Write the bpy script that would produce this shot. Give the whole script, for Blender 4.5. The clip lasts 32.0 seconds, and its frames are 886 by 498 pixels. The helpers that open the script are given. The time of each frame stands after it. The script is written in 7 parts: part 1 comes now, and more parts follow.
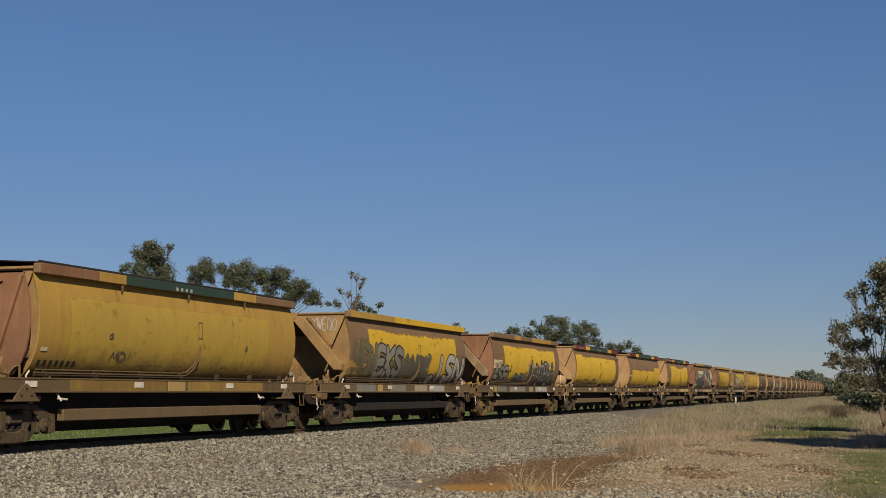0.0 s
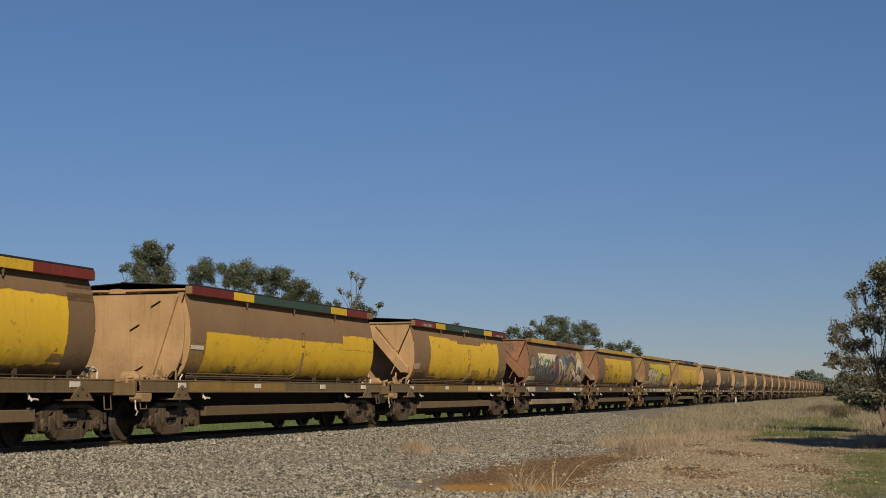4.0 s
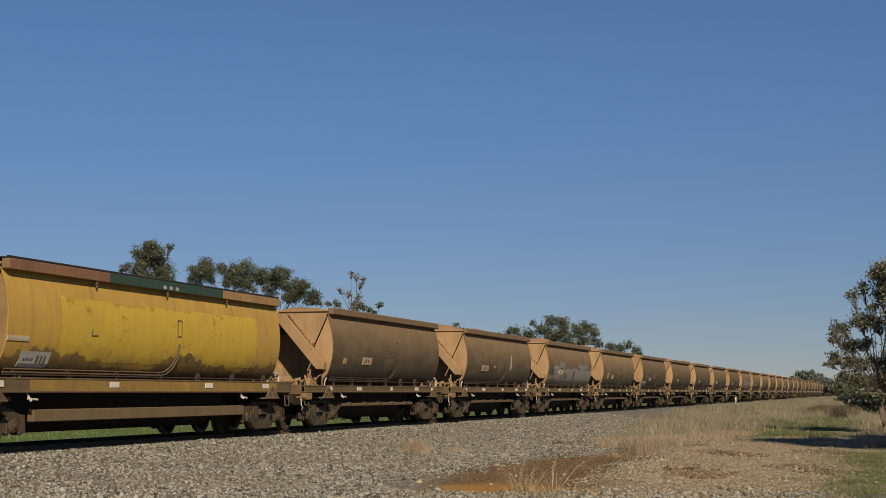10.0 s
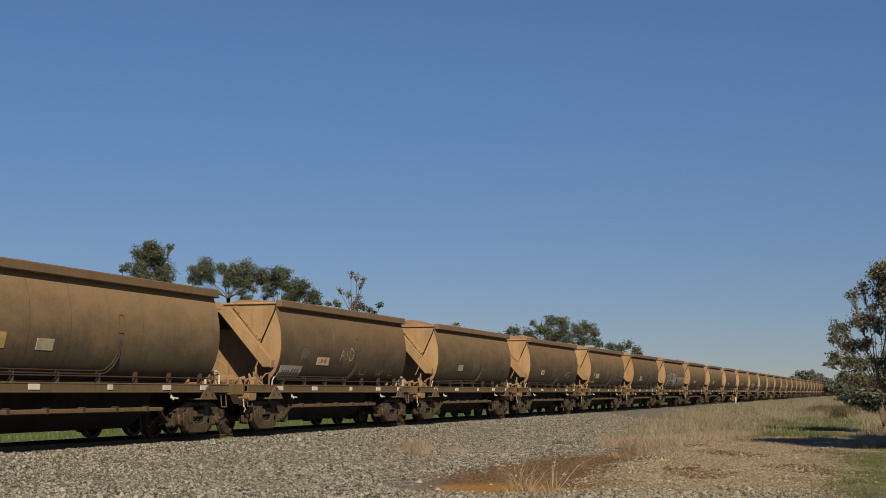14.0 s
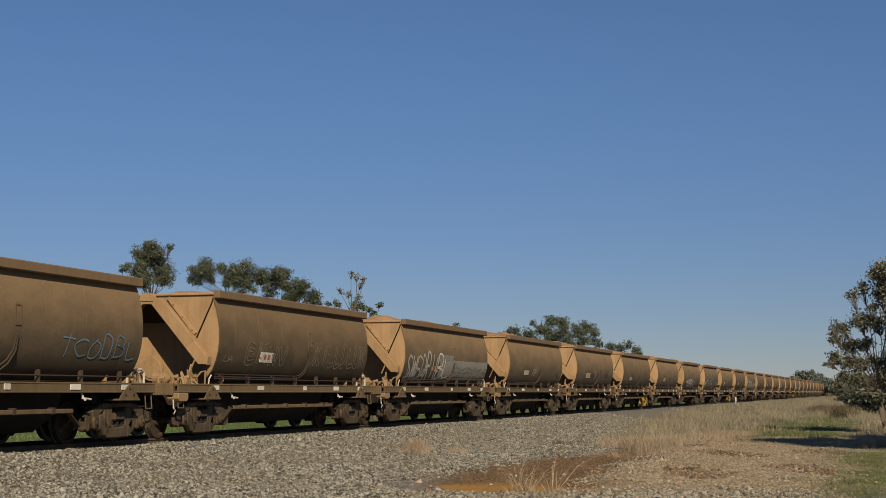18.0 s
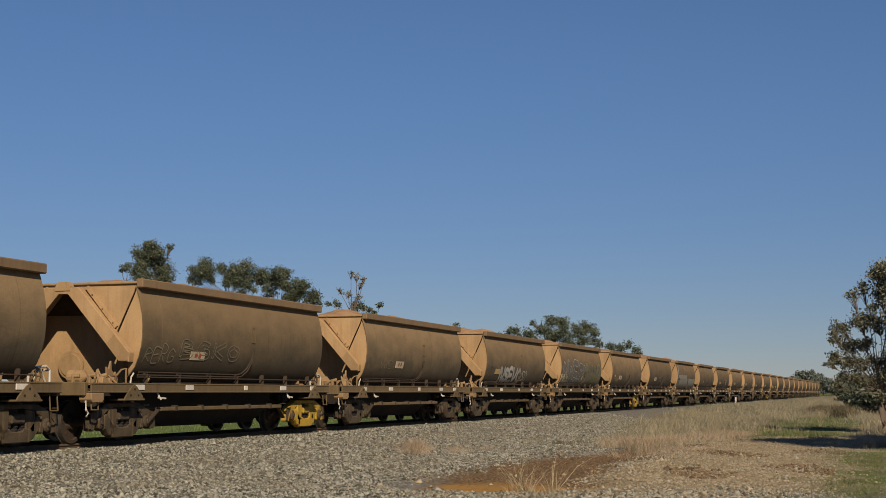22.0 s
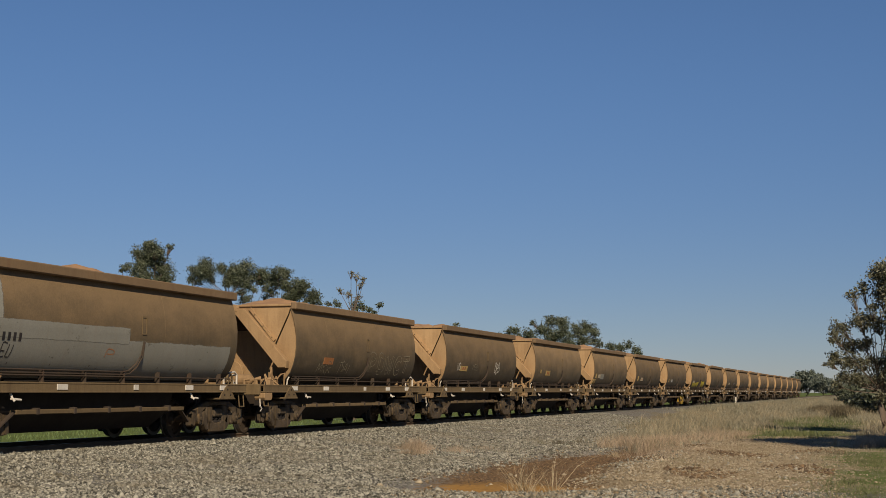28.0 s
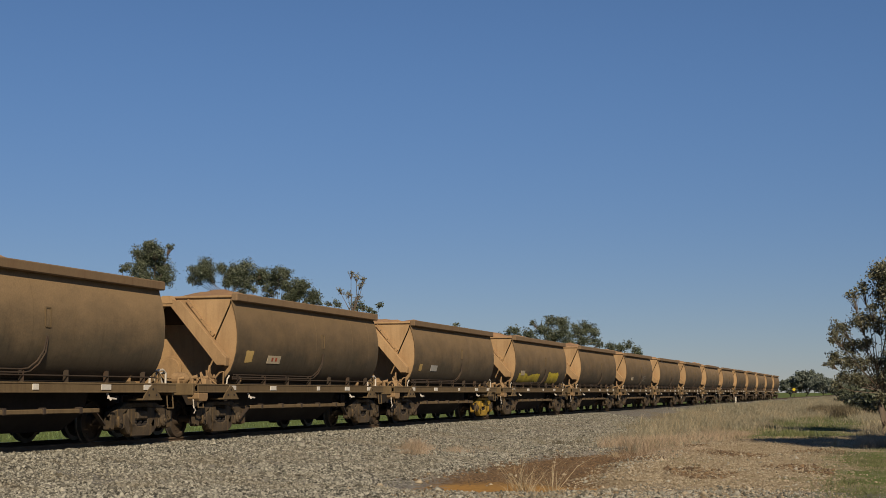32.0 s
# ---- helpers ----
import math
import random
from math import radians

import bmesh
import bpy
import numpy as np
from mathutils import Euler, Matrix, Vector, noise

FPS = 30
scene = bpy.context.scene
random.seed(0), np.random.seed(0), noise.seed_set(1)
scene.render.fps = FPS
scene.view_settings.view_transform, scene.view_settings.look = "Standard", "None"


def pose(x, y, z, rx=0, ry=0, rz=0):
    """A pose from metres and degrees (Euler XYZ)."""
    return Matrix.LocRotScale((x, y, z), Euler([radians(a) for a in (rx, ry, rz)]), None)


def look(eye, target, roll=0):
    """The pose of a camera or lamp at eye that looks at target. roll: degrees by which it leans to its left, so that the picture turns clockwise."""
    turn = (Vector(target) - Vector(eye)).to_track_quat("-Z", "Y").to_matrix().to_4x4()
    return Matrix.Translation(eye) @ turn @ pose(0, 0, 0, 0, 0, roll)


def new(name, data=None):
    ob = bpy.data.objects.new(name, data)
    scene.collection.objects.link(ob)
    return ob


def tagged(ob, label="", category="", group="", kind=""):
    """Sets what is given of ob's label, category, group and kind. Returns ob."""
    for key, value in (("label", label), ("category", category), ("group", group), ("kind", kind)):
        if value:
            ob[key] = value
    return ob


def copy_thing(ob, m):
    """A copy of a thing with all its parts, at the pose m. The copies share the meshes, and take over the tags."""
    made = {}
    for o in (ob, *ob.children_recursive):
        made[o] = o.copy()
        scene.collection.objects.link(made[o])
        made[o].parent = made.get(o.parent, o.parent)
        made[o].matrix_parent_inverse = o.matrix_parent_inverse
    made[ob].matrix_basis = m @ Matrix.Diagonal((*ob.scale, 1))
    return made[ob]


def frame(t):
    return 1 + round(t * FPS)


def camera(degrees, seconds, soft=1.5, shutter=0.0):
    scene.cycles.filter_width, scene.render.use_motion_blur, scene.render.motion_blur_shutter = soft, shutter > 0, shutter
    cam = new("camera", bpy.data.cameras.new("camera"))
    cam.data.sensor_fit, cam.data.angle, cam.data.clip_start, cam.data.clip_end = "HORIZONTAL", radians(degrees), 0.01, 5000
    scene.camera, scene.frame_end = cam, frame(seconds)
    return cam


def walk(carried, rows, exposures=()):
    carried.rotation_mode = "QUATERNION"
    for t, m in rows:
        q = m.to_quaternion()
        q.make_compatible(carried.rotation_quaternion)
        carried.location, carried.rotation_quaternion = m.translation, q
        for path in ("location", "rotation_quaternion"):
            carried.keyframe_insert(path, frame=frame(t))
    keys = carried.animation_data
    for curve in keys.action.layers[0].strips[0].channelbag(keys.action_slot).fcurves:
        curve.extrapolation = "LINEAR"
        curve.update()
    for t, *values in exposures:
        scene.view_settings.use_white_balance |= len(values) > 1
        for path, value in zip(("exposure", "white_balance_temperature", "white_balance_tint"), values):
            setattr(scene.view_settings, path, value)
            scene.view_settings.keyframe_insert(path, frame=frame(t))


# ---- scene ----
# Straight railway seen from a standing camera: the line runs along +Y, its centre at X = 0, rail heads at Z = 0.
SPEED = 13.623
SECONDS = 32.0
EYE = (15.93, 0.0, 1.0)

cam = camera(35.49, SECONDS, soft=0.82)
walk(cam, [(0.0, pose(*EYE, 95.90, 0, 17.56)), (SECONDS, pose(*EYE, 95.90, 0, 17.56))],
     exposures=[(0.0, 0.0), (SECONDS, 0.0)])

# ---- daylight ----
SUN_WAY = Vector((0.46, -0.70, 0.56)).normalized()
world = bpy.data.worlds.new("sky")
scene.world = world
world.use_nodes = True
wn = world.node_tree
sky = wn.nodes.new("ShaderNodeTexSky")
sky.sky_type = 'NISHITA'
sky.sun_disc = False
sky.sun_elevation = math.asin(SUN_WAY.z)
sky.sun_rotation = math.atan2(SUN_WAY.x, SUN_WAY.y)
sky.altitude = 1200
sky.air_density, sky.dust_density, sky.ozone_density = 1.05, 0.0, 3.0
tint = wn.nodes.new("ShaderNodeMix")
tint.data_type, tint.blend_type = 'RGBA', 'MULTIPLY'
tint.inputs[0].default_value = 1.0
tint.inputs[7].default_value = (0.94, 0.97, 1.085, 1)
wn.links.new(sky.outputs[0], tint.inputs[6])
# thin haze takes some light out of the sky low over the horizon, all the way round
way = wn.nodes.new("ShaderNodeTexCoord")
up = wn.nodes.new("ShaderNodeSeparateXYZ")
wn.links.new(way.outputs["Generated"], up.inputs[0])
low = wn.nodes.new("ShaderNodeMapRange")
low.inputs[1].default_value, low.inputs[2].default_value, low.inputs[3].default_value, low.inputs[4].default_value = 0.0, 0.30, 0.0, 1.0
low.interpolation_type = 'SMOOTHSTEP'
wn.links.new(up.outputs[2], low.inputs[0])
haze = wn.nodes.new("ShaderNodeMix")
haze.data_type = 'RGBA'
haze.inputs[6].default_value, haze.inputs[7].default_value = (0.605, 0.625, 0.725, 1), (0.80, 0.93, 1.01, 1)
wn.links.new(low.outputs[0], haze.inputs[0])
thin = wn.nodes.new("ShaderNodeMix")
thin.data_type, thin.blend_type = 'RGBA', 'MULTIPLY'
thin.inputs[0].default_value = 1.0
wn.links.new(tint.outputs[2], thin.inputs[6])
wn.links.new(haze.outputs[2], thin.inputs[7])
wn.links.new(thin.outputs[2], wn.nodes["Background"].inputs[0])
wn.nodes["Background"].inputs[1].default_value = 0.0605
sun = new("sun", bpy.data.lights.new("sun", 'SUN'))
sun.data.energy, sun.data.angle, sun.data.color = 5.0, radians(0.5), (1.0, 0.86, 0.655)
sun.matrix_world = look(tuple(SUN_WAY * 60), (0, 0, 0))


# ---- materials ----
def nodes_of(name):
    m = bpy.data.materials.new(name)
    m.use_nodes = True
    t = m.node_tree
    return m, t, t.nodes["Principled BSDF"]


def noise_node(t, scale, detail=4.0, rough=0.6, stretch=(1, 1, 1), space="Object"):
    tc = t.nodes.new("ShaderNodeTexCoord")
    mp = t.nodes.new("ShaderNodeMapping")
    mp.inputs["Scale"].default_value = stretch
    n = t.nodes.new("ShaderNodeTexNoise")
    n.inputs["Scale"].default_value, n.inputs["Detail"].default_value, n.inputs["Roughness"].default_value = scale, detail, rough
    t.links.new(tc.outputs[space], mp.inputs[0])
    t.links.new(mp.outputs[0], n.inputs["Vector"])
    return n


def ramp(t, src, lo, hi, a=0.0, b=1.0):
    r = t.nodes.new("ShaderNodeMapRange")
    r.inputs[1].default_value, r.inputs[2].default_value, r.inputs[3].default_value, r.inputs[4].default_value = lo, hi, a, b
    t.links.new(src, r.inputs[0])
    return r.outputs[0]


def mix(t, fac, a, b, mode='MIX'):
    n = t.nodes.new("ShaderNodeMix")
    n.data_type, n.blend_type = 'RGBA', mode
    for sock, v in ((n.inputs[0], fac), (n.inputs[6], a), (n.inputs[7], b)):
        if isinstance(v, (int, float)):
            sock.default_value = v
        elif isinstance(v, tuple):
            sock.default_value = (*v, 1)
        else:
            t.links.new(v, sock)
    return n.outputs[2]


def worn(name, base, second, rust=(0.13, 0.06, 0.03), rough=0.75, metal=0.0, amount=0.5, rusty=0.35, scale=1.6, bump=0.15,
         streak=True, space="Object", vary=0.12, flaked=0.0, dusted=None, grime_shade=0.0):
    """Painted or bare metal with broad stains, streaks that run down it, fine grain and relief."""
    m, t, p = nodes_of(name)
    big = noise_node(t, scale, 5, 0.65, space=space)
    c = mix(t, ramp(t, big.outputs[0], 0.38, 0.66, 0, amount), base, second)
    if streak:
        s = noise_node(t, 3.2, 3, 0.6, (1.6, 2.2, 0.16), space)
        c = mix(t, ramp(t, s.outputs[0], 0.52, 0.74, 0, rusty), c, rust)
        thin = noise_node(t, 9.0, 4, 0.7, (1.0, 1.6, 0.07), space)
        c = mix(t, ramp(t, thin.outputs[0], 0.50, 0.72, 0, 0.45 * rusty), c, tuple(0.55 * v for v in rust))
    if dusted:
        # a second colour, full near the rim, thins out down the side
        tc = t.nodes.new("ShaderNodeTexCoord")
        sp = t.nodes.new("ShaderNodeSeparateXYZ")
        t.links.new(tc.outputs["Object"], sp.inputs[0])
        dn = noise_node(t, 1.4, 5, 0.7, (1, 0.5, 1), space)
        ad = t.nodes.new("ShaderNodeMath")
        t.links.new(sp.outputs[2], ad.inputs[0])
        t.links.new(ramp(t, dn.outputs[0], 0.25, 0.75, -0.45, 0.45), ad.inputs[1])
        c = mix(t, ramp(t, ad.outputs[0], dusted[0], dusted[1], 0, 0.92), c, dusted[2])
    if grime_shade:
        # oily dirt and rust in blotches, plus painted-in shade along the foot
        tc = t.nodes.new("ShaderNodeTexCoord")
        sp = t.nodes.new("ShaderNodeSeparateXYZ")
        t.links.new(tc.outputs["Object"], sp.inputs[0])
        gn = noise_node(t, 2.3, 6, 0.75, (1, 0.7, 0.8), space)
        ad = t.nodes.new("ShaderNodeMath")
        t.links.new(ramp(t, sp.outputs[2], 1.2, 2.0, 0.42, 0.0), ad.inputs[0])
        t.links.new(gn.outputs[0], ad.inputs[1])
        c = mix(t, ramp(t, ad.outputs[0], 0.60, 0.92, 0, grime_shade), c, (0.062, 0.044, 0.028))
        spot = noise_node(t, 4.5, 6, 0.8, (1, 1, 0.7), space)
        c = mix(t, ramp(t, spot.outputs[0], 0.60, 0.74, 0, 0.55 * grime_shade), c, (0.21, 0.115, 0.048))
    fine = noise_node(t, 34, 3, 0.7, space=space)
    c = mix(t, ramp(t, fine.outputs[0], 0.35, 0.7, 0.0, 0.28), c, tuple(0.55 * v for v in second))
    if vary:
        oi = t.nodes.new("ShaderNodeObjectInfo")
        hsv = t.nodes.new("ShaderNodeHueSaturation")
        t.links.new(ramp(t, oi.outputs["Random"], 0, 1, 1 - vary, 1 + vary), hsv.inputs["Value"])
        t.links.new(c, hsv.inputs["Color"])
        c = hsv.outputs[0]
    t.links.new(c, p.inputs["Base Color"])
    t.links.new(ramp(t, big.outputs[0], 0.3, 0.7, max(rough - 0.12, 0.05), min(rough + 0.12, 1)), p.inputs["Roughness"])
    p.inputs["Metallic"].default_value = metal
    if not metal:
        p.inputs["Specular IOR Level"].default_value = 0.28
    b = t.nodes.new("ShaderNodeBump")
    b.inputs["Strength"].default_value, b.inputs["Distance"].default_value = bump, 0.02
    t.links.new(fine.outputs[0], b.inputs["Height"])
    t.links.new(b.outputs[0], p.inputs["Normal"])
    if flaked:
        # paint worn through in small flakes and broad faded places
        a = noise_node(t, 6.0, 6, 0.7, (1, 0.55, 0.9), space)
        w = noise_node(t, 1.3, 3, 0.6, space=space)
        add = t.nodes.new("ShaderNodeMath")
        t.links.new(a.outputs[0], add.inputs[0])
        t.links.new(ramp(t, w.outputs[0], 0.3, 0.7, -0.12, 0.12), add.inputs[1])
        # the coat thins out towards its border
        at_edge = t.nodes.new("ShaderNodeAttribute")
        at_edge.attribute_name = "thinning"
        more = t.nodes.new("ShaderNodeMath")
        t.links.new(add.outputs[0], more.inputs[0])
        t.links.new(ramp(t, at_edge.outputs["Fac"], 0, 1, 0, 0.85), more.inputs[1])
        t.links.new(ramp(t, more.outputs[0], 0.66 - flaked, 0.88 - flaked, 1, 0), p.inputs["Alpha"])
    return m


M_DUST_SIDE = worn("dusty_brown_paint", (0.092, 0.071, 0.043), (0.060, 0.047, 0.030), (0.045, 0.034, 0.022), rough=0.85, rusty=0.6, scale=0.9, amount=0.8, dusted=(1.70, 2.90, (0.250, 0.165, 0.084)), grime_shade=0.6, vary=0.2)
M_DUST_END = worn("ore_dusted_steel", (0.41, 0.262, 0.130), (0.31, 0.192, 0.094), (0.17, 0.097, 0.048), rough=0.9, rusty=0.4, scale=1.1, amount=0.8, grime_shade=0.35)
M_DUST_RIM = worn("dusty_rim_paint", (0.205, 0.134, 0.072), (0.155, 0.104, 0.058), rough=0.85, scale=1.2)
M_RUST_SIDE = worn("rust_brown_primer", (0.205, 0.128, 0.068), (0.150, 0.093, 0.050), (0.255, 0.145, 0.065), rough=0.8, rusty=0.3, scale=0.8, grime_shade=0.8)
M_RUST_COAT = worn("rust_brown_stain", (0.205, 0.128, 0.068), (0.150, 0.093, 0.050), (0.255, 0.145, 0.065), rough=0.8, rusty=0.3, scale=0.8, flaked=0.05, grime_shade=0.8)
M_RUST_END = worn("red_rust_steel", (0.255, 0.128, 0.070), (0.175, 0.088, 0.050), (0.330, 0.200, 0.100), rough=0.85, rusty=0.45, scale=1.3, amount=0.9, grime_shade=0.55)
M_YELLOW = worn("faded_yellow_paint", (0.64, 0.400, 0.020), (0.55, 0.345, 0.038), (0.258, 0.146, 0.052), rough=0.6, rusty=0.16, scale=0.9, amount=0.7, flaked=0.05, grime_shade=0.6)
M_OLD_YELLOW = worn("dirty_ochre_paint", (0.440, 0.270, 0.052), (0.330, 0.200, 0.052), (0.187, 0.102, 0.043), rough=0.75, rusty=0.4, scale=0.7, amount=0.8, grime_shade=0.5)
M_OCHRE_COAT = worn("thin_ochre_paint", (0.300, 0.185, 0.055), (0.215, 0.132, 0.050), (0.150, 0.085, 0.040), rough=0.75, rusty=0.4, scale=0.9, amount=0.8, flaked=0.10, grime_shade=0.8)
M_LIME = worn("greenish_yellow_paint", (0.510, 0.399, 0.025), (0.425, 0.340, 0.043), (0.255, 0.170, 0.051), rough=0.6, rusty=0.18, scale=0.8, flaked=0.05, grime_shade=0.7)
M_GREY = worn("faded_grey_paint", (0.235, 0.225, 0.190), (0.185, 0.178, 0.150), (0.213, 0.139, 0.074), rough=0.8, rusty=0.2, scale=0.9, flaked=0.02)
M_CREAM = worn("cream_paint", (0.60, 0.50, 0.32), (0.50, 0.40, 0.25), rough=0.7, rusty=0.3, flaked=0.05, grime_shade=0.5)
M_GREEN = worn("dark_green_cover_paint", (0.030, 0.064, 0.047), (0.043, 0.072, 0.055), (0.119, 0.085, 0.051), rough=0.6, rusty=0.3)
M_MAROON = worn("maroon_cover_paint", (0.170, 0.024, 0.019), (0.128, 0.025, 0.019), (0.170, 0.093, 0.051), rough=0.6, rusty=0.3)
M_FRAME = worn("dusty_frame_steel", (0.155, 0.106, 0.052), (0.105, 0.071, 0.037), (0.06, 0.036, 0.02), rough=0.85, rusty=0.45, scale=2.0, bump=0.3)
M_SKIRT = worn("dusty_skirt_plate", (0.155, 0.106, 0.055), (0.110, 0.075, 0.041), (0.08, 0.05, 0.03), rough=0.85, rusty=0.4, scale=1.5)
M_UNDER = worn("dark_underframe_steel", (0.059, 0.042, 0.029), (0.038, 0.028, 0.021), rough=0.85, rusty=0.3, scale=2.5)
# near-black colour shared by hopper bottoms, springs, hoses, slots and covers
M_BELLY = worn("near_black_hopper_bottom", (0.025, 0.020, 0.017), (0.017, 0.014, 0.013), (0.043, 0.030, 0.021), rough=0.9, rusty=0.3)
M_BOGIE = worn("cast_bogie_steel", (0.088, 0.063, 0.037), (0.038, 0.028, 0.020), (0.24, 0.150, 0.058), rough=0.75, amount=0.9, rusty=0.6, scale=4.0, bump=0.5)
M_BOGIE_YELLOW = worn("yellow_bogie_paint", (0.43, 0.265, 0.028), (0.24, 0.14, 0.038), rough=0.7, rusty=0.4, scale=4.0)
M_WHEEL = worn("wheel_steel", (0.066, 0.046, 0.030), (0.042, 0.030, 0.022), rough=0.7, rusty=0.3, scale=5, streak=False)
M_TREAD = worn("bright_worn_steel", (0.24, 0.215, 0.19), (0.16, 0.14, 0.12), rough=0.38, metal=0.8, scale=5, streak=False)
M_WHITE = worn("dusty_white_reflector", (0.663, 0.612, 0.527), (0.561, 0.493, 0.399), rough=0.4, rusty=0.15, scale=5)
M_PIPE = worn("white_brake_rod", (0.595, 0.544, 0.468), (0.468, 0.391, 0.306), rough=0.5, rusty=0.2, scale=6)
M_BLACK = worn("black_spray_paint", (0.019, 0.017, 0.019), (0.038, 0.034, 0.030), rough=0.6, rusty=0.2, scale=3, flaked=0.03)
M_SILVER = worn("silver_spray_paint", (0.425, 0.408, 0.374), (0.306, 0.289, 0.255), rough=0.5, rusty=0.25, scale=2, flaked=0.03)
M_BLUE = worn("blue_grey_spray_paint", (0.145, 0.212, 0.255), (0.111, 0.162, 0.204), rough=0.6, rusty=0.2, scale=2, flaked=0.03)
M_TEAL = worn("teal_spray_paint", (0.145, 0.289, 0.238), (0.102, 0.204, 0.178), rough=0.6, rusty=0.2, scale=2, flaked=0.03)
M_PURPLE = worn("purple_spray_paint", (0.093, 0.072, 0.136), (0.068, 0.051, 0.093), rough=0.6, rusty=0.2, scale=2, flaked=0.03)
M_TAN = worn("tan_spray_paint", (0.46, 0.315, 0.110), (0.36, 0.240, 0.090), rough=0.7, rusty=0.25, scale=2, flaked=0.03)
M_PINK = worn("pink_spray_paint", (0.42, 0.20, 0.22), (0.34, 0.16, 0.17), rough=0.7, rusty=0.2, scale=3, flaked=0.03)
M_PALE = worn("pale_dusty_spray_paint", (0.46, 0.385, 0.265), (0.37, 0.300, 0.200), rough=0.7, rusty=0.3, scale=3, flaked=0.03)
M_SLATE = worn("slate_grey_spray_paint", (0.098, 0.089, 0.072), (0.136, 0.119, 0.093), rough=0.65, rusty=0.25, scale=2, flaked=0.03)
M_ORANGE = worn("orange_red_paint", (0.357, 0.145, 0.047), (0.289, 0.119, 0.043), rough=0.7, rusty=0.25, scale=3)
M_LIMELINE = worn("lime_spray_paint", (0.357, 0.340, 0.068), (0.281, 0.264, 0.068), rough=0.7, rusty=0.2, scale=3, flaked=0.03)
M_OLIVE = worn("olive_spray_paint", (0.170, 0.140, 0.064), (0.119, 0.098, 0.051), rough=0.7, rusty=0.3, scale=2, flaked=0.04)
M_DULL_YELLOW = worn("dull_yellow_paint", (0.43, 0.290, 0.048), (0.36, 0.235, 0.048), (0.187, 0.102, 0.043), rough=0.7, rusty=0.25, scale=0.7, amount=0.8, flaked=0.04, grime_shade=0.7)
M_WORN_YELLOW = worn("worn_yellow_paint", (0.50, 0.335, 0.040), (0.42, 0.275, 0.045), (0.204, 0.119, 0.043), rough=0.7, rusty=0.2, scale=0.7, amount=0.8, flaked=0.04, grime_shade=0.6)
M_FADED = worn("faded_pale_spray_paint", (0.225, 0.190, 0.125), (0.165, 0.135, 0.085), rough=0.8, rusty=0.4, scale=3, flaked=0.12)
M_ORE = worn("red_bauxite_ore", (0.315, 0.185, 0.095), (0.245, 0.138, 0.072), rough=0.95, scale=6, bump=0.8, streak=False)
M_REDMARK = worn("red_stencil_paint", (0.357, 0.060, 0.025), (0.306, 0.085, 0.043), rough=0.7, scale=4)
M_RAILSIDE = worn("rusty_rail_steel", (0.125, 0.083, 0.050), (0.085, 0.056, 0.036), rough=0.8, scale=2, streak=False)
M_CONCRETE = worn("sleeper_concrete", (0.125, 0.105, 0.080), (0.085, 0.070, 0.055), rough=0.9, scale=3, streak=False)


# ---- mesh tools ----
def part(name, bm, material, parent=None, label="", smooth=False):
    """Links a bmesh as one mesh object, under a thing or a part."""
    me = bpy.data.meshes.new(name)
    bm.normal_update()
    bm.to_mesh(me)
    bm.free()
    me.materials.append(material)
    if smooth:
        for f in me.polygons:
            f.use_smooth = True
    ob = new(name, me)
    if parent is not None:
        ob.parent = parent
    if label:
        ob["label"] = label
    return ob


def raw(name, verts, faces, material, parent=None, label="", smooth=False):
    me = bpy.data.meshes.new(name)
    me.from_pydata([tuple(v) for v in verts], [], [tuple(f) for f in faces])
    me.materials.append(material)
    if smooth:
        me.polygons.foreach_set("use_smooth", [True] * len(me.polygons))
    me.update()
    ob = new(name, me)
    if parent is not None:
        ob.parent = parent
    if label:
        ob["label"] = label
    return ob


def box(bm, x0, x1, y0, y1, z0, z1, bevel=0.0, m=None):
    vs = [bm.verts.new(Vector((x, y, z)) if m is None else m @ Vector((x, y, z))) for x in (x0, x1) for y in (y0, y1) for z in (z0, z1)]
    fs = [bm.faces.new([vs[i] for i in q]) for q in ((0, 1, 3, 2), (4, 6, 7, 5), (0, 4, 5, 1), (2, 3, 7, 6), (0, 2, 6, 4), (1, 5, 7, 3))]
    if bevel:
        bmesh.ops.bevel(bm, geom=list({e for f in fs for e in f.edges}), offset=bevel, segments=1, affect='EDGES')
    return bm


def boxed(*args, **kw):
    return box(bmesh.new(), *args, **kw)


def beam(bm, a, b, w, h):
    """A square bar from a to b."""
    a, b = Vector(a), Vector(b)
    d = (b - a)
    q = d.to_track_quat('Z', 'X').to_matrix().to_4x4()
    return box(bm, -w / 2, w / 2, -h / 2, h / 2, 0, d.length, m=Matrix.Translation(a) @ q)


def rod(bm, pts, r, sides=8):
    """A round bar along a line of points."""
    rings = []
    pts = [Vector(p) for p in pts]
    for i, p in enumerate(pts):
        d = (pts[min(i + 1, len(pts) - 1)] - pts[max(i - 1, 0)]).normalized()
        q = d.to_track_quat('Z', 'X')
        rings.append([bm.verts.new(p + q @ Vector((r * math.cos(2 * math.pi * k / sides), r * math.sin(2 * math.pi * k / sides), 0)))
                      for k in range(sides)])
    for a, b in zip(rings, rings[1:]):
        for k in range(sides):
            bm.faces.new((a[k], a[(k + 1) % sides], b[(k + 1) % sides], b[k]))
    bm.faces.new(rings[0][::-1])
    bm.faces.new(rings[-1])
    return bm


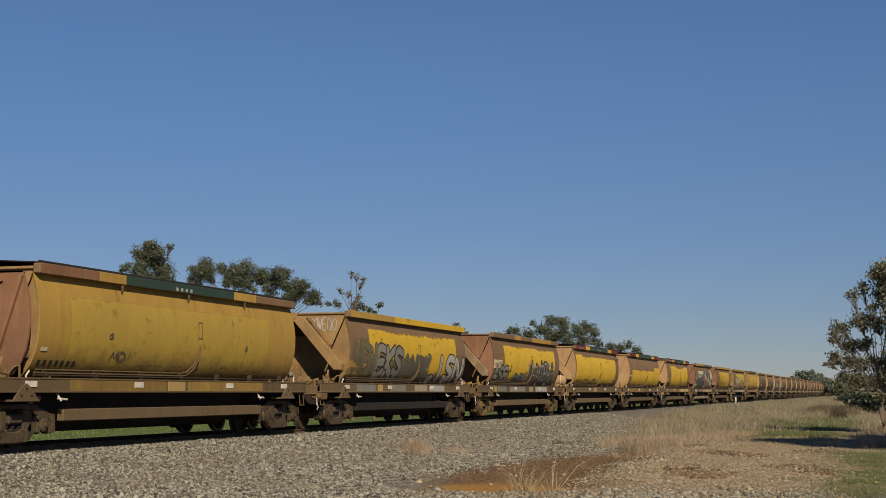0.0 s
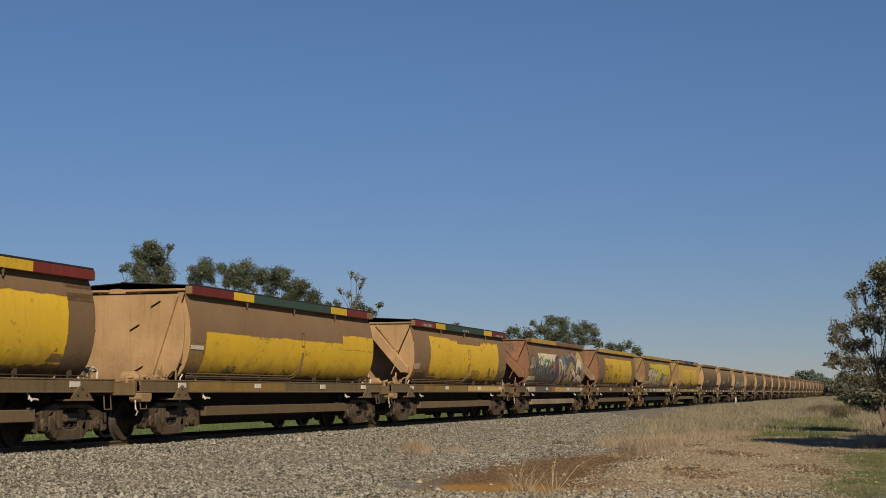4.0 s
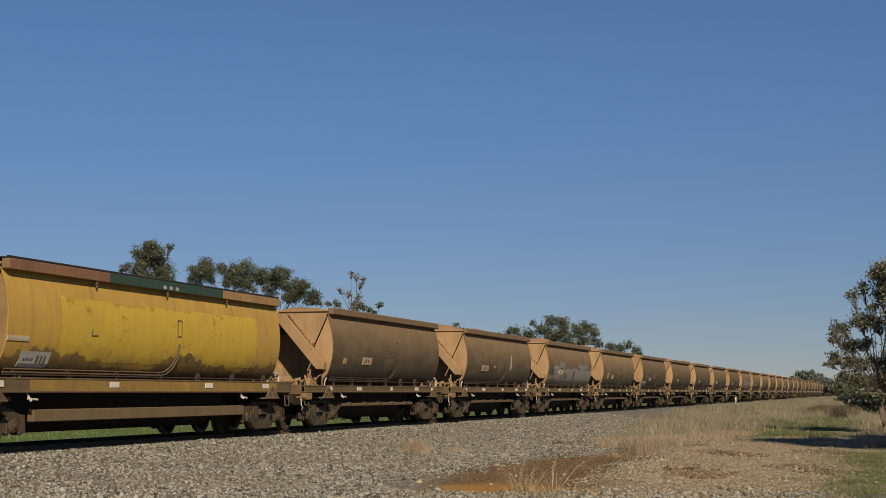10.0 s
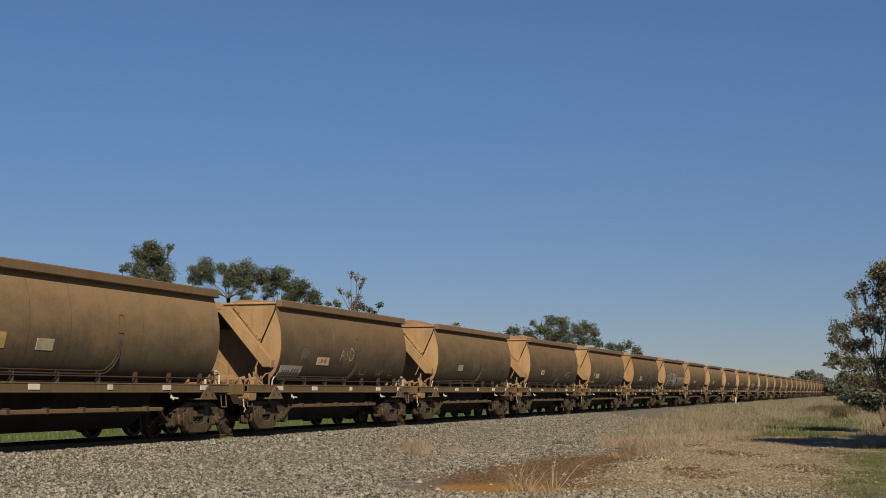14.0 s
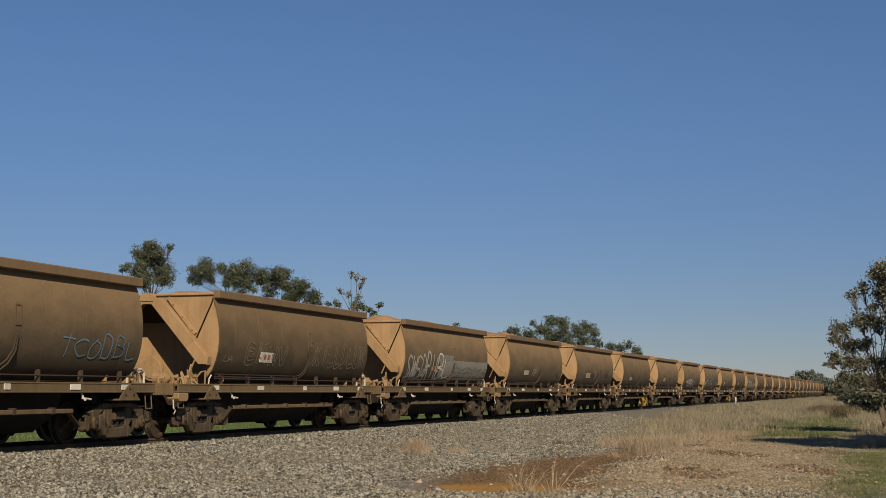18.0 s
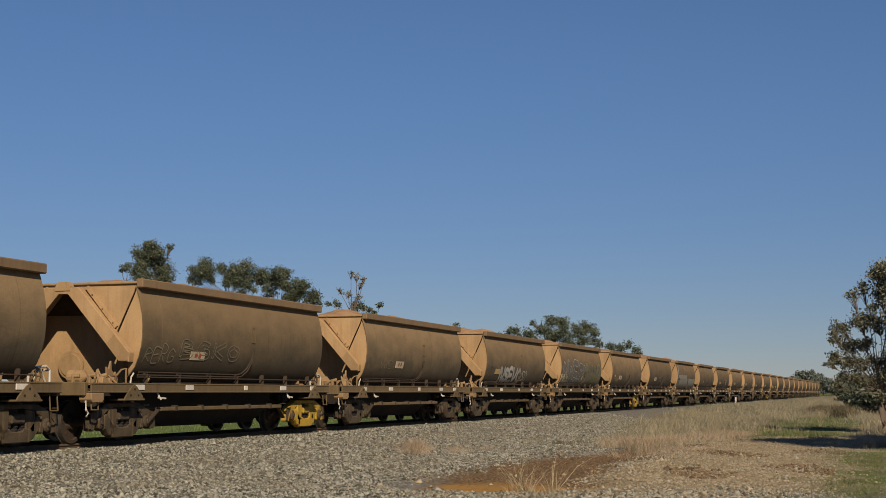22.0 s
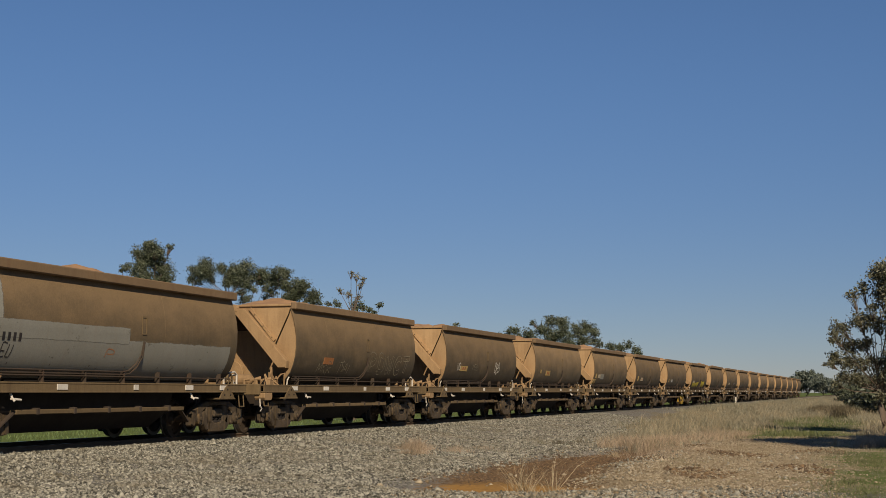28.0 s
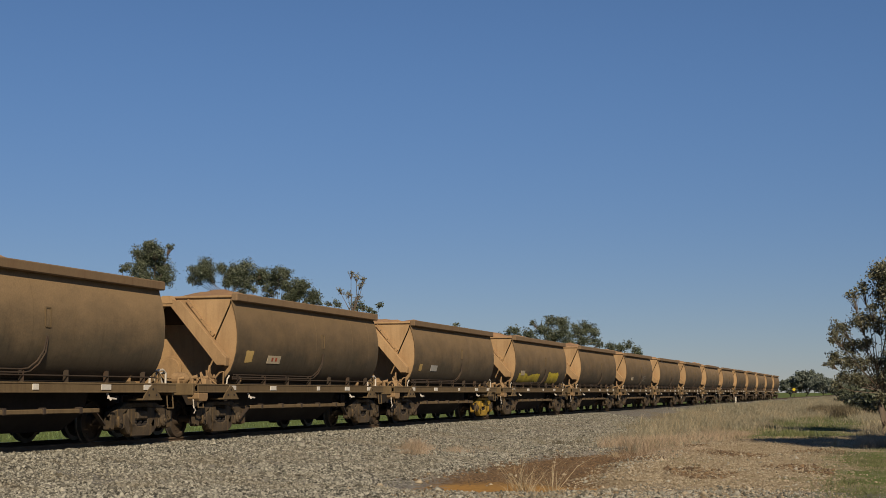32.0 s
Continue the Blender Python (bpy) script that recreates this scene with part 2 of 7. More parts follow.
def lathe(bm, prof, axis_x=True, sides=24, m=Matrix.Identity(4)):
    """Turns (along, radius) pairs round the X axis."""
    rings = []
    for x, r in prof:
        rings.append([bm.verts.new(m @ Vector((x, r * math.cos(2 * math.pi * k / sides), r * math.sin(2 * math.pi * k / sides)))) for k in range(sides)])
    for a, b in zip(rings, rings[1:]):
        for k in range(sides):
            bm.faces.new((a[k], b[k], b[(k + 1) % sides], a[(k + 1) % sides]))
    return bm


def plate(bm, outline, x0, x1):
    """A plate of that thickness in X, cut to an outline of (y, z) pairs."""
    a = [bm.verts.new((x0, y, z)) for y, z in outline]
    b = [bm.verts.new((x1, y, z)) for y, z in outline]
    bm.faces.new(a)
    bm.faces.new(b[::-1])
    n = len(outline)
    for i in range(n):
        bm.faces.new((a[i], b[i], b[(i + 1) % n], a[(i + 1) % n]))
    bmesh.ops.recalc_face_normals(bm, faces=bm.faces[:])
    return bm


def slab(bm, corners, thick):
    """A flat sheet through the corners, thickened along its normal."""
    c = [Vector(v) for v in corners]
    n = (c[1] - c[0]).cross(c[-1] - c[0]).normalized() * thick
    a = [bm.verts.new(v) for v in c]
    b = [bm.verts.new(v + n) for v in c]
    bm.faces.new(a)
    bm.faces.new(b[::-1])
    k = len(c)
    for i in range(k):
        bm.faces.new((a[i], a[(i + 1) % k], b[(i + 1) % k], b[i]))
    bmesh.ops.recalc_face_normals(bm, faces=bm.faces[:])
    return bm


# ---- ground, track ----
def in_scar(x, y):
    """Below 1 inside the bare earth scar beside the gravel road."""
    mid = np.interp(y, [21, 23, 25.5, 29, 32, 37.5], [10.0, 9.6, 9.5, 9.15, 9.2, 9.7])
    half = np.interp(y, [20.4, 21.2, 22.2, 23.4, 25, 29.6, 34.4, 39], [0.2, 1.7, 2.2, 2.1, 1.45, 1.35, 1.0, 0.4])
    wob = 0.16 * np.sin(y * 1.8 + np.sin(x * 1.7)) + 0.10 * np.sin(y * 3.9 + 1)
    return np.where((y > 20.3) & (y < 39.2), np.abs(x - mid + wob) / half, 9.0)


def ground_height(x, y):
    """Rise of the ballast bed over the flat ground, with gentle unevenness."""
    d = np.abs(x)
    z = np.interp(d, [0, 2.1, 4.6, 7.5, 11.0], [-0.10, -0.10, -0.38, -0.50, -0.52])
    z = np.where(x < 0, np.interp(d, [0, 2.1, 3.6, 6, 4000], [-0.10, -0.10, -0.55, -0.75, -0.75]), z)
    bumps = 0.025 * np.sin(x * 1.3 + 0.7 * np.sin(y * 0.5)) * np.sin(y * 0.9 + 1.1 * np.sin(x * 0.8)) + 0.012 * np.sin(x * 4.1 + y * 2.3) * np.sin(y * 3.7 - x)
    z = z - 0.11 * np.clip((1.12 - in_scar(x, y)) / 0.3, 0, 1) + 0.05 * np.clip(0.4 - in_scar(x, y - 1.2), 0, 1)
    return z + bumps * np.clip((d - 2.2) / 2, 0, 1)


def ground_zone_material():
    m, t, p = nodes_of("trackside_ground")
    geo = t.nodes.new("ShaderNodeNewGeometry")
    sep = t.nodes.new("ShaderNodeSeparateXYZ")
    t.links.new(geo.outputs["Position"], sep.inputs[0])
    wob = noise_node(t, 0.5, 5, 0.65)
    fine = noise_node(t, 9, 6, 0.75)
    peb = t.nodes.new("ShaderNodeTexVoronoi")
    peb.inputs["Scale"].default_value = 17
    t.links.new(geo.outputs["Position"], peb.inputs["Vector"])

    def calc(op, a, b):
        n = t.nodes.new("ShaderNodeMath")
        n.operation = op
        for s, v in zip(n.inputs, (a, b)):
            if isinstance(v, (int, float)):
                s.default_value = v
            else:
                t.links.new(v, s)
        return n.outputs[0]

    wx = calc('ADD', sep.outputs[0], ramp(t, wob.outputs[0], 0.2, 0.8, -1.5, 1.5))
    wx = calc('ADD', wx, ramp(t, fine.outputs[0], 0.2, 0.8, -0.35, 0.35))
    wy = calc('ADD', sep.outputs[1], ramp(t, wob.outputs[0], 0.2, 0.8, -2.0, 2.0))
    sx = calc('ADD', sep.outputs[0], ramp(t, fine.outputs[0], 0.25, 0.75, -0.7, 0.7))
    lean = calc('SUBTRACT', sx, calc('MULTIPLY', calc('SUBTRACT', wy, 27.0), 0.03))
    stone = mix(t, ramp(t, peb.outputs["Color"], 0.1, 0.9), (0.09, 0.082, 0.068), (0.25, 0.23, 0.195))
    stone = mix(t, ramp(t, wob.outputs[0], 0.48, 0.7, 0, 0.55), stone, (0.20, 0.145, 0.09))
    pale = mix(t, ramp(t, fine.outputs[0], 0.35, 0.65), (0.34, 0.270, 0.170), (0.23, 0.175, 0.105))
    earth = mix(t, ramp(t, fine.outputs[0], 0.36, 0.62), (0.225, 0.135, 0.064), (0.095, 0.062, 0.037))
    straw = mix(t, ramp(t, fine.outputs[0], 0.35, 0.65), (0.22, 0.180, 0.112), (0.14, 0.115, 0.066))
    grass = mix(t, ramp(t, fine.outputs[0], 0.35, 0.65), (0.075, 0.105, 0.026), (0.13, 0.15, 0.045))
    c = mix(t, calc('MULTIPLY', ramp(t, lean, 9.8, 11.2), ramp(t, wy, 21.5, 23.5)), stone, pale)
    # dark scraps of soil and leaf litter lie in streaks over the rubble
    litter = noise_node(t, 1.1, 6, 0.72, (1.0, 0.42, 1.0))
    c = mix(t, calc('MULTIPLY', ramp(t, litter.outputs[0], 0.55, 0.66, 0, 0.8), calc('MULTIPLY', ramp(t, lean, 9.8, 11.2), ramp(t, wy, 22.5, 25.0))), c, (0.115, 0.074, 0.040))
    # earth scar beside the gravel road, brown with an orange near strip
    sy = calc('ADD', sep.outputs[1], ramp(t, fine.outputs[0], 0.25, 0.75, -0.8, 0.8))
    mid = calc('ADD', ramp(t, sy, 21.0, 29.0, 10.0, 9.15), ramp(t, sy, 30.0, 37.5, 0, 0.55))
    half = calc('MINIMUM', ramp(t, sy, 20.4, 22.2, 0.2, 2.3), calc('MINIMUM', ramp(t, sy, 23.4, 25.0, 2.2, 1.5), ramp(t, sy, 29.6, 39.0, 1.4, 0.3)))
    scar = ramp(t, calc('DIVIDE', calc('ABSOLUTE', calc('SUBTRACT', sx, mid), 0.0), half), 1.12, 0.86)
    # nearest strip is brighter and more orange than the rest
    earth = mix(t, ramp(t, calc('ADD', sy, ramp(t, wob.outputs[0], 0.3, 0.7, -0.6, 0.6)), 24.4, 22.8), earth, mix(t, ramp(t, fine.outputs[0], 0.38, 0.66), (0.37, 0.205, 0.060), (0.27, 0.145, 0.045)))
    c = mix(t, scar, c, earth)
    # dry grass begins along a slanting line and closes in on the track far off
    edge = calc('MAXIMUM', calc('SUBTRACT', 9.3, calc('MULTIPLY', calc('SUBTRACT', wy, 37.0), 0.14)), 3.4)
    far = calc('MULTIPLY', ramp(t, calc('SUBTRACT', wy, calc('MULTIPLY', calc('SUBTRACT', wx, 9.4), 4.6)), 36.5, 38.5), ramp(t, calc('SUBTRACT', wx, edge), -0.4, 0.6))
    c = mix(t, far, c, straw)
    lawn = calc('MULTIPLY', calc('MULTIPLY', ramp(t, wx, 10.6, 11.8), ramp(t, wx, 15.5, 14.0)), calc('MULTIPLY', ramp(t, wy, 47.0, 50.0), ramp(t, wy, 90.0, 76.0)))
    c = mix(t, calc('MULTIPLY', lawn, ramp(t, fine.outputs[0], 0.36, 0.5)), c, grass)
    c = mix(t, calc('MULTIPLY', calc('MULTIPLY', ramp(t, wx, 14.3, 15.3), ramp(t, wy, 41.0, 37.0)), ramp(t, wob.outputs[0], 0.40, 0.52)), c, grass)
    c = mix(t, calc('MULTIPLY', ramp(t, wx, 2.6, 4.0), ramp(t, wy, 78, 110)), c, straw)
    c = mix(t, ramp(t, wx, -2.8, -3.8), c, grass)
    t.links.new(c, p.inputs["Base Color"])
    p.inputs["Roughness"].default_value = 0.95
    p.inputs["Specular IOR Level"].default_value = 0.08
    b = t.nodes.new("ShaderNodeBump")
    b.inputs["Strength"].default_value, b.inputs["Distance"].default_value = 0.9, 0.04
    t.links.new(mix(t, 0.5, fine.outputs[0], peb.outputs["Distance"]), b.inputs["Height"])
    t.links.new(b.outputs[0], p.inputs["Normal"])
    return m


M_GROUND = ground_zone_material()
gx = np.unique(np.concatenate([-np.geomspace(20, 2500, 26), np.arange(-20, 24, 0.4), np.arange(6.8, 12.6, 0.13), np.geomspace(24, 2500, 26)]))
gy = np.unique(np.concatenate([-np.geomspace(10, 1500, 20), np.arange(-10, 80, 0.5), np.arange(19, 39, 0.24), np.geomspace(80, 3500, 60)]))
GX, GY = np.meshgrid(gx, gy)
GZ = ground_height(GX, GY)
n = len(gx)
ids = np.arange(GX.size).reshape(GX.shape)
quads = np.stack([ids[:-1, :-1], ids[:-1, 1:], ids[1:, 1:], ids[1:, :-1]], -1).reshape(-1, 4)
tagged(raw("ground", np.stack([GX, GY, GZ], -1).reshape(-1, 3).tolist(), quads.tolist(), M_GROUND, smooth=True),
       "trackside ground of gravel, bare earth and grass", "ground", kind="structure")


def loose_stones(name, material, count, xs, ys, size, keep, label, sunk=0.25, seed=1):
    """Angular stones strewn over the ground, as one mesh."""
    g = np.random.default_rng(seed)
    x, y = g.uniform(*xs, count), ys[0] * (ys[1] / ys[0]) ** g.random(count)
    k = keep(x, y, g)
    x, y = x[k], y[k]
    m = len(x)
    base = np.array([(1, 0, 0), (-1, 0, 0), (0, 1, 0), (0, -1, 0), (0, 0, 1), (0, 0, -1)], float)
    tri = np.array([(0, 2, 4), (2, 1, 4), (1, 3, 4), (3, 0, 4), (2, 0, 5), (1, 2, 5), (3, 1, 5), (0, 3, 5)])
    s = size * g.lognormal(0, 0.38, (m, 1, 1))
    v = base[None] * g.uniform(0.55, 1.1, (m, 6, 1)) * np.array([1, 0.85, 0.6]) + g.normal(0, 0.16, (m, 6, 3))
    a = g.uniform(0, 6.283, m)
    ca, sa = np.cos(a)[:, None], np.sin(a)[:, None]
    v = np.stack([v[..., 0] * ca - v[..., 1] * sa, v[..., 0] * sa + v[..., 1] * ca, v[..., 2]], -1) * s
    v += np.stack([x, y, ground_height(x, y) + size * sunk], -1)[:, None]
    f = (tri[None] + 6 * np.arange(m)[:, None, None]).reshape(-1, 3)
    me = bpy.data.meshes.new(name)
    me.vertices.add(m * 6)
    me.vertices.foreach_set("co", v.ravel())
    me.loops.add(f.size)
    me.loops.foreach_set("vertex_index", f.ravel().astype(np.int32))
    me.polygons.add(len(f))
    me.polygons.foreach_set("loop_start", np.arange(0, f.size, 3, dtype=np.int32))
    me.update(calc_edges=True)
    me.materials.append(material)
    return tagged(new(name, me), label, "gravel", kind="stuff")


def stone_material(name, lo, hi, tint):
    m, t, p = nodes_of(name)
    geo = t.nodes.new("ShaderNodeNewGeometry")
    r = geo.outputs["Random Per Island"]
    c = mix(t, r, lo, hi)
    big = noise_node(t, 0.6, 4, 0.6)
    c = mix(t, ramp(t, big.outputs[0], 0.45, 0.7, 0, 0.6), c, tint)
    fine = noise_node(t, 60, 2, 0.6)
    c = mix(t, ramp(t, fine.outputs[0], 0.35, 0.7, 0, 0.35), c, tuple(v * 0.5 for v in lo))
    t.links.new(c, p.inputs["Base Color"])
    p.inputs["Roughness"].default_value = 0.92
    p.inputs["Specular IOR Level"].default_value = 0.2
    return m


M_STONE = stone_material("ballast_stone", (0.045, 0.043, 0.034), (0.46, 0.428, 0.340), (0.195, 0.160, 0.105))
M_PALE_STONE = stone_material("pale_rubble_stone", (0.17, 0.125, 0.075), (0.47, 0.390, 0.270), (0.27, 0.205, 0.125))


loose_stones("ballast", M_STONE, 220000, (0.95, 15.2), (11, 72), 0.028,
             lambda x, y, g: (g.random(len(x)) < np.interp(x - (y - 27) * 0.03 - np.where(y < 21.8 + 0.5 * np.sin(x * 1.9), 4.2, 0), [8.8, 10.2, 11.2], [1, 0.45, 0.03])) & (in_scar(x, y) > g.uniform(0.80, 1.0, len(x))) & (x < np.maximum(9.8 - np.maximum(y - 37, 0) * 0.14 + 6 * (y < 36), 4.2)),
             "loose grey railway ballast stones", seed=3)
loose_stones("rubble", M_PALE_STONE, 110000, (8.6, 16.0), (11, 49), 0.020,
             lambda x, y, g: (g.random(len(x)) < np.interp(x, [9.0, 10.4, 14.2, 15.6], [0.05, 0.85, 0.8, 0.05])) & (in_scar(x, y) > g.uniform(0.5, 1.1, len(x))) & (y < 39 + (x - 9.6) * 4.5),
             "pale broken stones and rubble on bare earth", seed=4)
M_CLOD = stone_material("earth_clod", (0.080, 0.053, 0.033), (0.25, 0.160, 0.085), (0.115, 0.076, 0.045))
loose_stones("earth_clods", M_CLOD, 26000, (6.6, 12.4), (20.4, 39), 0.022, lambda x, y, g: (y > 24.0 + g.normal(0, 0.4, len(x))) & (in_scar(x, y) < g.uniform(0.7, 1.15, len(x))) & (g.random(len(x)) < 0.25 + 0.75 * (np.sin(x * 2.3 + y * 0.6) * np.sin(y * 1.6 - x) > -0.2)), "brown crumbled clods of bare earth", sunk=0.1, seed=7)
loose_stones("litter", M_CLOD, 16000, (9.8, 15.0), (23, 41), 0.034, lambda x, y, g: (in_scar(x, y) > 1.0) & (np.sin(x * 1.4 + 0.5 * np.sin(y * 0.9)) * np.sin(y * 0.75 + 0.8 * x) > 0.55), "dark crumbled soil and leaf litter on rubble", sunk=0.05, seed=8)
loose_stones("cobbles", M_PALE_STONE, 170, (7.7, 14.8), (19, 43), 0.055, lambda x, y, g: x > 0, "scattered larger pale stones", sunk=0.2, seed=5)

# rails and sleepers
RAIL = [(-0.07, -0.16), (0.07, -0.16), (0.07, -0.148), (0.012, -0.125), (0.012, -0.042), (0.036, -0.032), (0.036, -0.004), (0.03, 0.0),
        (-0.03, 0.0), (-0.036, -0.004), (-0.036, -0.032), (-0.012, -0.042), (-0.012, -0.125), (-0.07, -0.148)]
track = tagged(new("railway_track"), "rusty steel rails with worn bright heads on ballast", "track", kind="structure")
for side in (-1, 1):
    ys = [-60, 0, 60, 200, 700, 2000]
    vs = [(side * 0.755 + a, y, b) for y in ys for a, b in RAIL]
    k = len(RAIL)
    fs = [(i * k + j, i * k + (j + 1) % k, (i + 1) * k + (j + 1) % k, (i + 1) * k + j) for i in range(len(ys) - 1) for j in range(k)]
    r = raw("rail", vs, fs, M_RAILSIDE, track)
    raw("rail_head", [(side * 0.755 + a, y, 0.004) for y in (-60, 2000) for a in (-0.028, 0.028)], [(0, 1, 3, 2)], M_TREAD, r, "polished running band")
for i in range(70):
    y = -12 + i * 0.68
    part("sleeper", boxed(-1.25, 1.25, y - 0.11, y + 0.11, -0.28, -0.090, 0.015), M_CONCRETE, track)


# ---- hopper wagons ----
PROFILE_Z = [1.22, 1.33, 1.50, 1.70, 1.92, 2.15, 2.40, 2.62, 2.86, 3.03, 3.13]
PROFILE_X = [1.34, 1.47, 1.605, 1.69, 1.745, 1.77, 1.77, 1.745, 1.69, 1.635, 1.60]
OFFSET = 0.526
BOGIE_OFFSET = 0.24


def side_x(z):
    """Half width of the bulged hopper side at a height."""
    return float(np.interp(z, PROFILE_Z, PROFILE_X))


def side_sheet(R, side):
    bm = bmesh.new()
    ys = np.linspace(-R, R, 9)
    outer, inner = [], []
    for y in ys:
        outer.append([bm.verts.new((side * x, y, z)) for x, z in zip(PROFILE_X, PROFILE_Z)])
        inner.append([bm.verts.new((side * (x - 0.02), y, z)) for x, z in zip(PROFILE_X, PROFILE_Z)])
    for rows in (outer, inner):
        for a, b in zip(rows, rows[1:]):
            for k in range(len(a) - 1):
                bm.faces.new((a[k], a[k + 1], b[k + 1], b[k]))
    for i in (0, -1):
        oc, ic = [bm.verts.new(v.co) for v in outer[i]], [bm.verts.new(v.co) for v in inner[i]]
        for k in range(len(PROFILE_Z) - 1):
            bm.faces.new((oc[k], oc[k + 1], ic[k + 1], ic[k]))
    bmesh.ops.recalc_face_normals(bm, faces=bm.faces[:])
    return bm


def end_cut(bm, outline, ya, yb):
    """A plate across the wagon between two planes, cut to an outline of (x, z) pairs."""
    a = [bm.verts.new((x, ya, z)) for x, z in outline]
    b = [bm.verts.new((x, yb, z)) for x, z in outline]
    bm.faces.new(a)
    bm.faces.new(b[::-1])
    n = len(outline)
    for i in range(n):
        bm.faces.new((a[i], b[i], b[(i + 1) % n], a[(i + 1) % n]))
    bmesh.ops.recalc_face_normals(bm, faces=bm.faces[:])
    return bm


def end_plate(R, end):
    """The end of the hopper: a sheet with an inverted V cut out of its lower half."""
    bm = bmesh.new()
    for s in (-1, 1):
        out = [(0.0, 3.02), (s * 0.16, 3.02), (s * 1.12, 1.98), (s * 1.11, 2.14), (s * 1.515, 3.0), (s * 1.575, 3.19), (0.0, 3.19)]
        end_cut(bm, out, end * (R - 0.03), end * (R - 0.055))
    return bm


def bevelled(bm, w):
    bmesh.ops.bevel(bm, geom=bm.edges[:], offset=w, segments=1, affect='EDGES')
    return bm


def side_frame(s):
    """A cast bogie side frame: chords, columns and axle-box jaws round its windows."""
    bm = bmesh.new()
    X0, X1 = s * 1.24, s * 1.43
    shapes = [
        [(-0.62, 0.66), (-0.50, 0.79), (0.50, 0.79), (0.62, 0.66), (0.40, 0.66), (0.30, 0.70), (-0.30, 0.70), (-0.40, 0.66)],
        [(-0.98, 0.52), (-0.92, 0.62), (-0.50, 0.79), (-0.44, 0.66), (-0.60, 0.56), (-0.56, 0.28), (-0.66, 0.24), (-0.70, 0.36), (-0.86, 0.36), (-0.90, 0.24), (-1.0, 0.26)],
        [(-0.60, 0.56), (-0.50, 0.58), (-0.28, 0.32), (-0.30, 0.15), (-0.42, 0.15), (-0.58, 0.34)],
        [(-0.42, 0.19), (-0.32, 0.10), (0.32, 0.10), (0.42, 0.19), (0.36, 0.36), (0.16, 0.36), (0.12, 0.31), (-0.12, 0.31), (-0.16, 0.36), (-0.36, 0.36)],
        [(-0.44, 0.28), (-0.22, 0.28), (-0.20, 0.70), (-0.46, 0.68)],
    ]
    shapes = [[(1.195 * y, z) for y, z in sh] for sh in shapes]
    for sh in shapes:
        plate(bm, sh, X0, X1)
    for sh in (shapes[1], shapes[2], shapes[4]):
        plate(bm, [(-y, z) for y, z in sh[::-1]], X0 + s * 0.004, X1 - s * 0.004)
    return bevelled(bm, 0.022)


def wheelset():
    bm = bmesh.new()
    lathe(bm, [(-1.36, 0.0), (-1.36, 0.075), (1.36, 0.075), (1.36, 0.0)], sides=12)
    for s in (-1, 1):
        lathe(bm, [(s * 0.69, 0.0), (s * 0.69, 0.13), (s * 0.71, 0.15), (s * 0.72, 0.34), (s * 0.685, 0.35), (s * 0.685, 0.435), (s * 0.715, 0.44), (s * 0.722, 0.415),
                   (s * 0.82, 0.408), (s * 0.82, 0.345), (s * 0.765, 0.335), (s * 0.765, 0.16), (s * 0.84, 0.13), (s * 0.84, 0.0)], sides=28)
        for k in range(6):
            a = k * math.pi / 3
            box(bm, s * 0.765 - 0.012, s * 0.765 + 0.012, 0.235, 0.265, -0.02, 0.02, m=pose(0, 0, 0, math.degrees(a)))
    bmesh.ops.recalc_face_normals(bm, faces=bm.faces[:])
    return bm


def add_bogie(wagon, y, paint):
    bogie = part("bogie", bevelled(boxed(-1.28, 1.28, -0.20, 0.20, 0.42, 0.66), 0.02), M_UNDER, wagon)
    bogie.location.y = y
    for s in (-1, 1):
        part("side_frame", side_frame(s), paint, bogie)
        for e in (-1, 1):
            part("bearing_cap", lathe(bmesh.new(), [(s * 1.26, 0.13), (s * 1.45, 0.125), (s * 1.47, 0.09), (s * 1.475, 0.045), (s * 1.50, 0.04), (s * 1.50, 0.0)], sides=14,
                                      m=pose(0, e * 0.884, 0.41)), M_BOGIE, bogie)
        spring = bmesh.new()
        for k in (-0.20, 0.0, 0.20):
            lathe(spring, [(r, q) for r, q in ((0, 0.0), (0, 0.07), (0.03, 0.085), (0.06, 0.07), (0.09, 0.085), (0.12, 0.07), (0.15, 0.085), (0.18, 0.07), (0.18, 0.0))],
                  sides=10, m=Matrix.Translation((s * 1.34, k, 0.30)) @ pose(0, 0, 0, 0, -90, 0))
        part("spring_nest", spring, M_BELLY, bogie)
        block = bmesh.new()
        box(block, min(s * 1.20, s * 1.46), max(s * 1.20, s * 1.46), -0.20, 0.20, 0.44, 0.62, 0.03)
        part("bolster_end", block, M_BOGIE, bogie)
        part("side_bearer", boxed(s * 1.20 - 0.12, s * 1.20 + 0.12, -0.17, 0.17, 0.66, 0.92), M_UNDER, bogie)
    for s in (1,):
        for e in (-1, 1):
            lug = bmesh.new()
            plate(lug, [(e * 1.0, 0.62), (e * 1.22, 0.60), (e * 1.24, 0.30), (e * 1.17, 0.26), (e * 1.13, 0.45), (e * 1.03, 0.52)], s * 1.42, s * 1.445)
            part("jaw_rib", lug, paint, bogie)
    for e in (-1, 1):
        ws = part("wheelset", wheelset(), M_WHEEL, bogie)
        ws.data.materials.append(M_TREAD)
        for f in ws.data.polygons:
            if math.hypot(f.center.y, f.center.z) > 0.385:
                f.material_index = 1
        ws.location = (0, e * 0.884, 0.41)
        brake = bmesh.new()
        beam(brake, (-1.1, e * 0.34, 0.36), (1.1, e * 0.34, 0.36), 0.08, 0.10)
        part("brake_beam", brake, M_UNDER, bogie)
    return bogie


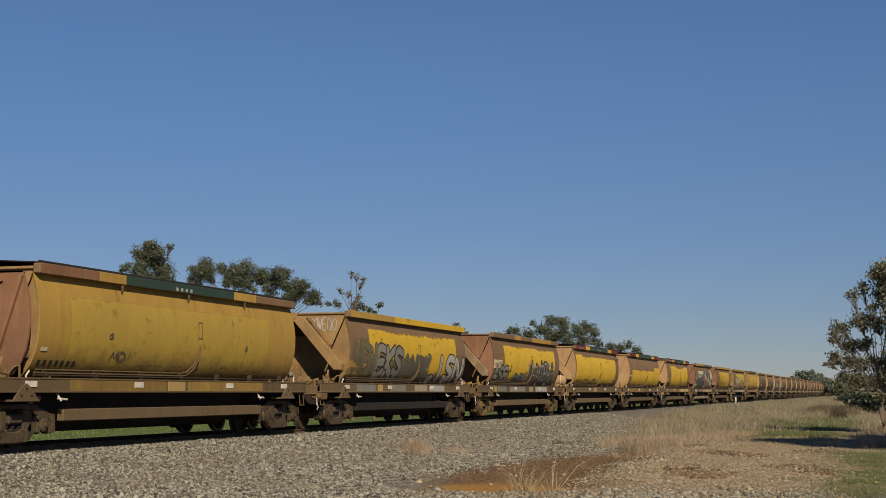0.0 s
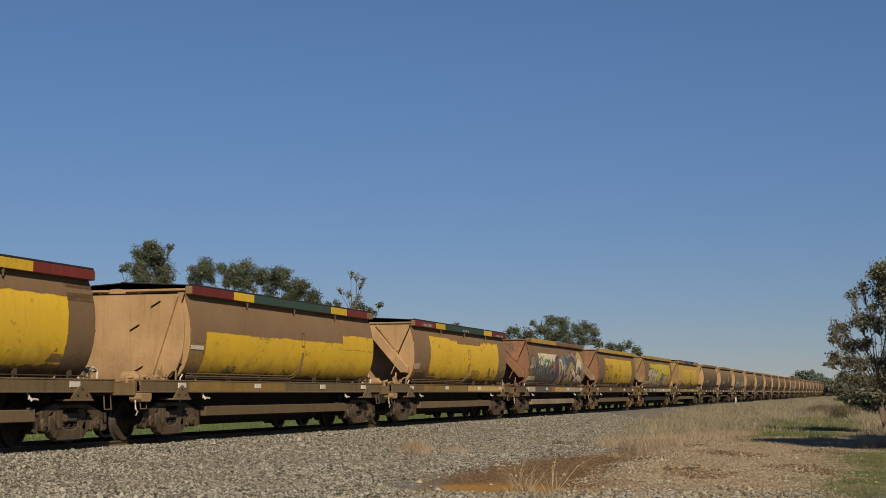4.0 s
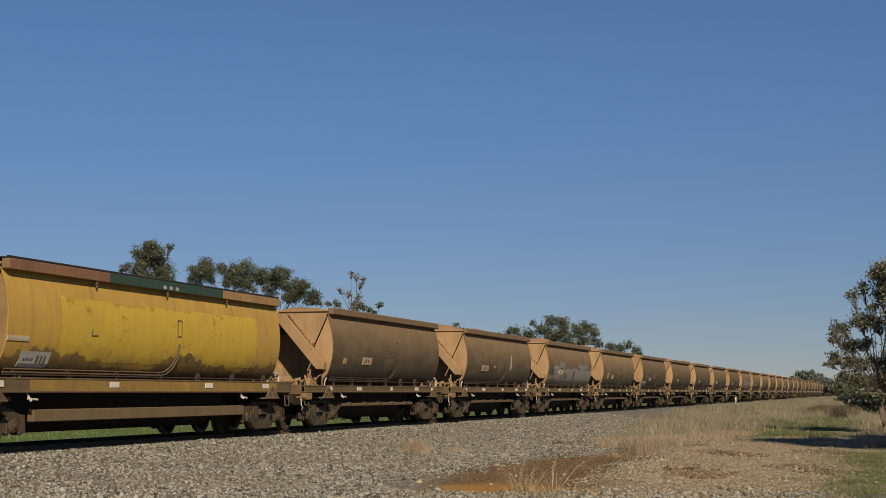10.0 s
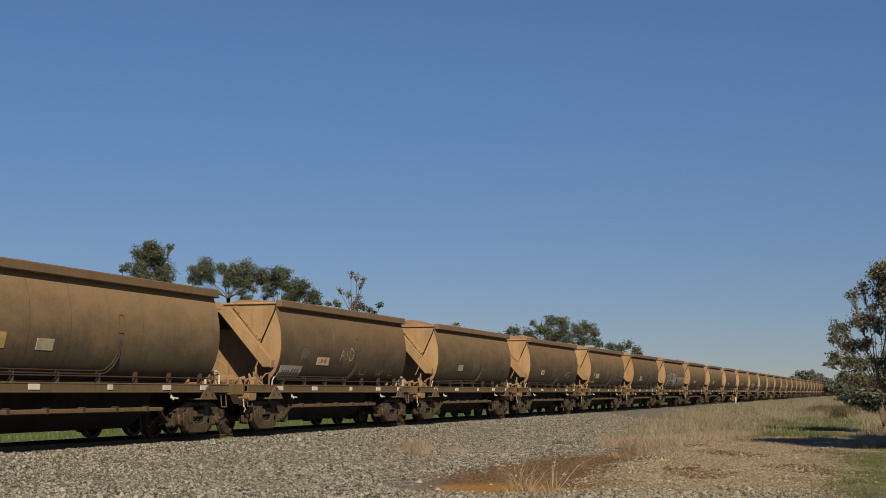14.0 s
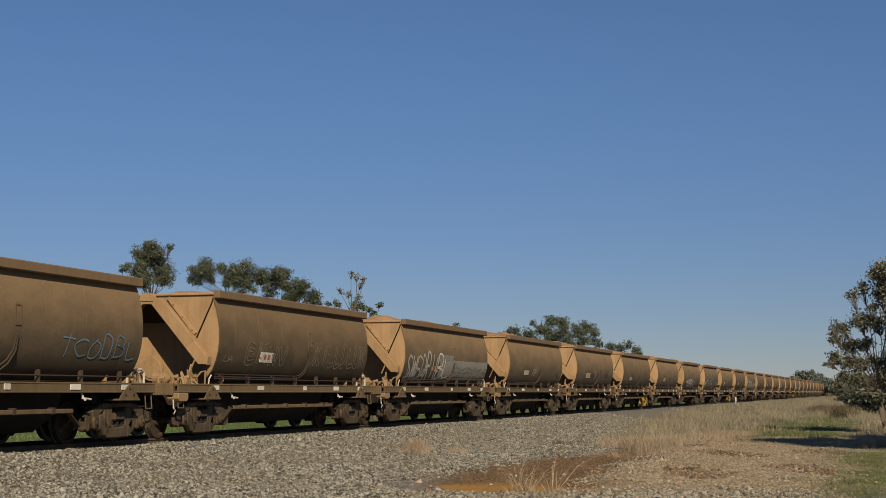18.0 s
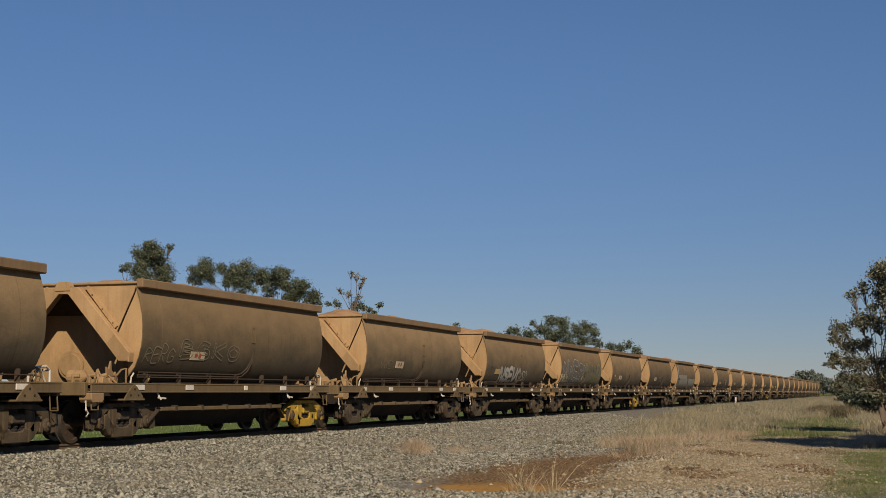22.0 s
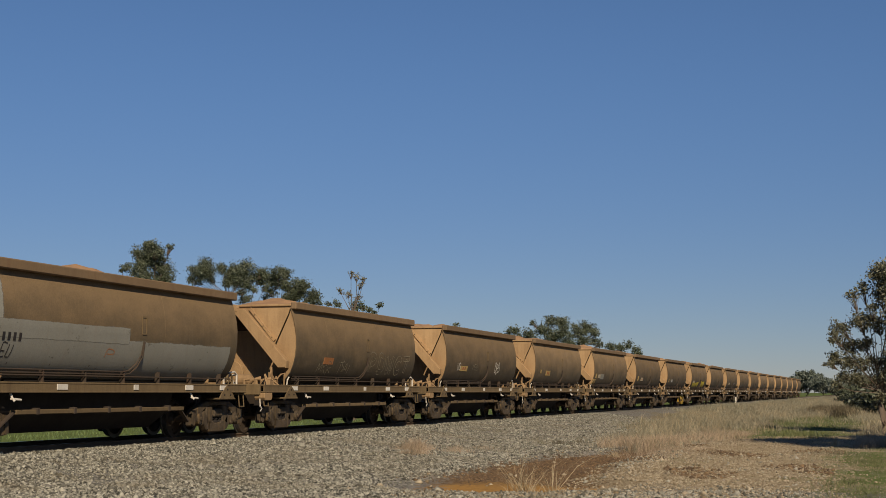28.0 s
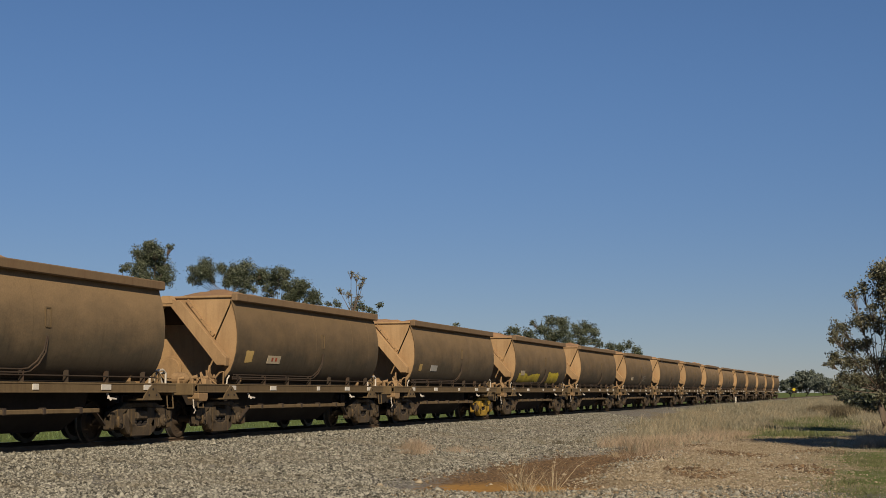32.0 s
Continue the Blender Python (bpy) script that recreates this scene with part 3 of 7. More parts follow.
HOPPER_PARTS = {"hopper_side", "top_rail", "end_sheet", "end_rail", "cap", "slope_sheet", "bulkhead", "brace_leg", "brace_shoe", "rib", "corner_rib", "corner_panel", "floor_sheet", "air_pipe",
                "grab_rail", "pipe_bracket", "card_holder", "brake_cylinder", "round_hatch", "lever_bracket", "gear_box", "brake_handle", "hand_brake_frame",
                "hand_wheel", "weld_seam", "valve", "brake_rigging"}


def make_wagon(L, R, B, long_type):
    """A bogie hopper wagon: L over couplers, R half the hopper's length, B from its middle to a bogie."""
    H = L / 2 - 0.50
    w = new("hopper_wagon")
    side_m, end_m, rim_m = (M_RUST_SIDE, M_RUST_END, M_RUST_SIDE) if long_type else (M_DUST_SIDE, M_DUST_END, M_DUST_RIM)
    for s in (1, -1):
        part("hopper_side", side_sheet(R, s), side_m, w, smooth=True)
        rim = bmesh.new()
        xa, xb = (1.60, 1.75) if s > 0 else (-1.75, -1.60)
        box(rim, xa, xb, -R - 0.02, R + 0.02, 3.10, 3.285, 0.02)
        part("top_rail", rim, rim_m, w)
        sill = bmesh.new()
        x0, x1 = (1.52, 1.70) if s > 0 else (-1.70, -1.52)
        top = 1.255 if long_type else 1.18
        box(sill, x0, x1, -H, H, top - 0.035, top, 0.008)
        box(sill, x0, x1, -H, H, 0.985, 1.02, 0.008)
        a, b = (1.655, 1.69) if s > 0 else (-1.69, -1.655)
        box(sill, a, b, -H + 0.01, H - 0.01, 1.02, top - 0.035)
        part("sole_bar", sill, M_FRAME, w)
        tall = 0.22 if long_type else 0.085
        a0, a1 = (-B + 1.65, B - 1.0) if long_type else (-B + 1.61, B - 1.49)
        low = bmesh.new()
        x0, x1 = (1.42, 1.56) if s > 0 else (-1.56, -1.42)
        box(low, x0, x1, a0, a1, 0.69 - tall, 0.69, 0.012)
        part("lower_rail", low, M_SKIRT if long_type else M_FRAME, w)
        for k in range(5 if s > 0 and not long_type else 0):
            u = -B + 2.27 + k * (2 * B - 4.42) / 4
            part("clamp", boxed(s * 1.50 - 0.075, s * 1.50 + 0.075, u - 0.05, u + 0.05, 0.68 - tall, 0.72, 0.01), M_UNDER, w)
        for e in (-1, 1):
            g = bmesh.new()
            c = e * B + BOGIE_OFFSET
            o = [(c - 0.36, 0.86), (c + 0.36, 0.86), (c + 0.32, 0.92), (c + 0.10, 1.10), (c, 1.15), (c - 0.10, 1.10), (c - 0.32, 0.92)]
            plate(g, o, s * 1.695, s * 1.725)
            gp = part("bolster_gusset", g, M_FRAME, w)
            for hx, hz in () if s < 0 else ((-0.15, 0.94), (0.15, 0.94), (0.0, 1.06)):
                part("rivet", lathe(bmesh.new(), [(s * 1.72, 0.028), (s * 1.738, 0.02), (s * 1.738, 0.0)], sides=8, m=pose(0, c + hx, hz)), M_BELLY, gp)
            part("bolster_foot", boxed(s * 1.56 - 0.17, s * 1.56 + 0.17, c - 0.40, c + 0.40, 0.83, 0.87, 0.01), M_FRAME, w)
            # tie-down lever beside the bogie
            if s < 0:
                continue
            k = bmesh.new()
            u = e * (B - 1.34)
            rod(k, [(s * 1.62, u, 0.98), (s * 1.66, u, 0.90), (s * 1.70, u + 0.02, 0.84)], 0.022, 6)
            rod(k, [(s * 1.66, u - 0.03, 0.885), (s * 1.69, u + 0.22, 0.865)], 0.020, 6)
            part("pull_lever", k, M_PIPE, w, "pale metal lever")
            st = bmesh.new()
            beam(st, (s * 1.46, e * (B - 1.17), 0.36), (s * 1.50, e * (B - 1.62), 0.65), 0.03, 0.09)
            if not long_type:
                part("guard_strut", st, M_UNDER, w)
            else:
                st.free()
    for e in (-1, 1):
        part("end_sheet", end_plate(R, e), end_m, w)
        rim = bmesh.new()
        ya, yb = sorted((e * (R - 0.03), e * (R + 0.02)))
        box(rim, -1.598, 1.598, ya, yb, 3.18, 3.235, 0.012)
        part("end_rail", rim, end_m, w)
        part("cap", end_cut(bmesh.new(), [(-0.17, 3.06), (0.17, 3.06), (0.17, 3.15), (0.10, 3.24), (-0.10, 3.24), (-0.17, 3.15)], e * (R + 0.023), e * (R + 0.19)), end_m, w)
        # slope sheet under the load, then the upright centre plate
        sl = bmesh.new()
        slab(sl, [(-1.58, e * (R - 0.07), 3.12), (1.58, e * (R - 0.07), 3.12), (1.56, e * (R - 0.70), 2.60), (-1.56, e * (R - 0.70), 2.60)], 0.015)
        # dark underframe colour here deepens the shade inside the end recess
        part("slope_sheet", sl, M_UNDER, w)
        wall = bmesh.new()
        slab(wall, [(-1.56, e * (R - 0.70), 2.60), (1.56, e * (R - 0.70), 2.60), (1.46, e * (R - 0.84), 1.14), (-1.46, e * (R - 0.84), 1.14)], 0.015)
        part("bulkhead", wall, end_m, w)
        for s in (-1, 1):
            out = [(0.0, 2.99), (s * 0.11, 2.99), (s * 1.34, 1.60), (s * 1.55, 1.60), (s * 1.565, 1.79), (s * 0.36, 3.12), (0.0, 3.12)]
            leg = end_cut(bmesh.new(), out, e * (R - 0.02), e * (R + 0.17))
            part("brace_leg", bevelled(leg, 0.008), end_m, w)
            shoe = end_cut(bmesh.new(), [(s * 1.03, 1.965), (s * 1.335, 1.62), (s * 1.54, 1.62), (s * 1.555, 1.79), (s * 1.225, 2.155)], e * (R + 0.172), e * (R + 0.195))
            part("brace_shoe", bevelled(shoe, 0.006), end_m, w)
            strip = bmesh.new()
            beam(strip, (s * 0.46, e * (R + 0.00), 3.14), (s * 1.16, e * (R + 0.00), 2.31), 0.075, 0.06)
            rib = part("rib", strip, end_m, w)
            for q in (0.2, 0.55, 0.9) if s > 0 else ():
                part("rivet", boxed(0.46 + 0.70 * q - 0.014, 0.46 + 0.70 * q + 0.014, *sorted((e * (R + 0.03), e * (R + 0.042))), 3.126 - 0.83 * q, 3.154 - 0.83 * q), M_FRAME, rib)
            # the corner panel lies behind the end sheet, with a slot along the diagonal
            edge = [(s * (x - 0.012), z) for x, z in zip(PROFILE_X, PROFILE_Z) if z > 1.31]
            out = [(s * 1.44, 1.30), *edge, (s * 1.59, 3.17), (s * 1.555, 3.0), (s * 1.15, 2.12), (s * 1.41, 1.74)]
            d = end_cut(bmesh.new(), out, e * (R - 0.035), e * (R - 0.07))
            part("corner_panel", d, end_m, w)
        hs = bmesh.new()
        ya, yb = sorted((e * (H - 0.02), e * (H + 0.10)))
        box(hs, -1.60, 1.60, ya, yb, 0.93, 1.19, 0.015)
        part("headstock", hs, M_FRAME, w)
        ya, yb = sorted((e * (R - 0.5), e * (H - 0.02)))
        part("end_platform", boxed(-1.50, 1.50, ya, yb, 1.10, 1.135), M_FRAME, w)
        c = bmesh.new()
        ya, yb = sorted((e * (H + 0.1), e * (L / 2 - 0.08)))
        box(c, -0.11, 0.11, ya, yb, 0.74, 0.92, 0.02)
        box(c, -0.19, 0.17, min(e * (L / 2 - 0.12), e * (L / 2 - 0.005)), max(e * (L / 2 - 0.12), e * (L / 2 - 0.005)), 0.70, 0.97, 0.03)
        part("coupler", c, M_UNDER, w)
        hose = bmesh.new()
        rod(hose, [(e * -0.55, e * (H + 0.08), 0.95), (e * -0.55, e * (H + 0.22), 0.80), (e * -0.52, e * (L / 2 - 0.05), 0.52), (e * -0.50, e * (L / 2 - 0.005), 0.50)], 0.025, 6)
        part("brake_hose", hose, M_BELLY, w)
        for s in (1,):
            step = bmesh.new()
            for q in (0.24, 0.0):
                rod(step, [(s * 1.63, e * (H - 0.06 - q), 0.98), (s * 1.66, e * (H - 0.06 - q), 0.66)], 0.014, 6)
            rod(step, [(s * 1.66, e * (H - 0.06), 0.665), (s * 1.66, e * (H - 0.30), 0.665)], 0.015, 6)
            part("shunting_step", step, M_FRAME, w)
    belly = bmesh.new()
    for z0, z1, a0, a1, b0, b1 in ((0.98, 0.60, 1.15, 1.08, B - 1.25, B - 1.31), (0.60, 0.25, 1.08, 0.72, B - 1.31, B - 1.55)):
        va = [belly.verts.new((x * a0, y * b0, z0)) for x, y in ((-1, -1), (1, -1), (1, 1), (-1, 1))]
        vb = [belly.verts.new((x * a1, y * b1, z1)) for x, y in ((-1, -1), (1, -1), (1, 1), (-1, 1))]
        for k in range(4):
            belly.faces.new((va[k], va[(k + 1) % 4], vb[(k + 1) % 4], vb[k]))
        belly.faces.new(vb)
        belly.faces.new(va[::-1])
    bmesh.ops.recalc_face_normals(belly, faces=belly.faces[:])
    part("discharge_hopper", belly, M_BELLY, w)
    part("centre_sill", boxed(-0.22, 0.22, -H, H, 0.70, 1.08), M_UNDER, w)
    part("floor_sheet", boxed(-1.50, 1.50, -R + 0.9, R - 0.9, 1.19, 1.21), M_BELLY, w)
    # air pipe along the foot of the side, rising to a hose at the middle
    pipe = bmesh.new()
    mid = 0.42
    rod(pipe, [(1.575, -R + 0.15, 1.345), (1.575, mid - 0.42, 1.345), (1.60, mid - 0.24, 1.37), (1.69, mid - 0.10, 1.50), (1.755, mid, 1.70), (1.79, mid + 0.02, 2.0)], 0.020, 6)
    rod(pipe, [(1.60, -R + 0.15, 1.40), (1.60, mid - 0.50, 1.40), (1.63, mid - 0.33, 1.42), (1.71, mid - 0.18, 1.55), (1.77, mid - 0.07, 1.74), (1.795, mid - 0.02, 2.0)], 0.014, 6)
    part("air_pipe", pipe, M_SKIRT if long_type else M_UNDER, w)
    rail = bmesh.new()
    rod(rail, [(1.60, -R + 0.1, 1.30), (1.60, R - 0.1, 1.30)], 0.014, 6)
    part("grab_rail", rail, M_UNDER, w)
    for k in range(7):
        u = -R + 0.5 + k * (2 * R - 1.0) / 6
        part("pipe_bracket", boxed(1.50, 1.606, u - 0.010, u + 0.010, 1.18, 1.41), M_UNDER, w)
    for u in (-R * 0.52, 0.06 * R, R * 0.55) if long_type else [R * k / 3.6 for k in range(-3, 4)]:
        seam = bmesh.new()
        rows = [(seam.verts.new((side_x(z) + 0.003, u - 0.012, z)), seam.verts.new((side_x(z) + 0.003, u + 0.012, z))) for z in PROFILE_Z[1:]]
        for a, b in zip(rows, rows[1:]):
            seam.faces.new((a[0], a[1], b[1], b[0]))
        part("weld_seam", seam, rim_m if long_type else side_m, w, smooth=True)
    fr = bmesh.new()
    for z in (2.16, 2.50):
        box(fr, side_x(z) - 0.01, side_x(z) + 0.014, mid - 0.05, mid + 0.12, z - 0.014, z + 0.014)
    for u in (mid - 0.05, mid + 0.12):
        box(fr, 1.755, side_x(2.33) + 0.012, u - 0.012, u + 0.012, 2.16, 2.50)
    part("card_holder", fr, M_FRAME, w)
    # brake gear on the leading platform
    y = -R - 0.80
    cyl = bmesh.new()
    lathe(cyl, [(0.05, 0.0), (0.05, 0.15), (0.34, 0.15), (0.36, 0.12), (0.42, 0.05), (0.62, 0.04), (0.62, 0.0)], sides=16, m=pose(0.35, y + 0.36, 1.30))
    part("brake_cylinder", cyl, end_m, w)
    fl = bmesh.new()
    lathe(fl, [(-0.02, 0.0), (-0.02, 0.30), (0.03, 0.30), (0.03, 0.25), (0.05, 0.24), (0.05, 0.0)], sides=20, m=Matrix.Translation((-0.35, -R + 0.755, 1.56)) @ pose(0, 0, 0, 0, 0, -90))
    part("round_hatch", fl, end_m, w)
    br = bmesh.new()
    plate(br, [(y + 0.30, 1.13), (y + 0.72, 1.13), (y + 0.66, 1.34), (y + 0.52, 1.44), (y + 0.50, 1.62), (y + 0.42, 1.44), (y + 0.34, 1.50), (y + 0.36, 1.32)], 1.20, 1.24)
    part("lever_bracket", br, end_m, w)
    br = bmesh.new()
    plate(br, [(y + 0.08, 1.13), (y + 0.40, 1.13), (y + 0.42, 1.26), (y + 0.34, 1.40), (y + 0.26, 1.24), (y + 0.14, 1.28)], 1.40, 1.44)
    part("lever_bracket", br, end_m, w)
    br = bmesh.new()
    plate(br, [(y - 0.30, 1.13), (y - 0.02, 1.13), (y - 0.05, 1.27), (y - 0.25, 1.30)], 1.36, 1.52)
    part("gear_box", bevelled(br, 0.015), end_m, w)
    for q, r, x in ((0.00, 0.05, 1.30), (0.14, 0.035, 1.10), (0.22, 0.06, 0.92), (-0.10, 0.04, 0.75)):
        v = bmesh.new()
        rod(v, [(x, y + q, 1.13), (x, y + q, 1.26 + r), (x + 0.12, y + q + 0.05, 1.28 + r)], r, 8)
        part("valve", v, end_m, w)
    st = bmesh.new()
    plate(st, [(-H + 0.02, 0.80), (-H + 0.34, 0.80), (-H + 0.40, 0.86), (-H + 0.40, 0.98), (-H - 0.04, 0.98), (-H - 0.04, 0.86)], 1.44, 1.72)
    part("step_box", bevelled(st, 0.012), end_m, w)
    hb = bmesh.new()
    rod(hb, [(1.50, y + 0.80, 1.14), (1.52, y + 0.80, 1.30), (1.54, y + 0.86, 1.38)], 0.018, 6)
    part("brake_handle", hb, M_PIPE, w, "short white handle")
    hk = bmesh.new()
    rod(hk, [(1.58, -H - 0.02, 0.84), (1.60, -H - 0.03, 0.66), (1.60, -H + 0.05, 0.60), (1.60, -H - 0.02, 0.54)], 0.020, 6)
    part("coupling_hook", hk, M_PIPE, w, "pale worn hook")
    # bent hoses of the brake rigging on the leading platform, one run to and fro over the deck
    g = np.random.default_rng(9)
    rig = bmesh.new()
    run = []
    for k in range(9):
        x, u = g.uniform(0.85, 1.56), y - 0.42 + 0.13 * k
        h = 1.15 if k % 2 == 0 else g.uniform(1.26, 1.46)
        run += [Vector((x, u, h)), Vector((x + g.normal(0, 0.08), u + 0.07, h + g.uniform(0.0, 0.05)))]
    rod(rig, run, 0.022, 6)
    part("brake_rigging", rig, end_m, w)
    # hand brake frame on the trailing platform
    y = R + 0.02
    hb = bmesh.new()
    rod(hb, [(1.45, y - 0.05, 1.14), (1.45, y - 0.05, 1.42), (1.45, y + 0.50, 1.47), (1.45, y + 0.62, 1.40), (1.45, y + 0.62, 1.14)], 0.024, 6)
    rod(hb, [(1.45, y + 0.04, 1.16), (1.45, y + 0.30, 1.44), (1.45, y + 0.48, 1.18)], 0.022, 6)
    rod(hb, [(0.5, y + 0.62, 1.38), (1.45, y + 0.62, 1.40)], 0.022, 6)
    rod(hb, [(0.5, y + 0.30, 1.16), (0.5, y + 0.62, 1.38), (1.0, y + 0.40, 1.30)], 0.022, 6)
    part("hand_brake_frame", hb, M_PIPE, w, "white tubular frame")
    hw = bmesh.new()
    lathe(hw, [(0.0, 0.15), (0.03, 0.17), (0.06, 0.15), (0.03, 0.13), (0.0, 0.15)], sides=14, m=pose(1.48, y + 0.12, 1.28))
    for k in range(3):
        beam(hw, Vector((1.51, y + 0.12, 1.28)) + 0.14 * Vector((0, math.cos(k * 2.1), math.sin(k * 2.1))), (1.51, y + 0.12, 1.28), 0.025, 0.025)
    part("hand_wheel", hw, M_FRAME, w)
    for c in w.children:
        if c.name.split(".")[0] in HOPPER_PARTS:
            c.location.y = OFFSET
    add_bogie(w, -B + BOGIE_OFFSET + 0.10, M_BOGIE)
    add_bogie(w, B + BOGIE_OFFSET + 0.10, M_BOGIE)
    return w


LONG = dict(L=15.033, R=5.593, B=5.58)
SHORT = dict(L=12.775, R=4.684, B=4.60)
long_wagon = make_wagon(long_type=True, **LONG)
short_wagon = make_wagon(long_type=False, **SHORT)


def heap(R, seed):
    """Ore heaped above the top rails."""
    g = np.random.default_rng(seed)
    ph = g.uniform(0, 6.28, 6)
    ny, nx = 44, 18
    ys, xs = np.linspace(-R + 0.1, R - 0.1, ny), np.linspace(-1.6, 1.6, nx)
    X, Y = np.meshgrid(xs, ys)
    cross = np.clip(1 - (np.abs(X) / 1.6) ** 1.6, 0, 1)
    along = np.clip((R - 0.1 - np.abs(Y)) / 2.2, 0, 1) ** 0.8
    lump = 0.74 + 0.07 * np.sin(Y * 1.9 + ph[0]) + 0.08 * np.sin(Y * 0.9 + ph[1]) + 0.05 * np.sin(Y * 4.3 + ph[2] + X)
    Z = 3.0 + 0.66 * cross * along * lump + g.normal(0, 0.018, X.shape)
    i = np.arange(X.size).reshape(X.shape)
    q = np.stack([i[:-1, :-1], i[:-1, 1:], i[1:, 1:], i[1:, :-1]], -1).reshape(-1, 4)
    return np.stack([X, Y, Z], -1).reshape(-1, 3).tolist(), q.tolist()


LOADS = [heap(SHORT["R"], 10 + k) for k in range(4)] + [heap(LONG["R"], 20)]
LOADS = [raw("ore_load", v, f, M_ORE, None, "heaped red-brown bauxite ore") for v, f in LOADS]


def skin(u, z, off=0.004):
    """A point on the outer face of the near hopper side, off metres proud of it."""
    return (side_x(z) + off, u, z)

# ---- the train ----
WAGONS = []
LONG_STEP, SHORT_STEP = LONG["L"] / SPEED, SHORT["L"] / SPEED
FIRST_T = 2.263
ABEAM = -4.60


def middle_time(i):
    """Seconds at which the middle of wagon i passes the plane through the camera's picture plane."""
    if i <= 9:
        return FIRST_T + LONG_STEP * i
    return FIRST_T + LONG_STEP * 9 + (LONG_STEP + SHORT_STEP) / 2 - 0.008 + SHORT_STEP * (i - 10)


for i in range(-1, 47):
    y0 = SPEED * middle_time(i) + ABEAM
    w = copy_thing(long_wagon if i <= 9 else short_wagon, pose(0, y0, 0))
    w["start_y"] = y0
    tagged(w, "rusty yellow bogie hopper wagon with peeling paint" if i <= 9 else "brown dusty bogie hopper wagon heaped with ore", "wagon", "wagons of the train")
    WAGONS.append((i, w))
    if i >= 10:
        src = LOADS[i % 4]
        o = src.copy()
        scene.collection.objects.link(o)
        o.parent = w
        o.location.y = OFFSET
for o in (long_wagon, short_wagon):
    for c in (*o.children_recursive, o):
        bpy.data.objects.remove(c)
for o in LOADS:
    bpy.data.objects.remove(o)


# ---- paint on the wagons ----
BY_NUMBER = dict(WAGONS)
NEXT = [0]


def lay(name, verts, faces, material, i, label=""):
    """A painted layer on wagon i's near side."""
    o = raw(name, verts, faces, material, BY_NUMBER[i], label, smooth=name != "sign_plate")
    o.location.y = OFFSET
    return o


def levels(z0, z1):
    return sorted({z0, z1, *[z for z in PROFILE_Z if z0 + 0.02 < z < z1 - 0.02]})


def paint_patch(i, material, u0, u1, z0, z1, rag=0.02, layer=1):
    """A coat of paint whose border is ragged and thins out."""
    NEXT[0] += 1
    g = np.random.default_rng(NEXT[0])
    R = LONG["R"] if i <= 9 else SHORT["R"]
    soft = min(0.04 + 2.0 * rag, 0.30, 0.45 * (z1 - z0), 0.45 * (u1 - u0))
    grow = 0.4 * soft
    free = (u0 > -R + 0.03, u1 < R - 0.03, z0 > 1.30, z1 < 2.97)
    u0, u1 = u0 - grow * free[0], u1 + grow * free[1]
    z0, z1 = z0 - grow * free[2], z1 + grow * free[3]
    n = max(8, int((u1 - u0) / 0.09))
    wave = np.cumsum(g.normal(0, rag * 0.3, n + 1))
    wave = np.clip(wave - np.linspace(wave[0], wave[-1], n + 1), -rag * 1.5, rag * 1.5)
    us = np.linspace(u0, u1, n + 1)
    rows = max(8, int((z1 - z0) / 0.09))
    verts, faces, thin = [], [], []
    low, high = max(z0 - 1.5 * rag * free[2], 1.23), min(z1 + 1.5 * rag * free[3], 3.05)
    for a, u in enumerate(us):
        top, bot = min(z1 + wave[a] * free[3], 3.05), max(z0 + wave[-1 - a] * free[2], 1.23)
        for k in range(rows + 1):
            z = low + (high - low) * k / rows
            d = min([v for v, f in zip((u - u0, u1 - u, z - bot, top - z), free) if f] or [9.0])
            verts.append(skin(u, z, 0.004 * layer + 0.003))
            thin.append(max(0.0, 1.0 - d / soft))
    m = rows + 1
    for a in range(n):
        for k in range(rows):
            faces.append((a * m + k, (a + 1) * m + k, (a + 1) * m + k + 1, a * m + k + 1))
    o = lay("paint_patch", verts, faces, material, i)
    o.data.attributes.new("thinning", 'FLOAT', 'POINT').data.foreach_set("value", thin)


def rim_band(i, material, u0, u1):
    u0, u1 = max(u0, -LONG["R"] + 0.04), min(u1, LONG["R"] - 0.04)
    o = part("rim_band", boxed(1.61, 1.754, u0, u1, 3.104, 3.289, 0.006), material, BY_NUMBER[i])
    o.location.y = OFFSET


SOLE = [0]


def sole_band(i, material, u0, u1):
    SOLE[0] = (SOLE[0] + 1) % 4
    o = part("sole_bar_band", boxed(1.680, 1.693 + 0.002 * SOLE[0], u0, u1, 1.022, 1.218), material, BY_NUMBER[i])
    o.location.y = OFFSET


def number_bars(i, material, u0, u1, z0, z1, count):
    """Lettering too worn to read, as plain bars."""
    step = (u1 - u0) / count
    over = z0 > 2.97
    for k in range(count):
        a, b = u0 + step * (k + 0.22), u0 + step * (k + 0.72)
        verts = [(1.758, u, z + 0.07) if over else skin(u, z, 0.017) for z in (z0, (z0 + z1) / 2, z1) for u in (a, b)]
        lay("marking", verts, [(0, 1, 3, 2), (2, 3, 5, 4)], material, i)


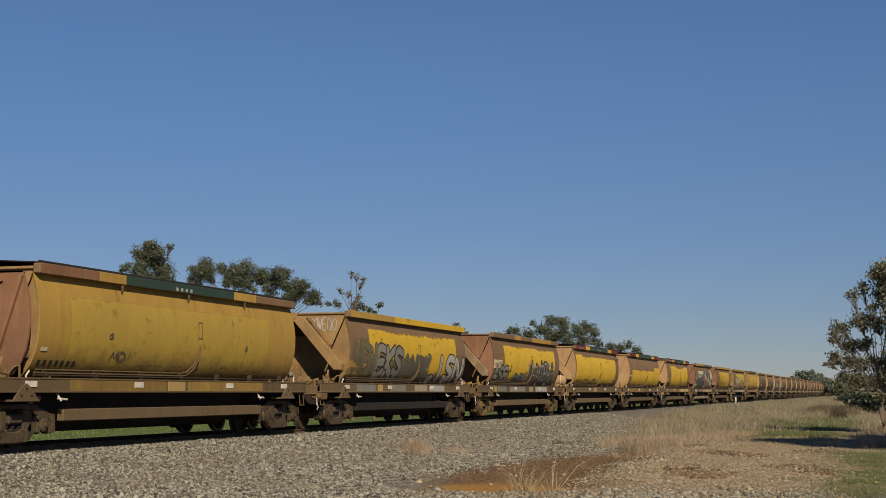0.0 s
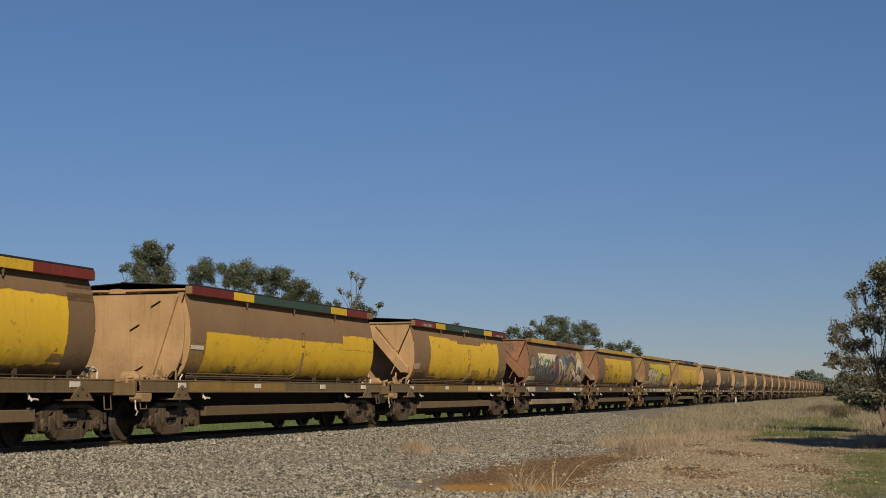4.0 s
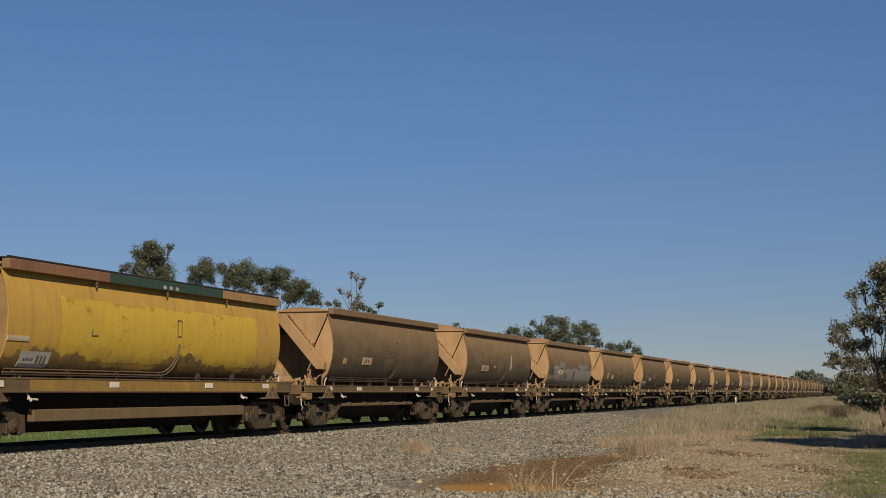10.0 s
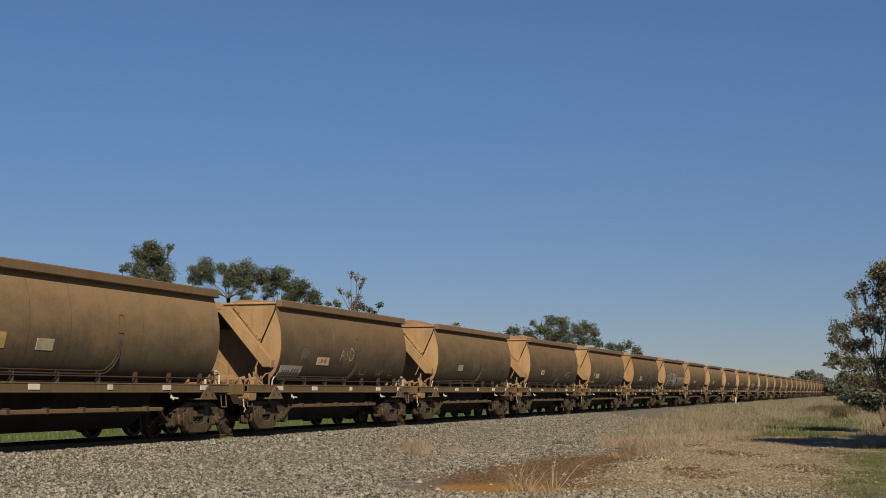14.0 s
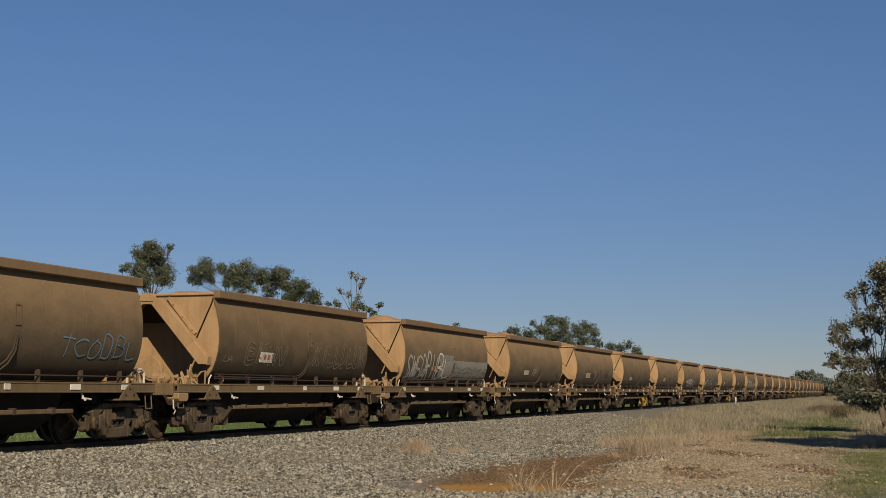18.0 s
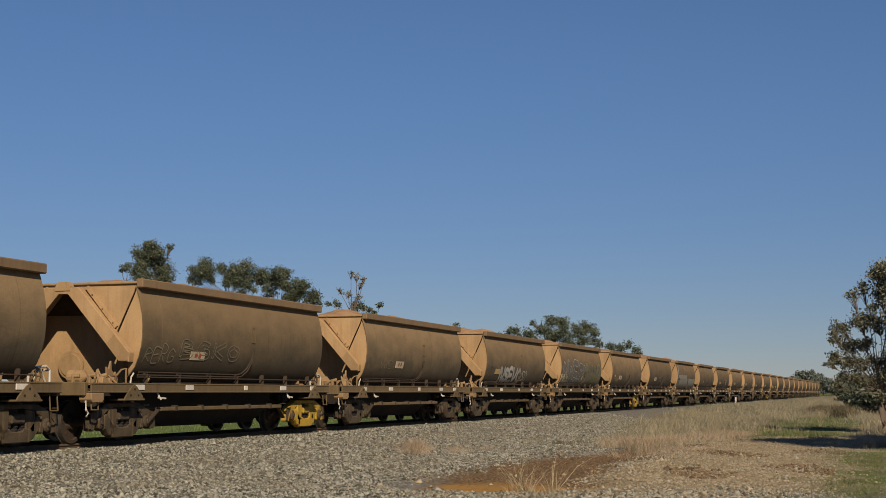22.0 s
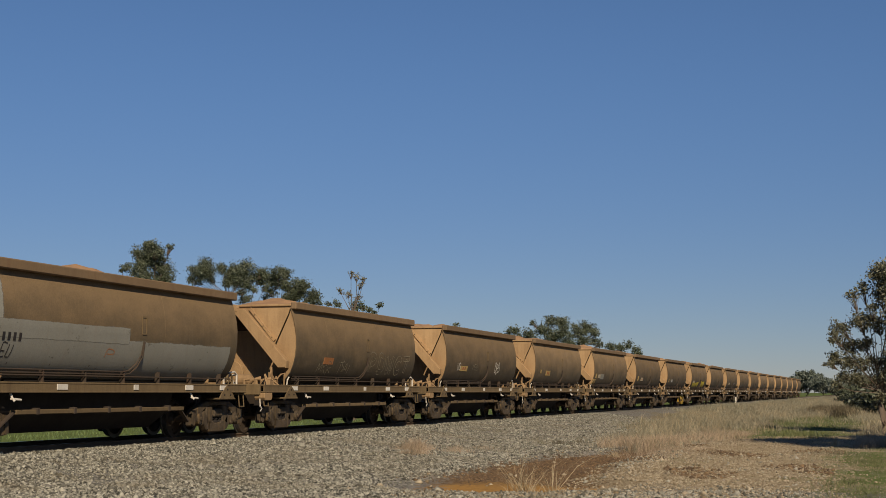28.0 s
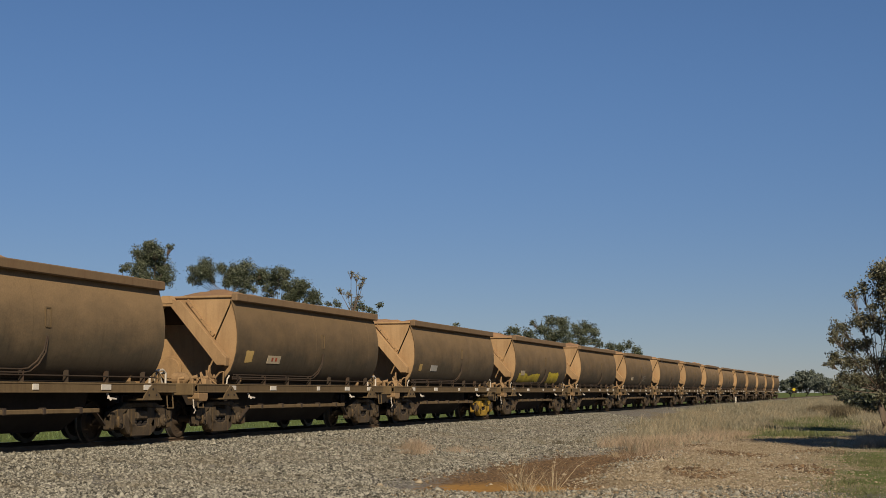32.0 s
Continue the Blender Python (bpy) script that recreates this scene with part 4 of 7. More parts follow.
def sign_plate(i, material, u0, u1, z0, z1, kind=""):
    zs = levels(z0, z1)
    verts = [skin(u, z, 0.013) for z in zs for u in (u0, u1)] + [skin(u, z, 0.0) for z in zs for u in (u0, u1)]
    n = len(zs)
    faces = [(2 * k, 2 * k + 1, 2 * k + 3, 2 * k + 2) for k in range(n - 1)]
    h = 2 * n
    for k in range(n - 1):
        faces += [(2 * k, 2 * k + 2, h + 2 * k + 2, h + 2 * k), (2 * k + 1, h + 2 * k + 1, h + 2 * k + 3, 2 * k + 3)]
    faces += [(0, h, h + 1, 1), (2 * n - 2, 2 * n - 1, h + 2 * n - 1, h + 2 * n - 2)]
    lay("sign_plate", verts, faces, material, i, "small pale plate")
    du, dz = u1 - u0, z1 - z0
    if kind == "n":
        number_bars(i, M_SLATE, u0 + du * 0.10, u0 + du * 0.46, z0 + dz * 0.40, z0 + dz * 0.60, 4)
        number_bars(i, M_SLATE, u0 + du * 0.52, u0 + du * 0.90, z0 + dz * 0.26, z0 + dz * 0.74, 3)
    if kind == "r":
        number_bars(i, M_REDMARK, u0 + du * 0.22, u0 + du * 0.80, z0 + dz * 0.28, z0 + dz * 0.76, 2)


def curve_through(pts, per=5):
    """A smooth line through points in the side's plane."""
    p = [pts[0], *pts, pts[-1]]
    out = []
    for a, b, c, d in zip(p, p[1:], p[2:], p[3:]):
        for k in range(per):
            t = k / per
            out.append(tuple(0.5 * (2 * b[j] + (c[j] - a[j]) * t + (2 * a[j] - 5 * b[j] + 4 * c[j] - d[j]) * t * t + (3 * b[j] - a[j] - 3 * c[j] + d[j]) * t ** 3) for j in (0, 1)))
    return out + [tuple(pts[-1])]


def ribbon(verts, faces, line, width, off):
    """A painted band along a line, in as many strips as the curve of the side needs."""
    q = len(verts)
    n = len(line)
    m = 2 if width < 0.1 else 5
    for k, (u, z) in enumerate(line):
        a, b = line[max(k - 1, 0)], line[min(k + 1, n - 1)]
        d = math.hypot(b[0] - a[0], b[1] - a[1]) or 1
        nu, nz = -(b[1] - a[1]) / d * width / 2, (b[0] - a[0]) / d * width / 2
        for e in range(m):
            f = 1 - 2 * e / (m - 1)
            verts.append(skin(u + f * nu, max(z + f * nz, 1.2), off))
    for k in range(n - 1):
        for e in range(m - 1):
            a = q + m * k + e
            faces.append((a, a + 1, a + m + 1, a + m))


GLYPHS = {
    "A": [[(0, 0), (0.45, 1), (1, 0)], [(0.2, 0.38), (0.8, 0.38)]],
    "B": [[(0.1, 0), (0.1, 1), (0.75, 0.9), (0.7, 0.58), (0.15, 0.52), (0.9, 0.4), (0.8, 0.04), (0.1, 0)]],
    "C": [[(0.95, 0.85), (0.45, 1), (0.05, 0.5), (0.4, 0.0), (0.95, 0.15)]],
    "D": [[(0.1, 0), (0.12, 1), (0.75, 0.85), (0.95, 0.45), (0.65, 0.05), (0.1, 0)]],
    "E": [[(0.95, 0.95), (0.1, 1), (0.1, 0), (0.95, 0.05)], [(0.1, 0.5), (0.8, 0.5)]],
    "G": [[(0.95, 0.85), (0.45, 1), (0.05, 0.5), (0.3, 0.02), (0.9, 0.1), (0.9, 0.45), (0.5, 0.45)]],
    "I": [[(0.5, 1), (0.5, 0)]],
    "K": [[(0.1, 1), (0.1, 0)], [(0.95, 1), (0.2, 0.5), (1, 0)]],
    "L": [[(0.1, 1), (0.1, 0.05), (0.95, 0.05)]],
    "M": [[(0.0, 0), (0.12, 1), (0.5, 0.3), (0.88, 1), (1, 0)]],
    "N": [[(0.05, 0), (0.1, 1), (0.85, 0.05), (0.95, 1)]],
    "O": [[(0.5, 1), (0.05, 0.6), (0.2, 0.05), (0.8, 0.05), (0.95, 0.6), (0.5, 1)]],
    "P": [[(0.1, 0), (0.1, 1), (0.85, 0.88), (0.75, 0.5), (0.15, 0.45)]],
    "R": [[(0.1, 0), (0.1, 1), (0.8, 0.9), (0.75, 0.55), (0.15, 0.5), (0.95, 0)]],
    "S": [[(0.95, 0.85), (0.4, 1), (0.1, 0.72), (0.85, 0.35), (0.6, 0.02), (0.05, 0.12)]],
    "T": [[(0, 0.95), (1, 1)], [(0.5, 1), (0.45, 0)]],
    "U": [[(0.05, 1), (0.1, 0.15), (0.5, 0.0), (0.9, 0.15), (0.95, 1)]],
    "V": [[(0, 1), (0.45, 0), (1, 1)]],
    "W": [[(0, 1), (0.25, 0), (0.5, 0.7), (0.75, 0), (1, 1)]],
}


def strokes_of(g, text, k):
    """The strokes of the k-th letter of a tag, or of some letter where the tag cannot be read."""
    letters = sorted(GLYPHS)
    return GLYPHS[text[k % len(text)]] if text else GLYPHS[letters[int(g.integers(0, len(letters)))]]


def placed(g, stroke, a, step, z0, h, lean, shake):
    """A stroke set into its place in the line, with the unsteadiness of a spray can."""
    pts = [(a + step * (p + lean * (q - 0.5)) + g.normal(0, shake * step), z0 + h * q + g.normal(0, shake * h)) for p, q in stroke]
    return curve_through(pts, 5)


def disc(verts, faces, u, z, r, off, sides=12):
    """A round dab of paint."""
    q = len(verts)
    verts.append(skin(u, max(z, 1.2), off))
    for ring in (0.4, 0.7, 1.0):
        verts += [skin(u + ring * r * math.cos(6.2832 * k / sides), max(z + ring * r * math.sin(6.2832 * k / sides), 1.2), off) for k in range(sides)]
    faces += [(q, q + 1 + k, q + 1 + (k + 1) % sides) for k in range(sides)]
    for b in (q + 1, q + 1 + sides):
        faces += [(b + k, b + sides + k, b + sides + (k + 1) % sides, b + (k + 1) % sides) for k in range(sides)]


def scrawl(i, material, u0, u1, z0, z1, count, seed, text="", bold=1.0):
    """A sprayed tag of quick thin strokes."""
    g = np.random.default_rng(1000 + seed)
    verts, faces = [], []
    step, h = (u1 - u0) / count, z1 - z0
    w = min(max(0.05 * h + 0.018, 0.024), 0.06) * (1.0 if i <= 9 else 0.8) * bold
    slope = g.uniform(0.05, 0.3)
    for k in range(count):
        if count <= 7:
            verts, faces = [], []
        size = g.uniform(0.75, 1.1)
        for n, st in enumerate(strokes_of(g, text, k)):
            line = placed(g, st, u0 + step * (k + 0.10), step * 0.86, z0 + h * g.uniform(-0.04, 0.08), h * size, slope, 0.05)
            ribbon(verts, faces, line, w * g.uniform(0.8, 1.15), (0.021 if i <= 9 else 0.0125) + 0.0004 * k + 0.0001 * n)
        if count <= 7:
            lay("sprayed_letter", verts, faces, material, i)
    if count > 7:
        lay("graffiti", verts, faces, material, i)


def bubble_letters(i, fill, edge, u0, u1, z0, z1, count, seed, text="", rim=0.05, plump=1.0):
    """Fat sprayed letters: a filled stroke on a wider dark one, each leaning on the next."""
    g = np.random.default_rng(2000 + seed)
    z0 = max(z0, 1.29)
    h = z1 - z0
    step = (u1 - u0) / count
    fat = plump * min(0.30 * step, 0.26 * h)
    for k in range(count):
        fv, ff, ev, ef = [], [], [], []
        a, off = u0 + step * k, 0.014 + 0.0030 * k
        tip, lean = g.uniform(-0.06, 0.10), g.uniform(-0.05, 0.22)
        size = g.uniform(0.88, 1.06)
        for st in strokes_of(g, text, k):
            st = [(p, 0.5 + (q - 0.5) * size * 0.84 + tip * (p - 0.5)) for p, q in st]
            line = placed(g, st, a + step * 0.10, step * 0.86, z0, h, lean, 0.025)
            ribbon(ev, ef, line, fat + 2 * rim, off)
            ribbon(fv, ff, line, fat, off + 0.0018)
            for u, z in (line[0], line[len(line) // 2], line[-1]):
                disc(ev, ef, u, z, 0.5 * fat + rim, off - 0.0002)
                disc(fv, ff, u, z, 0.5 * fat, off + 0.0016)
        q = len(ev)
        o = lay("sprayed_letter", ev + fv, ef + [tuple(v + q for v in f) for f in ff], edge, i)
        o.data.materials.append(fill)
        o.data.polygons.foreach_set("material_index", [0] * len(ef) + [1] * len(ff))


def outline_letters(i, material, u0, u1, z0, z1, count, seed, text=""):
    """Hollow letters: one thin line drawn right round each stroke."""
    g = np.random.default_rng(3000 + seed)
    z0 = max(z0, 1.27)
    step, h = (u1 - u0) / count, z1 - z0
    fat = min(0.24 * step, 0.24 * h)
    w = 0.030 if i <= 9 else 0.024
    for k in range(count):
        ev, ef = [], []
        lean, size = g.uniform(-0.05, 0.20), g.uniform(0.86, 1.06)
        for m, st in enumerate(strokes_of(g, text, k)):
            line = placed(g, st, u0 + step * (k + 0.16), step * 0.74, z0 + 0.1 * h, 0.82 * h * size, lean, 0.03)
            left, right = [], []
            for n, (u, z) in enumerate(line):
                a, b = line[max(n - 1, 0)], line[min(n + 1, len(line) - 1)]
                d = math.hypot(b[0] - a[0], b[1] - a[1]) or 1
                nu, nz = -(b[1] - a[1]) / d * fat / 2, (b[0] - a[0]) / d * fat / 2
                left.append((u + nu, z + nz))
                right.append((u - nu, z - nz))
            ribbon(ev, ef, left + right[::-1] + left[:1], w, (0.018 if i <= 9 else 0.0125) + 0.0006 * k + 0.0001 * m)
        lay("sprayed_letter", ev, ef, material, i)


def swash(i, material, pts, wide, off, edge=None):
    """A sprayed stroke that swells in the middle and runs out at both ends."""
    line = curve_through(pts, 6)
    n = len(line)
    for grow, m, o in ((0.035, edge, off), (0.0, material, off + 0.0012)):
        if m is None:
            continue
        verts, faces = [], []
        for k, (u, z) in enumerate(line):
            a, b = line[max(k - 1, 0)], line[min(k + 1, n - 1)]
            d = math.hypot(b[0] - a[0], b[1] - a[1]) or 1
            half = 0.5 * wide * (0.12 + 0.88 * math.sin(math.pi * (k + 0.3) / (n - 0.4)) ** 0.7) + grow
            nu, nz = -(b[1] - a[1]) / d * half, (b[0] - a[0]) / d * half
            verts += [skin(u + f * nu, min(max(z + f * nz, 1.22), 3.0), o) for f in (1, 0.5, 0, -0.5, -1)]
        faces = [(5 * k + e, 5 * k + e + 1, 5 * k + e + 6, 5 * k + e + 5) for k in range(n - 1) for e in range(4)]
        lay("sprayed_shape", verts, faces, m, i)


def end_scrawl(i, material, x0, x1, z0, z1, count, seed, text=""):
    """A tag on the leading end sheet."""
    g = np.random.default_rng(4000 + seed)
    y = -LONG["R"] + 0.024
    step, h = (x1 - x0) / count, z1 - z0
    for c in range(count):
        verts, faces = [], []
        for st in strokes_of(g, text, c):
            line = placed(g, st, x0 + step * (c + 0.1), step * 0.85, z0, h, 0.1, 0.04)
            q = len(verts)
            for k, (x, z) in enumerate(line):
                a, b = line[max(k - 1, 0)], line[min(k + 1, len(line) - 1)]
                d = math.hypot(b[0] - a[0], b[1] - a[1]) or 1
                nx, nz = -(b[1] - a[1]) / d * 0.016, (b[0] - a[0]) / d * 0.016
                verts += [(x + nx, y, z + nz), (x - nx, y, z - nz)]
            faces += [(q + 2 * k, q + 2 * k + 1, q + 2 * k + 3, q + 2 * k + 2) for k in range(len(line) - 1)]
        lay("sprayed_letter", verts, faces, material, i)


end_scrawl(1, M_SILVER, 0.42, 1.34, 2.74, 3.08, 6, 1, "SKWEDO")
end_scrawl(6, M_SLATE, 0.60, 1.20, 2.74, 3.05, 4, 2)


def reflectors(i):
    """White marker plates along the sole bar."""
    R = LONG["R"] if i <= 9 else SHORT["R"]
    g = np.random.default_rng(50 + i)
    spots = (-0.97, -0.48, 0.10, 0.56, 0.93) if i > 9 else (-1.0, -0.34, 0.40, 0.92)
    for k, f in enumerate(spots):
        w = 0.17 if k != 2 or i <= 9 else 0.09
        u = f * R + g.uniform(-0.12, 0.12)
        o = part("reflector", boxed(1.685, 1.706, u - w, u + w, *((1.085, 1.195) if i <= 9 else (1.040, 1.145)), 0.004), M_WHITE, BY_NUMBER[i], "white marker plate")
        o.location.y = 0.36


for i, w in WAGONS:
    reflectors(i)


def recoat(i, names, material):
    """Another coat on some parts of one wagon."""
    for o in BY_NUMBER[i].children_recursive:
        if o.name.split(".")[0] in names:
            o.material_slots[0].link = 'OBJECT'
            o.material_slots[0].material = material


END_PARTS = {"end_sheet", "end_rail", "cap", "bulkhead", "brace_leg", "brace_shoe", "rib", "corner_panel", "gear_box", "lever_bracket", "step_box", "valve", "brake_cylinder", "round_hatch", "brake_rigging"}
M_OCHRE_END = worn("ochre_rusted_steel", (0.34, 0.215, 0.085), (0.215, 0.130, 0.058), (0.16, 0.085, 0.038), rough=0.8, rusty=0.5, scale=1.2, amount=0.9, grime_shade=0.6)
M_TAN_SKIRT = worn("sprayed_skirt_plate", (0.36, 0.30, 0.20), (0.22, 0.16, 0.09), (0.12, 0.10, 0.10), rough=0.8, rusty=0.5, scale=0.9, amount=0.9)
M_LEG = worn("pale_dusty_brace", (0.29, 0.205, 0.115), (0.18, 0.125, 0.07), (0.13, 0.08, 0.045), rough=0.85, rusty=0.5, scale=1.6, amount=0.9, grime_shade=0.5)
M_RUST_BOGIE = worn("rust_stained_casting", (0.200, 0.125, 0.045), (0.075, 0.050, 0.028), (0.27, 0.165, 0.055), rough=0.8, amount=0.9, rusty=0.5, scale=4.0, bump=0.5)
for i in (0, 1, 8, 9):
    recoat(i, END_PARTS, M_OCHRE_END)
for i in (3, 4, 5):
    recoat(i, END_PARTS, M_DUST_END)
for i in (2, 7, 8):
    recoat(i, {"brace_leg", "brace_shoe"}, M_LEG)
recoat(8, {"gear_box", "lever_bracket", "valve", "round_hatch", "step_box"}, M_OLD_YELLOW)
recoat(2, {"gear_box", "lever_bracket", "valve"}, M_OLD_YELLOW)
for i in (1, 8):
    recoat(i, {"lower_rail"}, M_BELLY)
recoat(6, {"lower_rail"}, M_TAN_SKIRT)
for i in (2, 7, 8):
    recoat(i, {"side_frame", "bolster_end", "jaw_rib"}, M_RUST_BOGIE)
recoat(0, {"hopper_side"}, M_OLD_YELLOW)
recoat(9, {"hopper_side"}, M_OLD_YELLOW)


def paint_bogie(i, end):
    """One bogie of wagon i in yellow."""
    for o in BY_NUMBER[i].children:
        if o.name.split(".")[0] == "bogie" and (o.location.y > 0) == (end > 0):
            for c in o.children:
                if c.name.split(".")[0] in ("side_frame", "bolster_end"):
                    c.material_slots[0].link = 'OBJECT'
                    c.material_slots[0].material = M_BOGIE_YELLOW


for i in (22, 26, 34):
    paint_bogie(i, 1)


def closed_end(i):
    """A flat sheet with stiffeners that closes the leading end."""
    R = LONG["R"]
    bm = bmesh.new()
    edge = [(x - 0.05, z) for x, z in zip(PROFILE_X, PROFILE_Z)]
    out = [*edge, (1.6, 3.1), (-1.6, 3.1), *[(-x, z) for x, z in reversed(edge)]]
    a = [bm.verts.new((x, -R - 0.24, z)) for x, z in out]
    b = [bm.verts.new((x, -R - 0.20, z)) for x, z in out]
    bm.faces.new(a)
    bm.faces.new(b[::-1])
    for k in range(len(out)):
        bm.faces.new((a[k], b[k], b[(k + 1) % len(out)], a[(k + 1) % len(out)]))
    bmesh.ops.recalc_face_normals(bm, faces=bm.faces[:])
    o = part("end_cover", bm, M_DUST_END, BY_NUMBER[i], "flat dusty end sheet")
    o.location.y = OFFSET
    for s in (-1, 1):
        r = part("cover_rib", beam(bmesh.new(), (s * 1.55, -R - 0.27, 3.05), (s * 0.95, -R - 0.27, 1.25), 0.07, 0.08), M_DUST_END, BY_NUMBER[i])
        r.location.y = OFFSET
        for z, x in ((2.95, 1.15), (1.55, 0.75), (2.45, 0.65)):
            # near-black bars on the uncut sheet stand for the dark inside open slots
            h = part("cover_slot", beam(bmesh.new(), (s * x, -R - 0.242, z), (s * (x - 0.22), -R - 0.242, z - 0.12), 0.012, 0.09), M_BELLY, BY_NUMBER[i])
            h.location.y = OFFSET


closed_end(0)
closed_end(4)
recoat(0, {"end_cover", "cover_rib"}, M_RUST_END)


def air_tank(i):
    """A long brake reservoir across the leading platform."""
    R = LONG["R"]
    bm = bmesh.new()
    prof = [(-0.55, 0.0), (-0.53, 0.12), (-0.46, 0.21), (-0.36, 0.25), (1.05, 0.25), (1.15, 0.21), (1.22, 0.12), (1.24, 0.0)]
    lathe(bm, prof, sides=20, m=pose(0.1, -R - 0.42, 1.56))
    o = part("air_tank", bm, M_DUST_END, BY_NUMBER[i], "dusty round brake tank", smooth=True)
    o.location.y = OFFSET
    for x in (0.0, 1.0):
        s = part("tank_saddle", boxed(x + 0.06, x + 0.14, -R - 0.62, -R - 0.22, 1.13, 1.36), M_FRAME, BY_NUMBER[i])
        s.location.y = OFFSET
        t = part("tank_strap", lathe(bmesh.new(), [(-0.02, 0.252), (-0.02, 0.262), (0.02, 0.262), (0.02, 0.252)], sides=20, m=pose(x + 0.1, -R - 0.42, 1.56)), M_PIPE, BY_NUMBER[i])
        t.location.y = OFFSET


air_tank(3)
air_tank(9)


def roof_edge(i):
    """The dark edge of a canvas cover along the top."""
    R = LONG["R"]
    bm = bmesh.new()
    rod(bm, [(1.70, -R + 0.02, 3.305), (1.70, R - 0.02, 3.305)], 0.035, 6)
    slab(bm, [(1.66, -R + 0.02, 3.295), (1.66, R - 0.02, 3.295), (0.0, R - 0.02, 3.39), (0.0, -R + 0.02, 3.39)], 0.02)
    slab(bm, [(-1.66, -R + 0.02, 3.295), (-1.66, R - 0.02, 3.295), (0.0, R - 0.02, 3.39), (0.0, -R + 0.02, 3.39)], 0.02)
    o = part("roof_cover", bm, M_BELLY, BY_NUMBER[i], "dark canvas cover")
    o.location.y = OFFSET
    for u in (-2.75, 0.0, 2.75):
        hook = boxed(1.70, 1.735, u - 0.035, u + 0.035, 3.03, 3.12, 0.008)
        rod(hook, [(1.717, u, 3.05), (1.717, u, 2.97)], 0.018, 6)
        o = part("cover_hook", hook, M_FRAME, BY_NUMBER[i])
        o.location.y = OFFSET


for i in (0, 3, 4, 5, 9):
    roof_edge(i)


# paint, signs and graffiti, wagon by wagon
for i in (1, 2, 3, 5, 9):
    paint_patch(i, M_OCHRE_COAT, -5.59, 5.59, 1.24, 1.74, 0.15, 1.6)
rim_band(0, M_RUST_END, -5.58, -3.64)
rim_band(0, M_OLD_YELLOW, -3.64, -2.66)
rim_band(0, M_GREEN, -2.66, 2.13)
rim_band(0, M_OLD_YELLOW, 2.13, 3.30)
paint_patch(0, M_DULL_YELLOW, -4.65, 4.03, 1.43, 2.76, 0.018, 1)
number_bars(0, M_BLACK, -5.49, -4.18, 1.46, 1.57, 7)
scrawl(0, M_SLATE, -3.11, -2.28, 1.6, 1.81, 3, 1)
scrawl(0, M_SLATE, -0.69, -0.42, 1.43, 1.6, 1, 2)
number_bars(0, M_CREAM, -5.58, -5.15, 1.73, 1.8, 1)
number_bars(0, M_SILVER, -0.69, 0.14, 3.06, 3.13, 4)
scrawl(0, M_SLATE, -3.30, -3.11, 2.02, 2.13, 1, 3)
scrawl(0, M_SLATE, 2.68, 2.84, 1.95, 2.06, 1, 3)
sole_band(0, M_OLD_YELLOW, -4.47, -0.86)
sole_band(0, M_OLD_YELLOW, 0.10, 3.87)
sole_band(0, M_TAN, -0.79, -0.05)
rim_band(1, M_OLD_YELLOW, -5.58, -1.82)
rim_band(1, M_YELLOW, -1.82, 5.58)
paint_patch(1, M_YELLOW, -4.15, 4.50, 1.40, 2.86, 0.018, 1)
paint_patch(1, M_OCHRE_COAT, -5.22, -3.84, 1.78, 2.66, 0.08, 0.4)
sign_plate(1, M_OLD_YELLOW, -5.56, -4.22, 1.43, 1.88, 'n')
paint_patch(1, M_OLIVE, -5.03, 1.64, 1.32, 2.02, 0.14, 2)
bubble_letters(1, M_OLIVE, M_SLATE, -5.28, -3.51, 1.46, 2.41, 3, 4, "NEN")
bubble_letters(1, M_GREY, M_BLACK, -3.49, -1.18, 1.43, 2.34, 3, 5, "EKS")
bubble_letters(1, M_SLATE, M_OLIVE, -1.11, 1.59, 1.36, 2.13, 4, 6, "ANSK")
bubble_letters(1, M_SILVER, M_BLACK, 1.20, 5.30, 1.25, 2.22, 4, 7, "LISN")
sole_band(1, M_GREY, -4.90, -3.36)
sole_band(1, M_TAN, -3.15, -2.75)
sole_band(1, M_GREY, -2.10, -0.66)
sole_band(1, M_PALE, 0.24, 1.46)
sole_band(1, M_SILVER, 1.73, 3.36)
sole_band(1, M_GREY, -5.58, -5.58)
rim_band(2, M_RUST_SIDE, -5.58, -2.38)
rim_band(2, M_OLD_YELLOW, -2.38, -1.40)
rim_band(2, M_OLD_YELLOW, 0.66, 4.06)
paint_patch(2, M_YELLOW, -4.09, 4.74, 1.42, 2.86, 0.018, 1)
paint_patch(2, M_OCHRE_COAT, -5.11, -4.02, 1.99, 2.45, 0.05, 0.4)
sign_plate(2, M_CREAM, -5.58, -4.41, 1.92, 2.24, 'n')
bubble_letters(2, M_GREY, M_BLACK, -5.43, -3.45, 1.36, 1.99, 3, 9, "ASE")
bubble_letters(2, M_BLUE, M_BLACK, -2.49, -0.68, 1.36, 1.71, 2, 10, "OP")
paint_patch(2, M_SLATE, -0.13, 4.71, 1.29, 2.13, 0.12, 2)
bubble_letters(2, M_SLATE, M_BLACK, -0.18, 4.66, 1.32, 2.27, 4, 11, "INSI")
scrawl(2, M_SILVER, -0.11, 4.56, 1.36, 2.17, 7, 12)
scrawl(2, M_BLACK, -3.39, -2.88, 1.69, 1.99, 2, 13)
sole_band(2, M_TAN, -5.37, -4.91)
sole_band(2, M_GREY, -4.77, -3.51)
sole_band(2, M_CREAM, 0.23, 0.88)
sole_band(2, M_GREY, -2.92, -0.48)
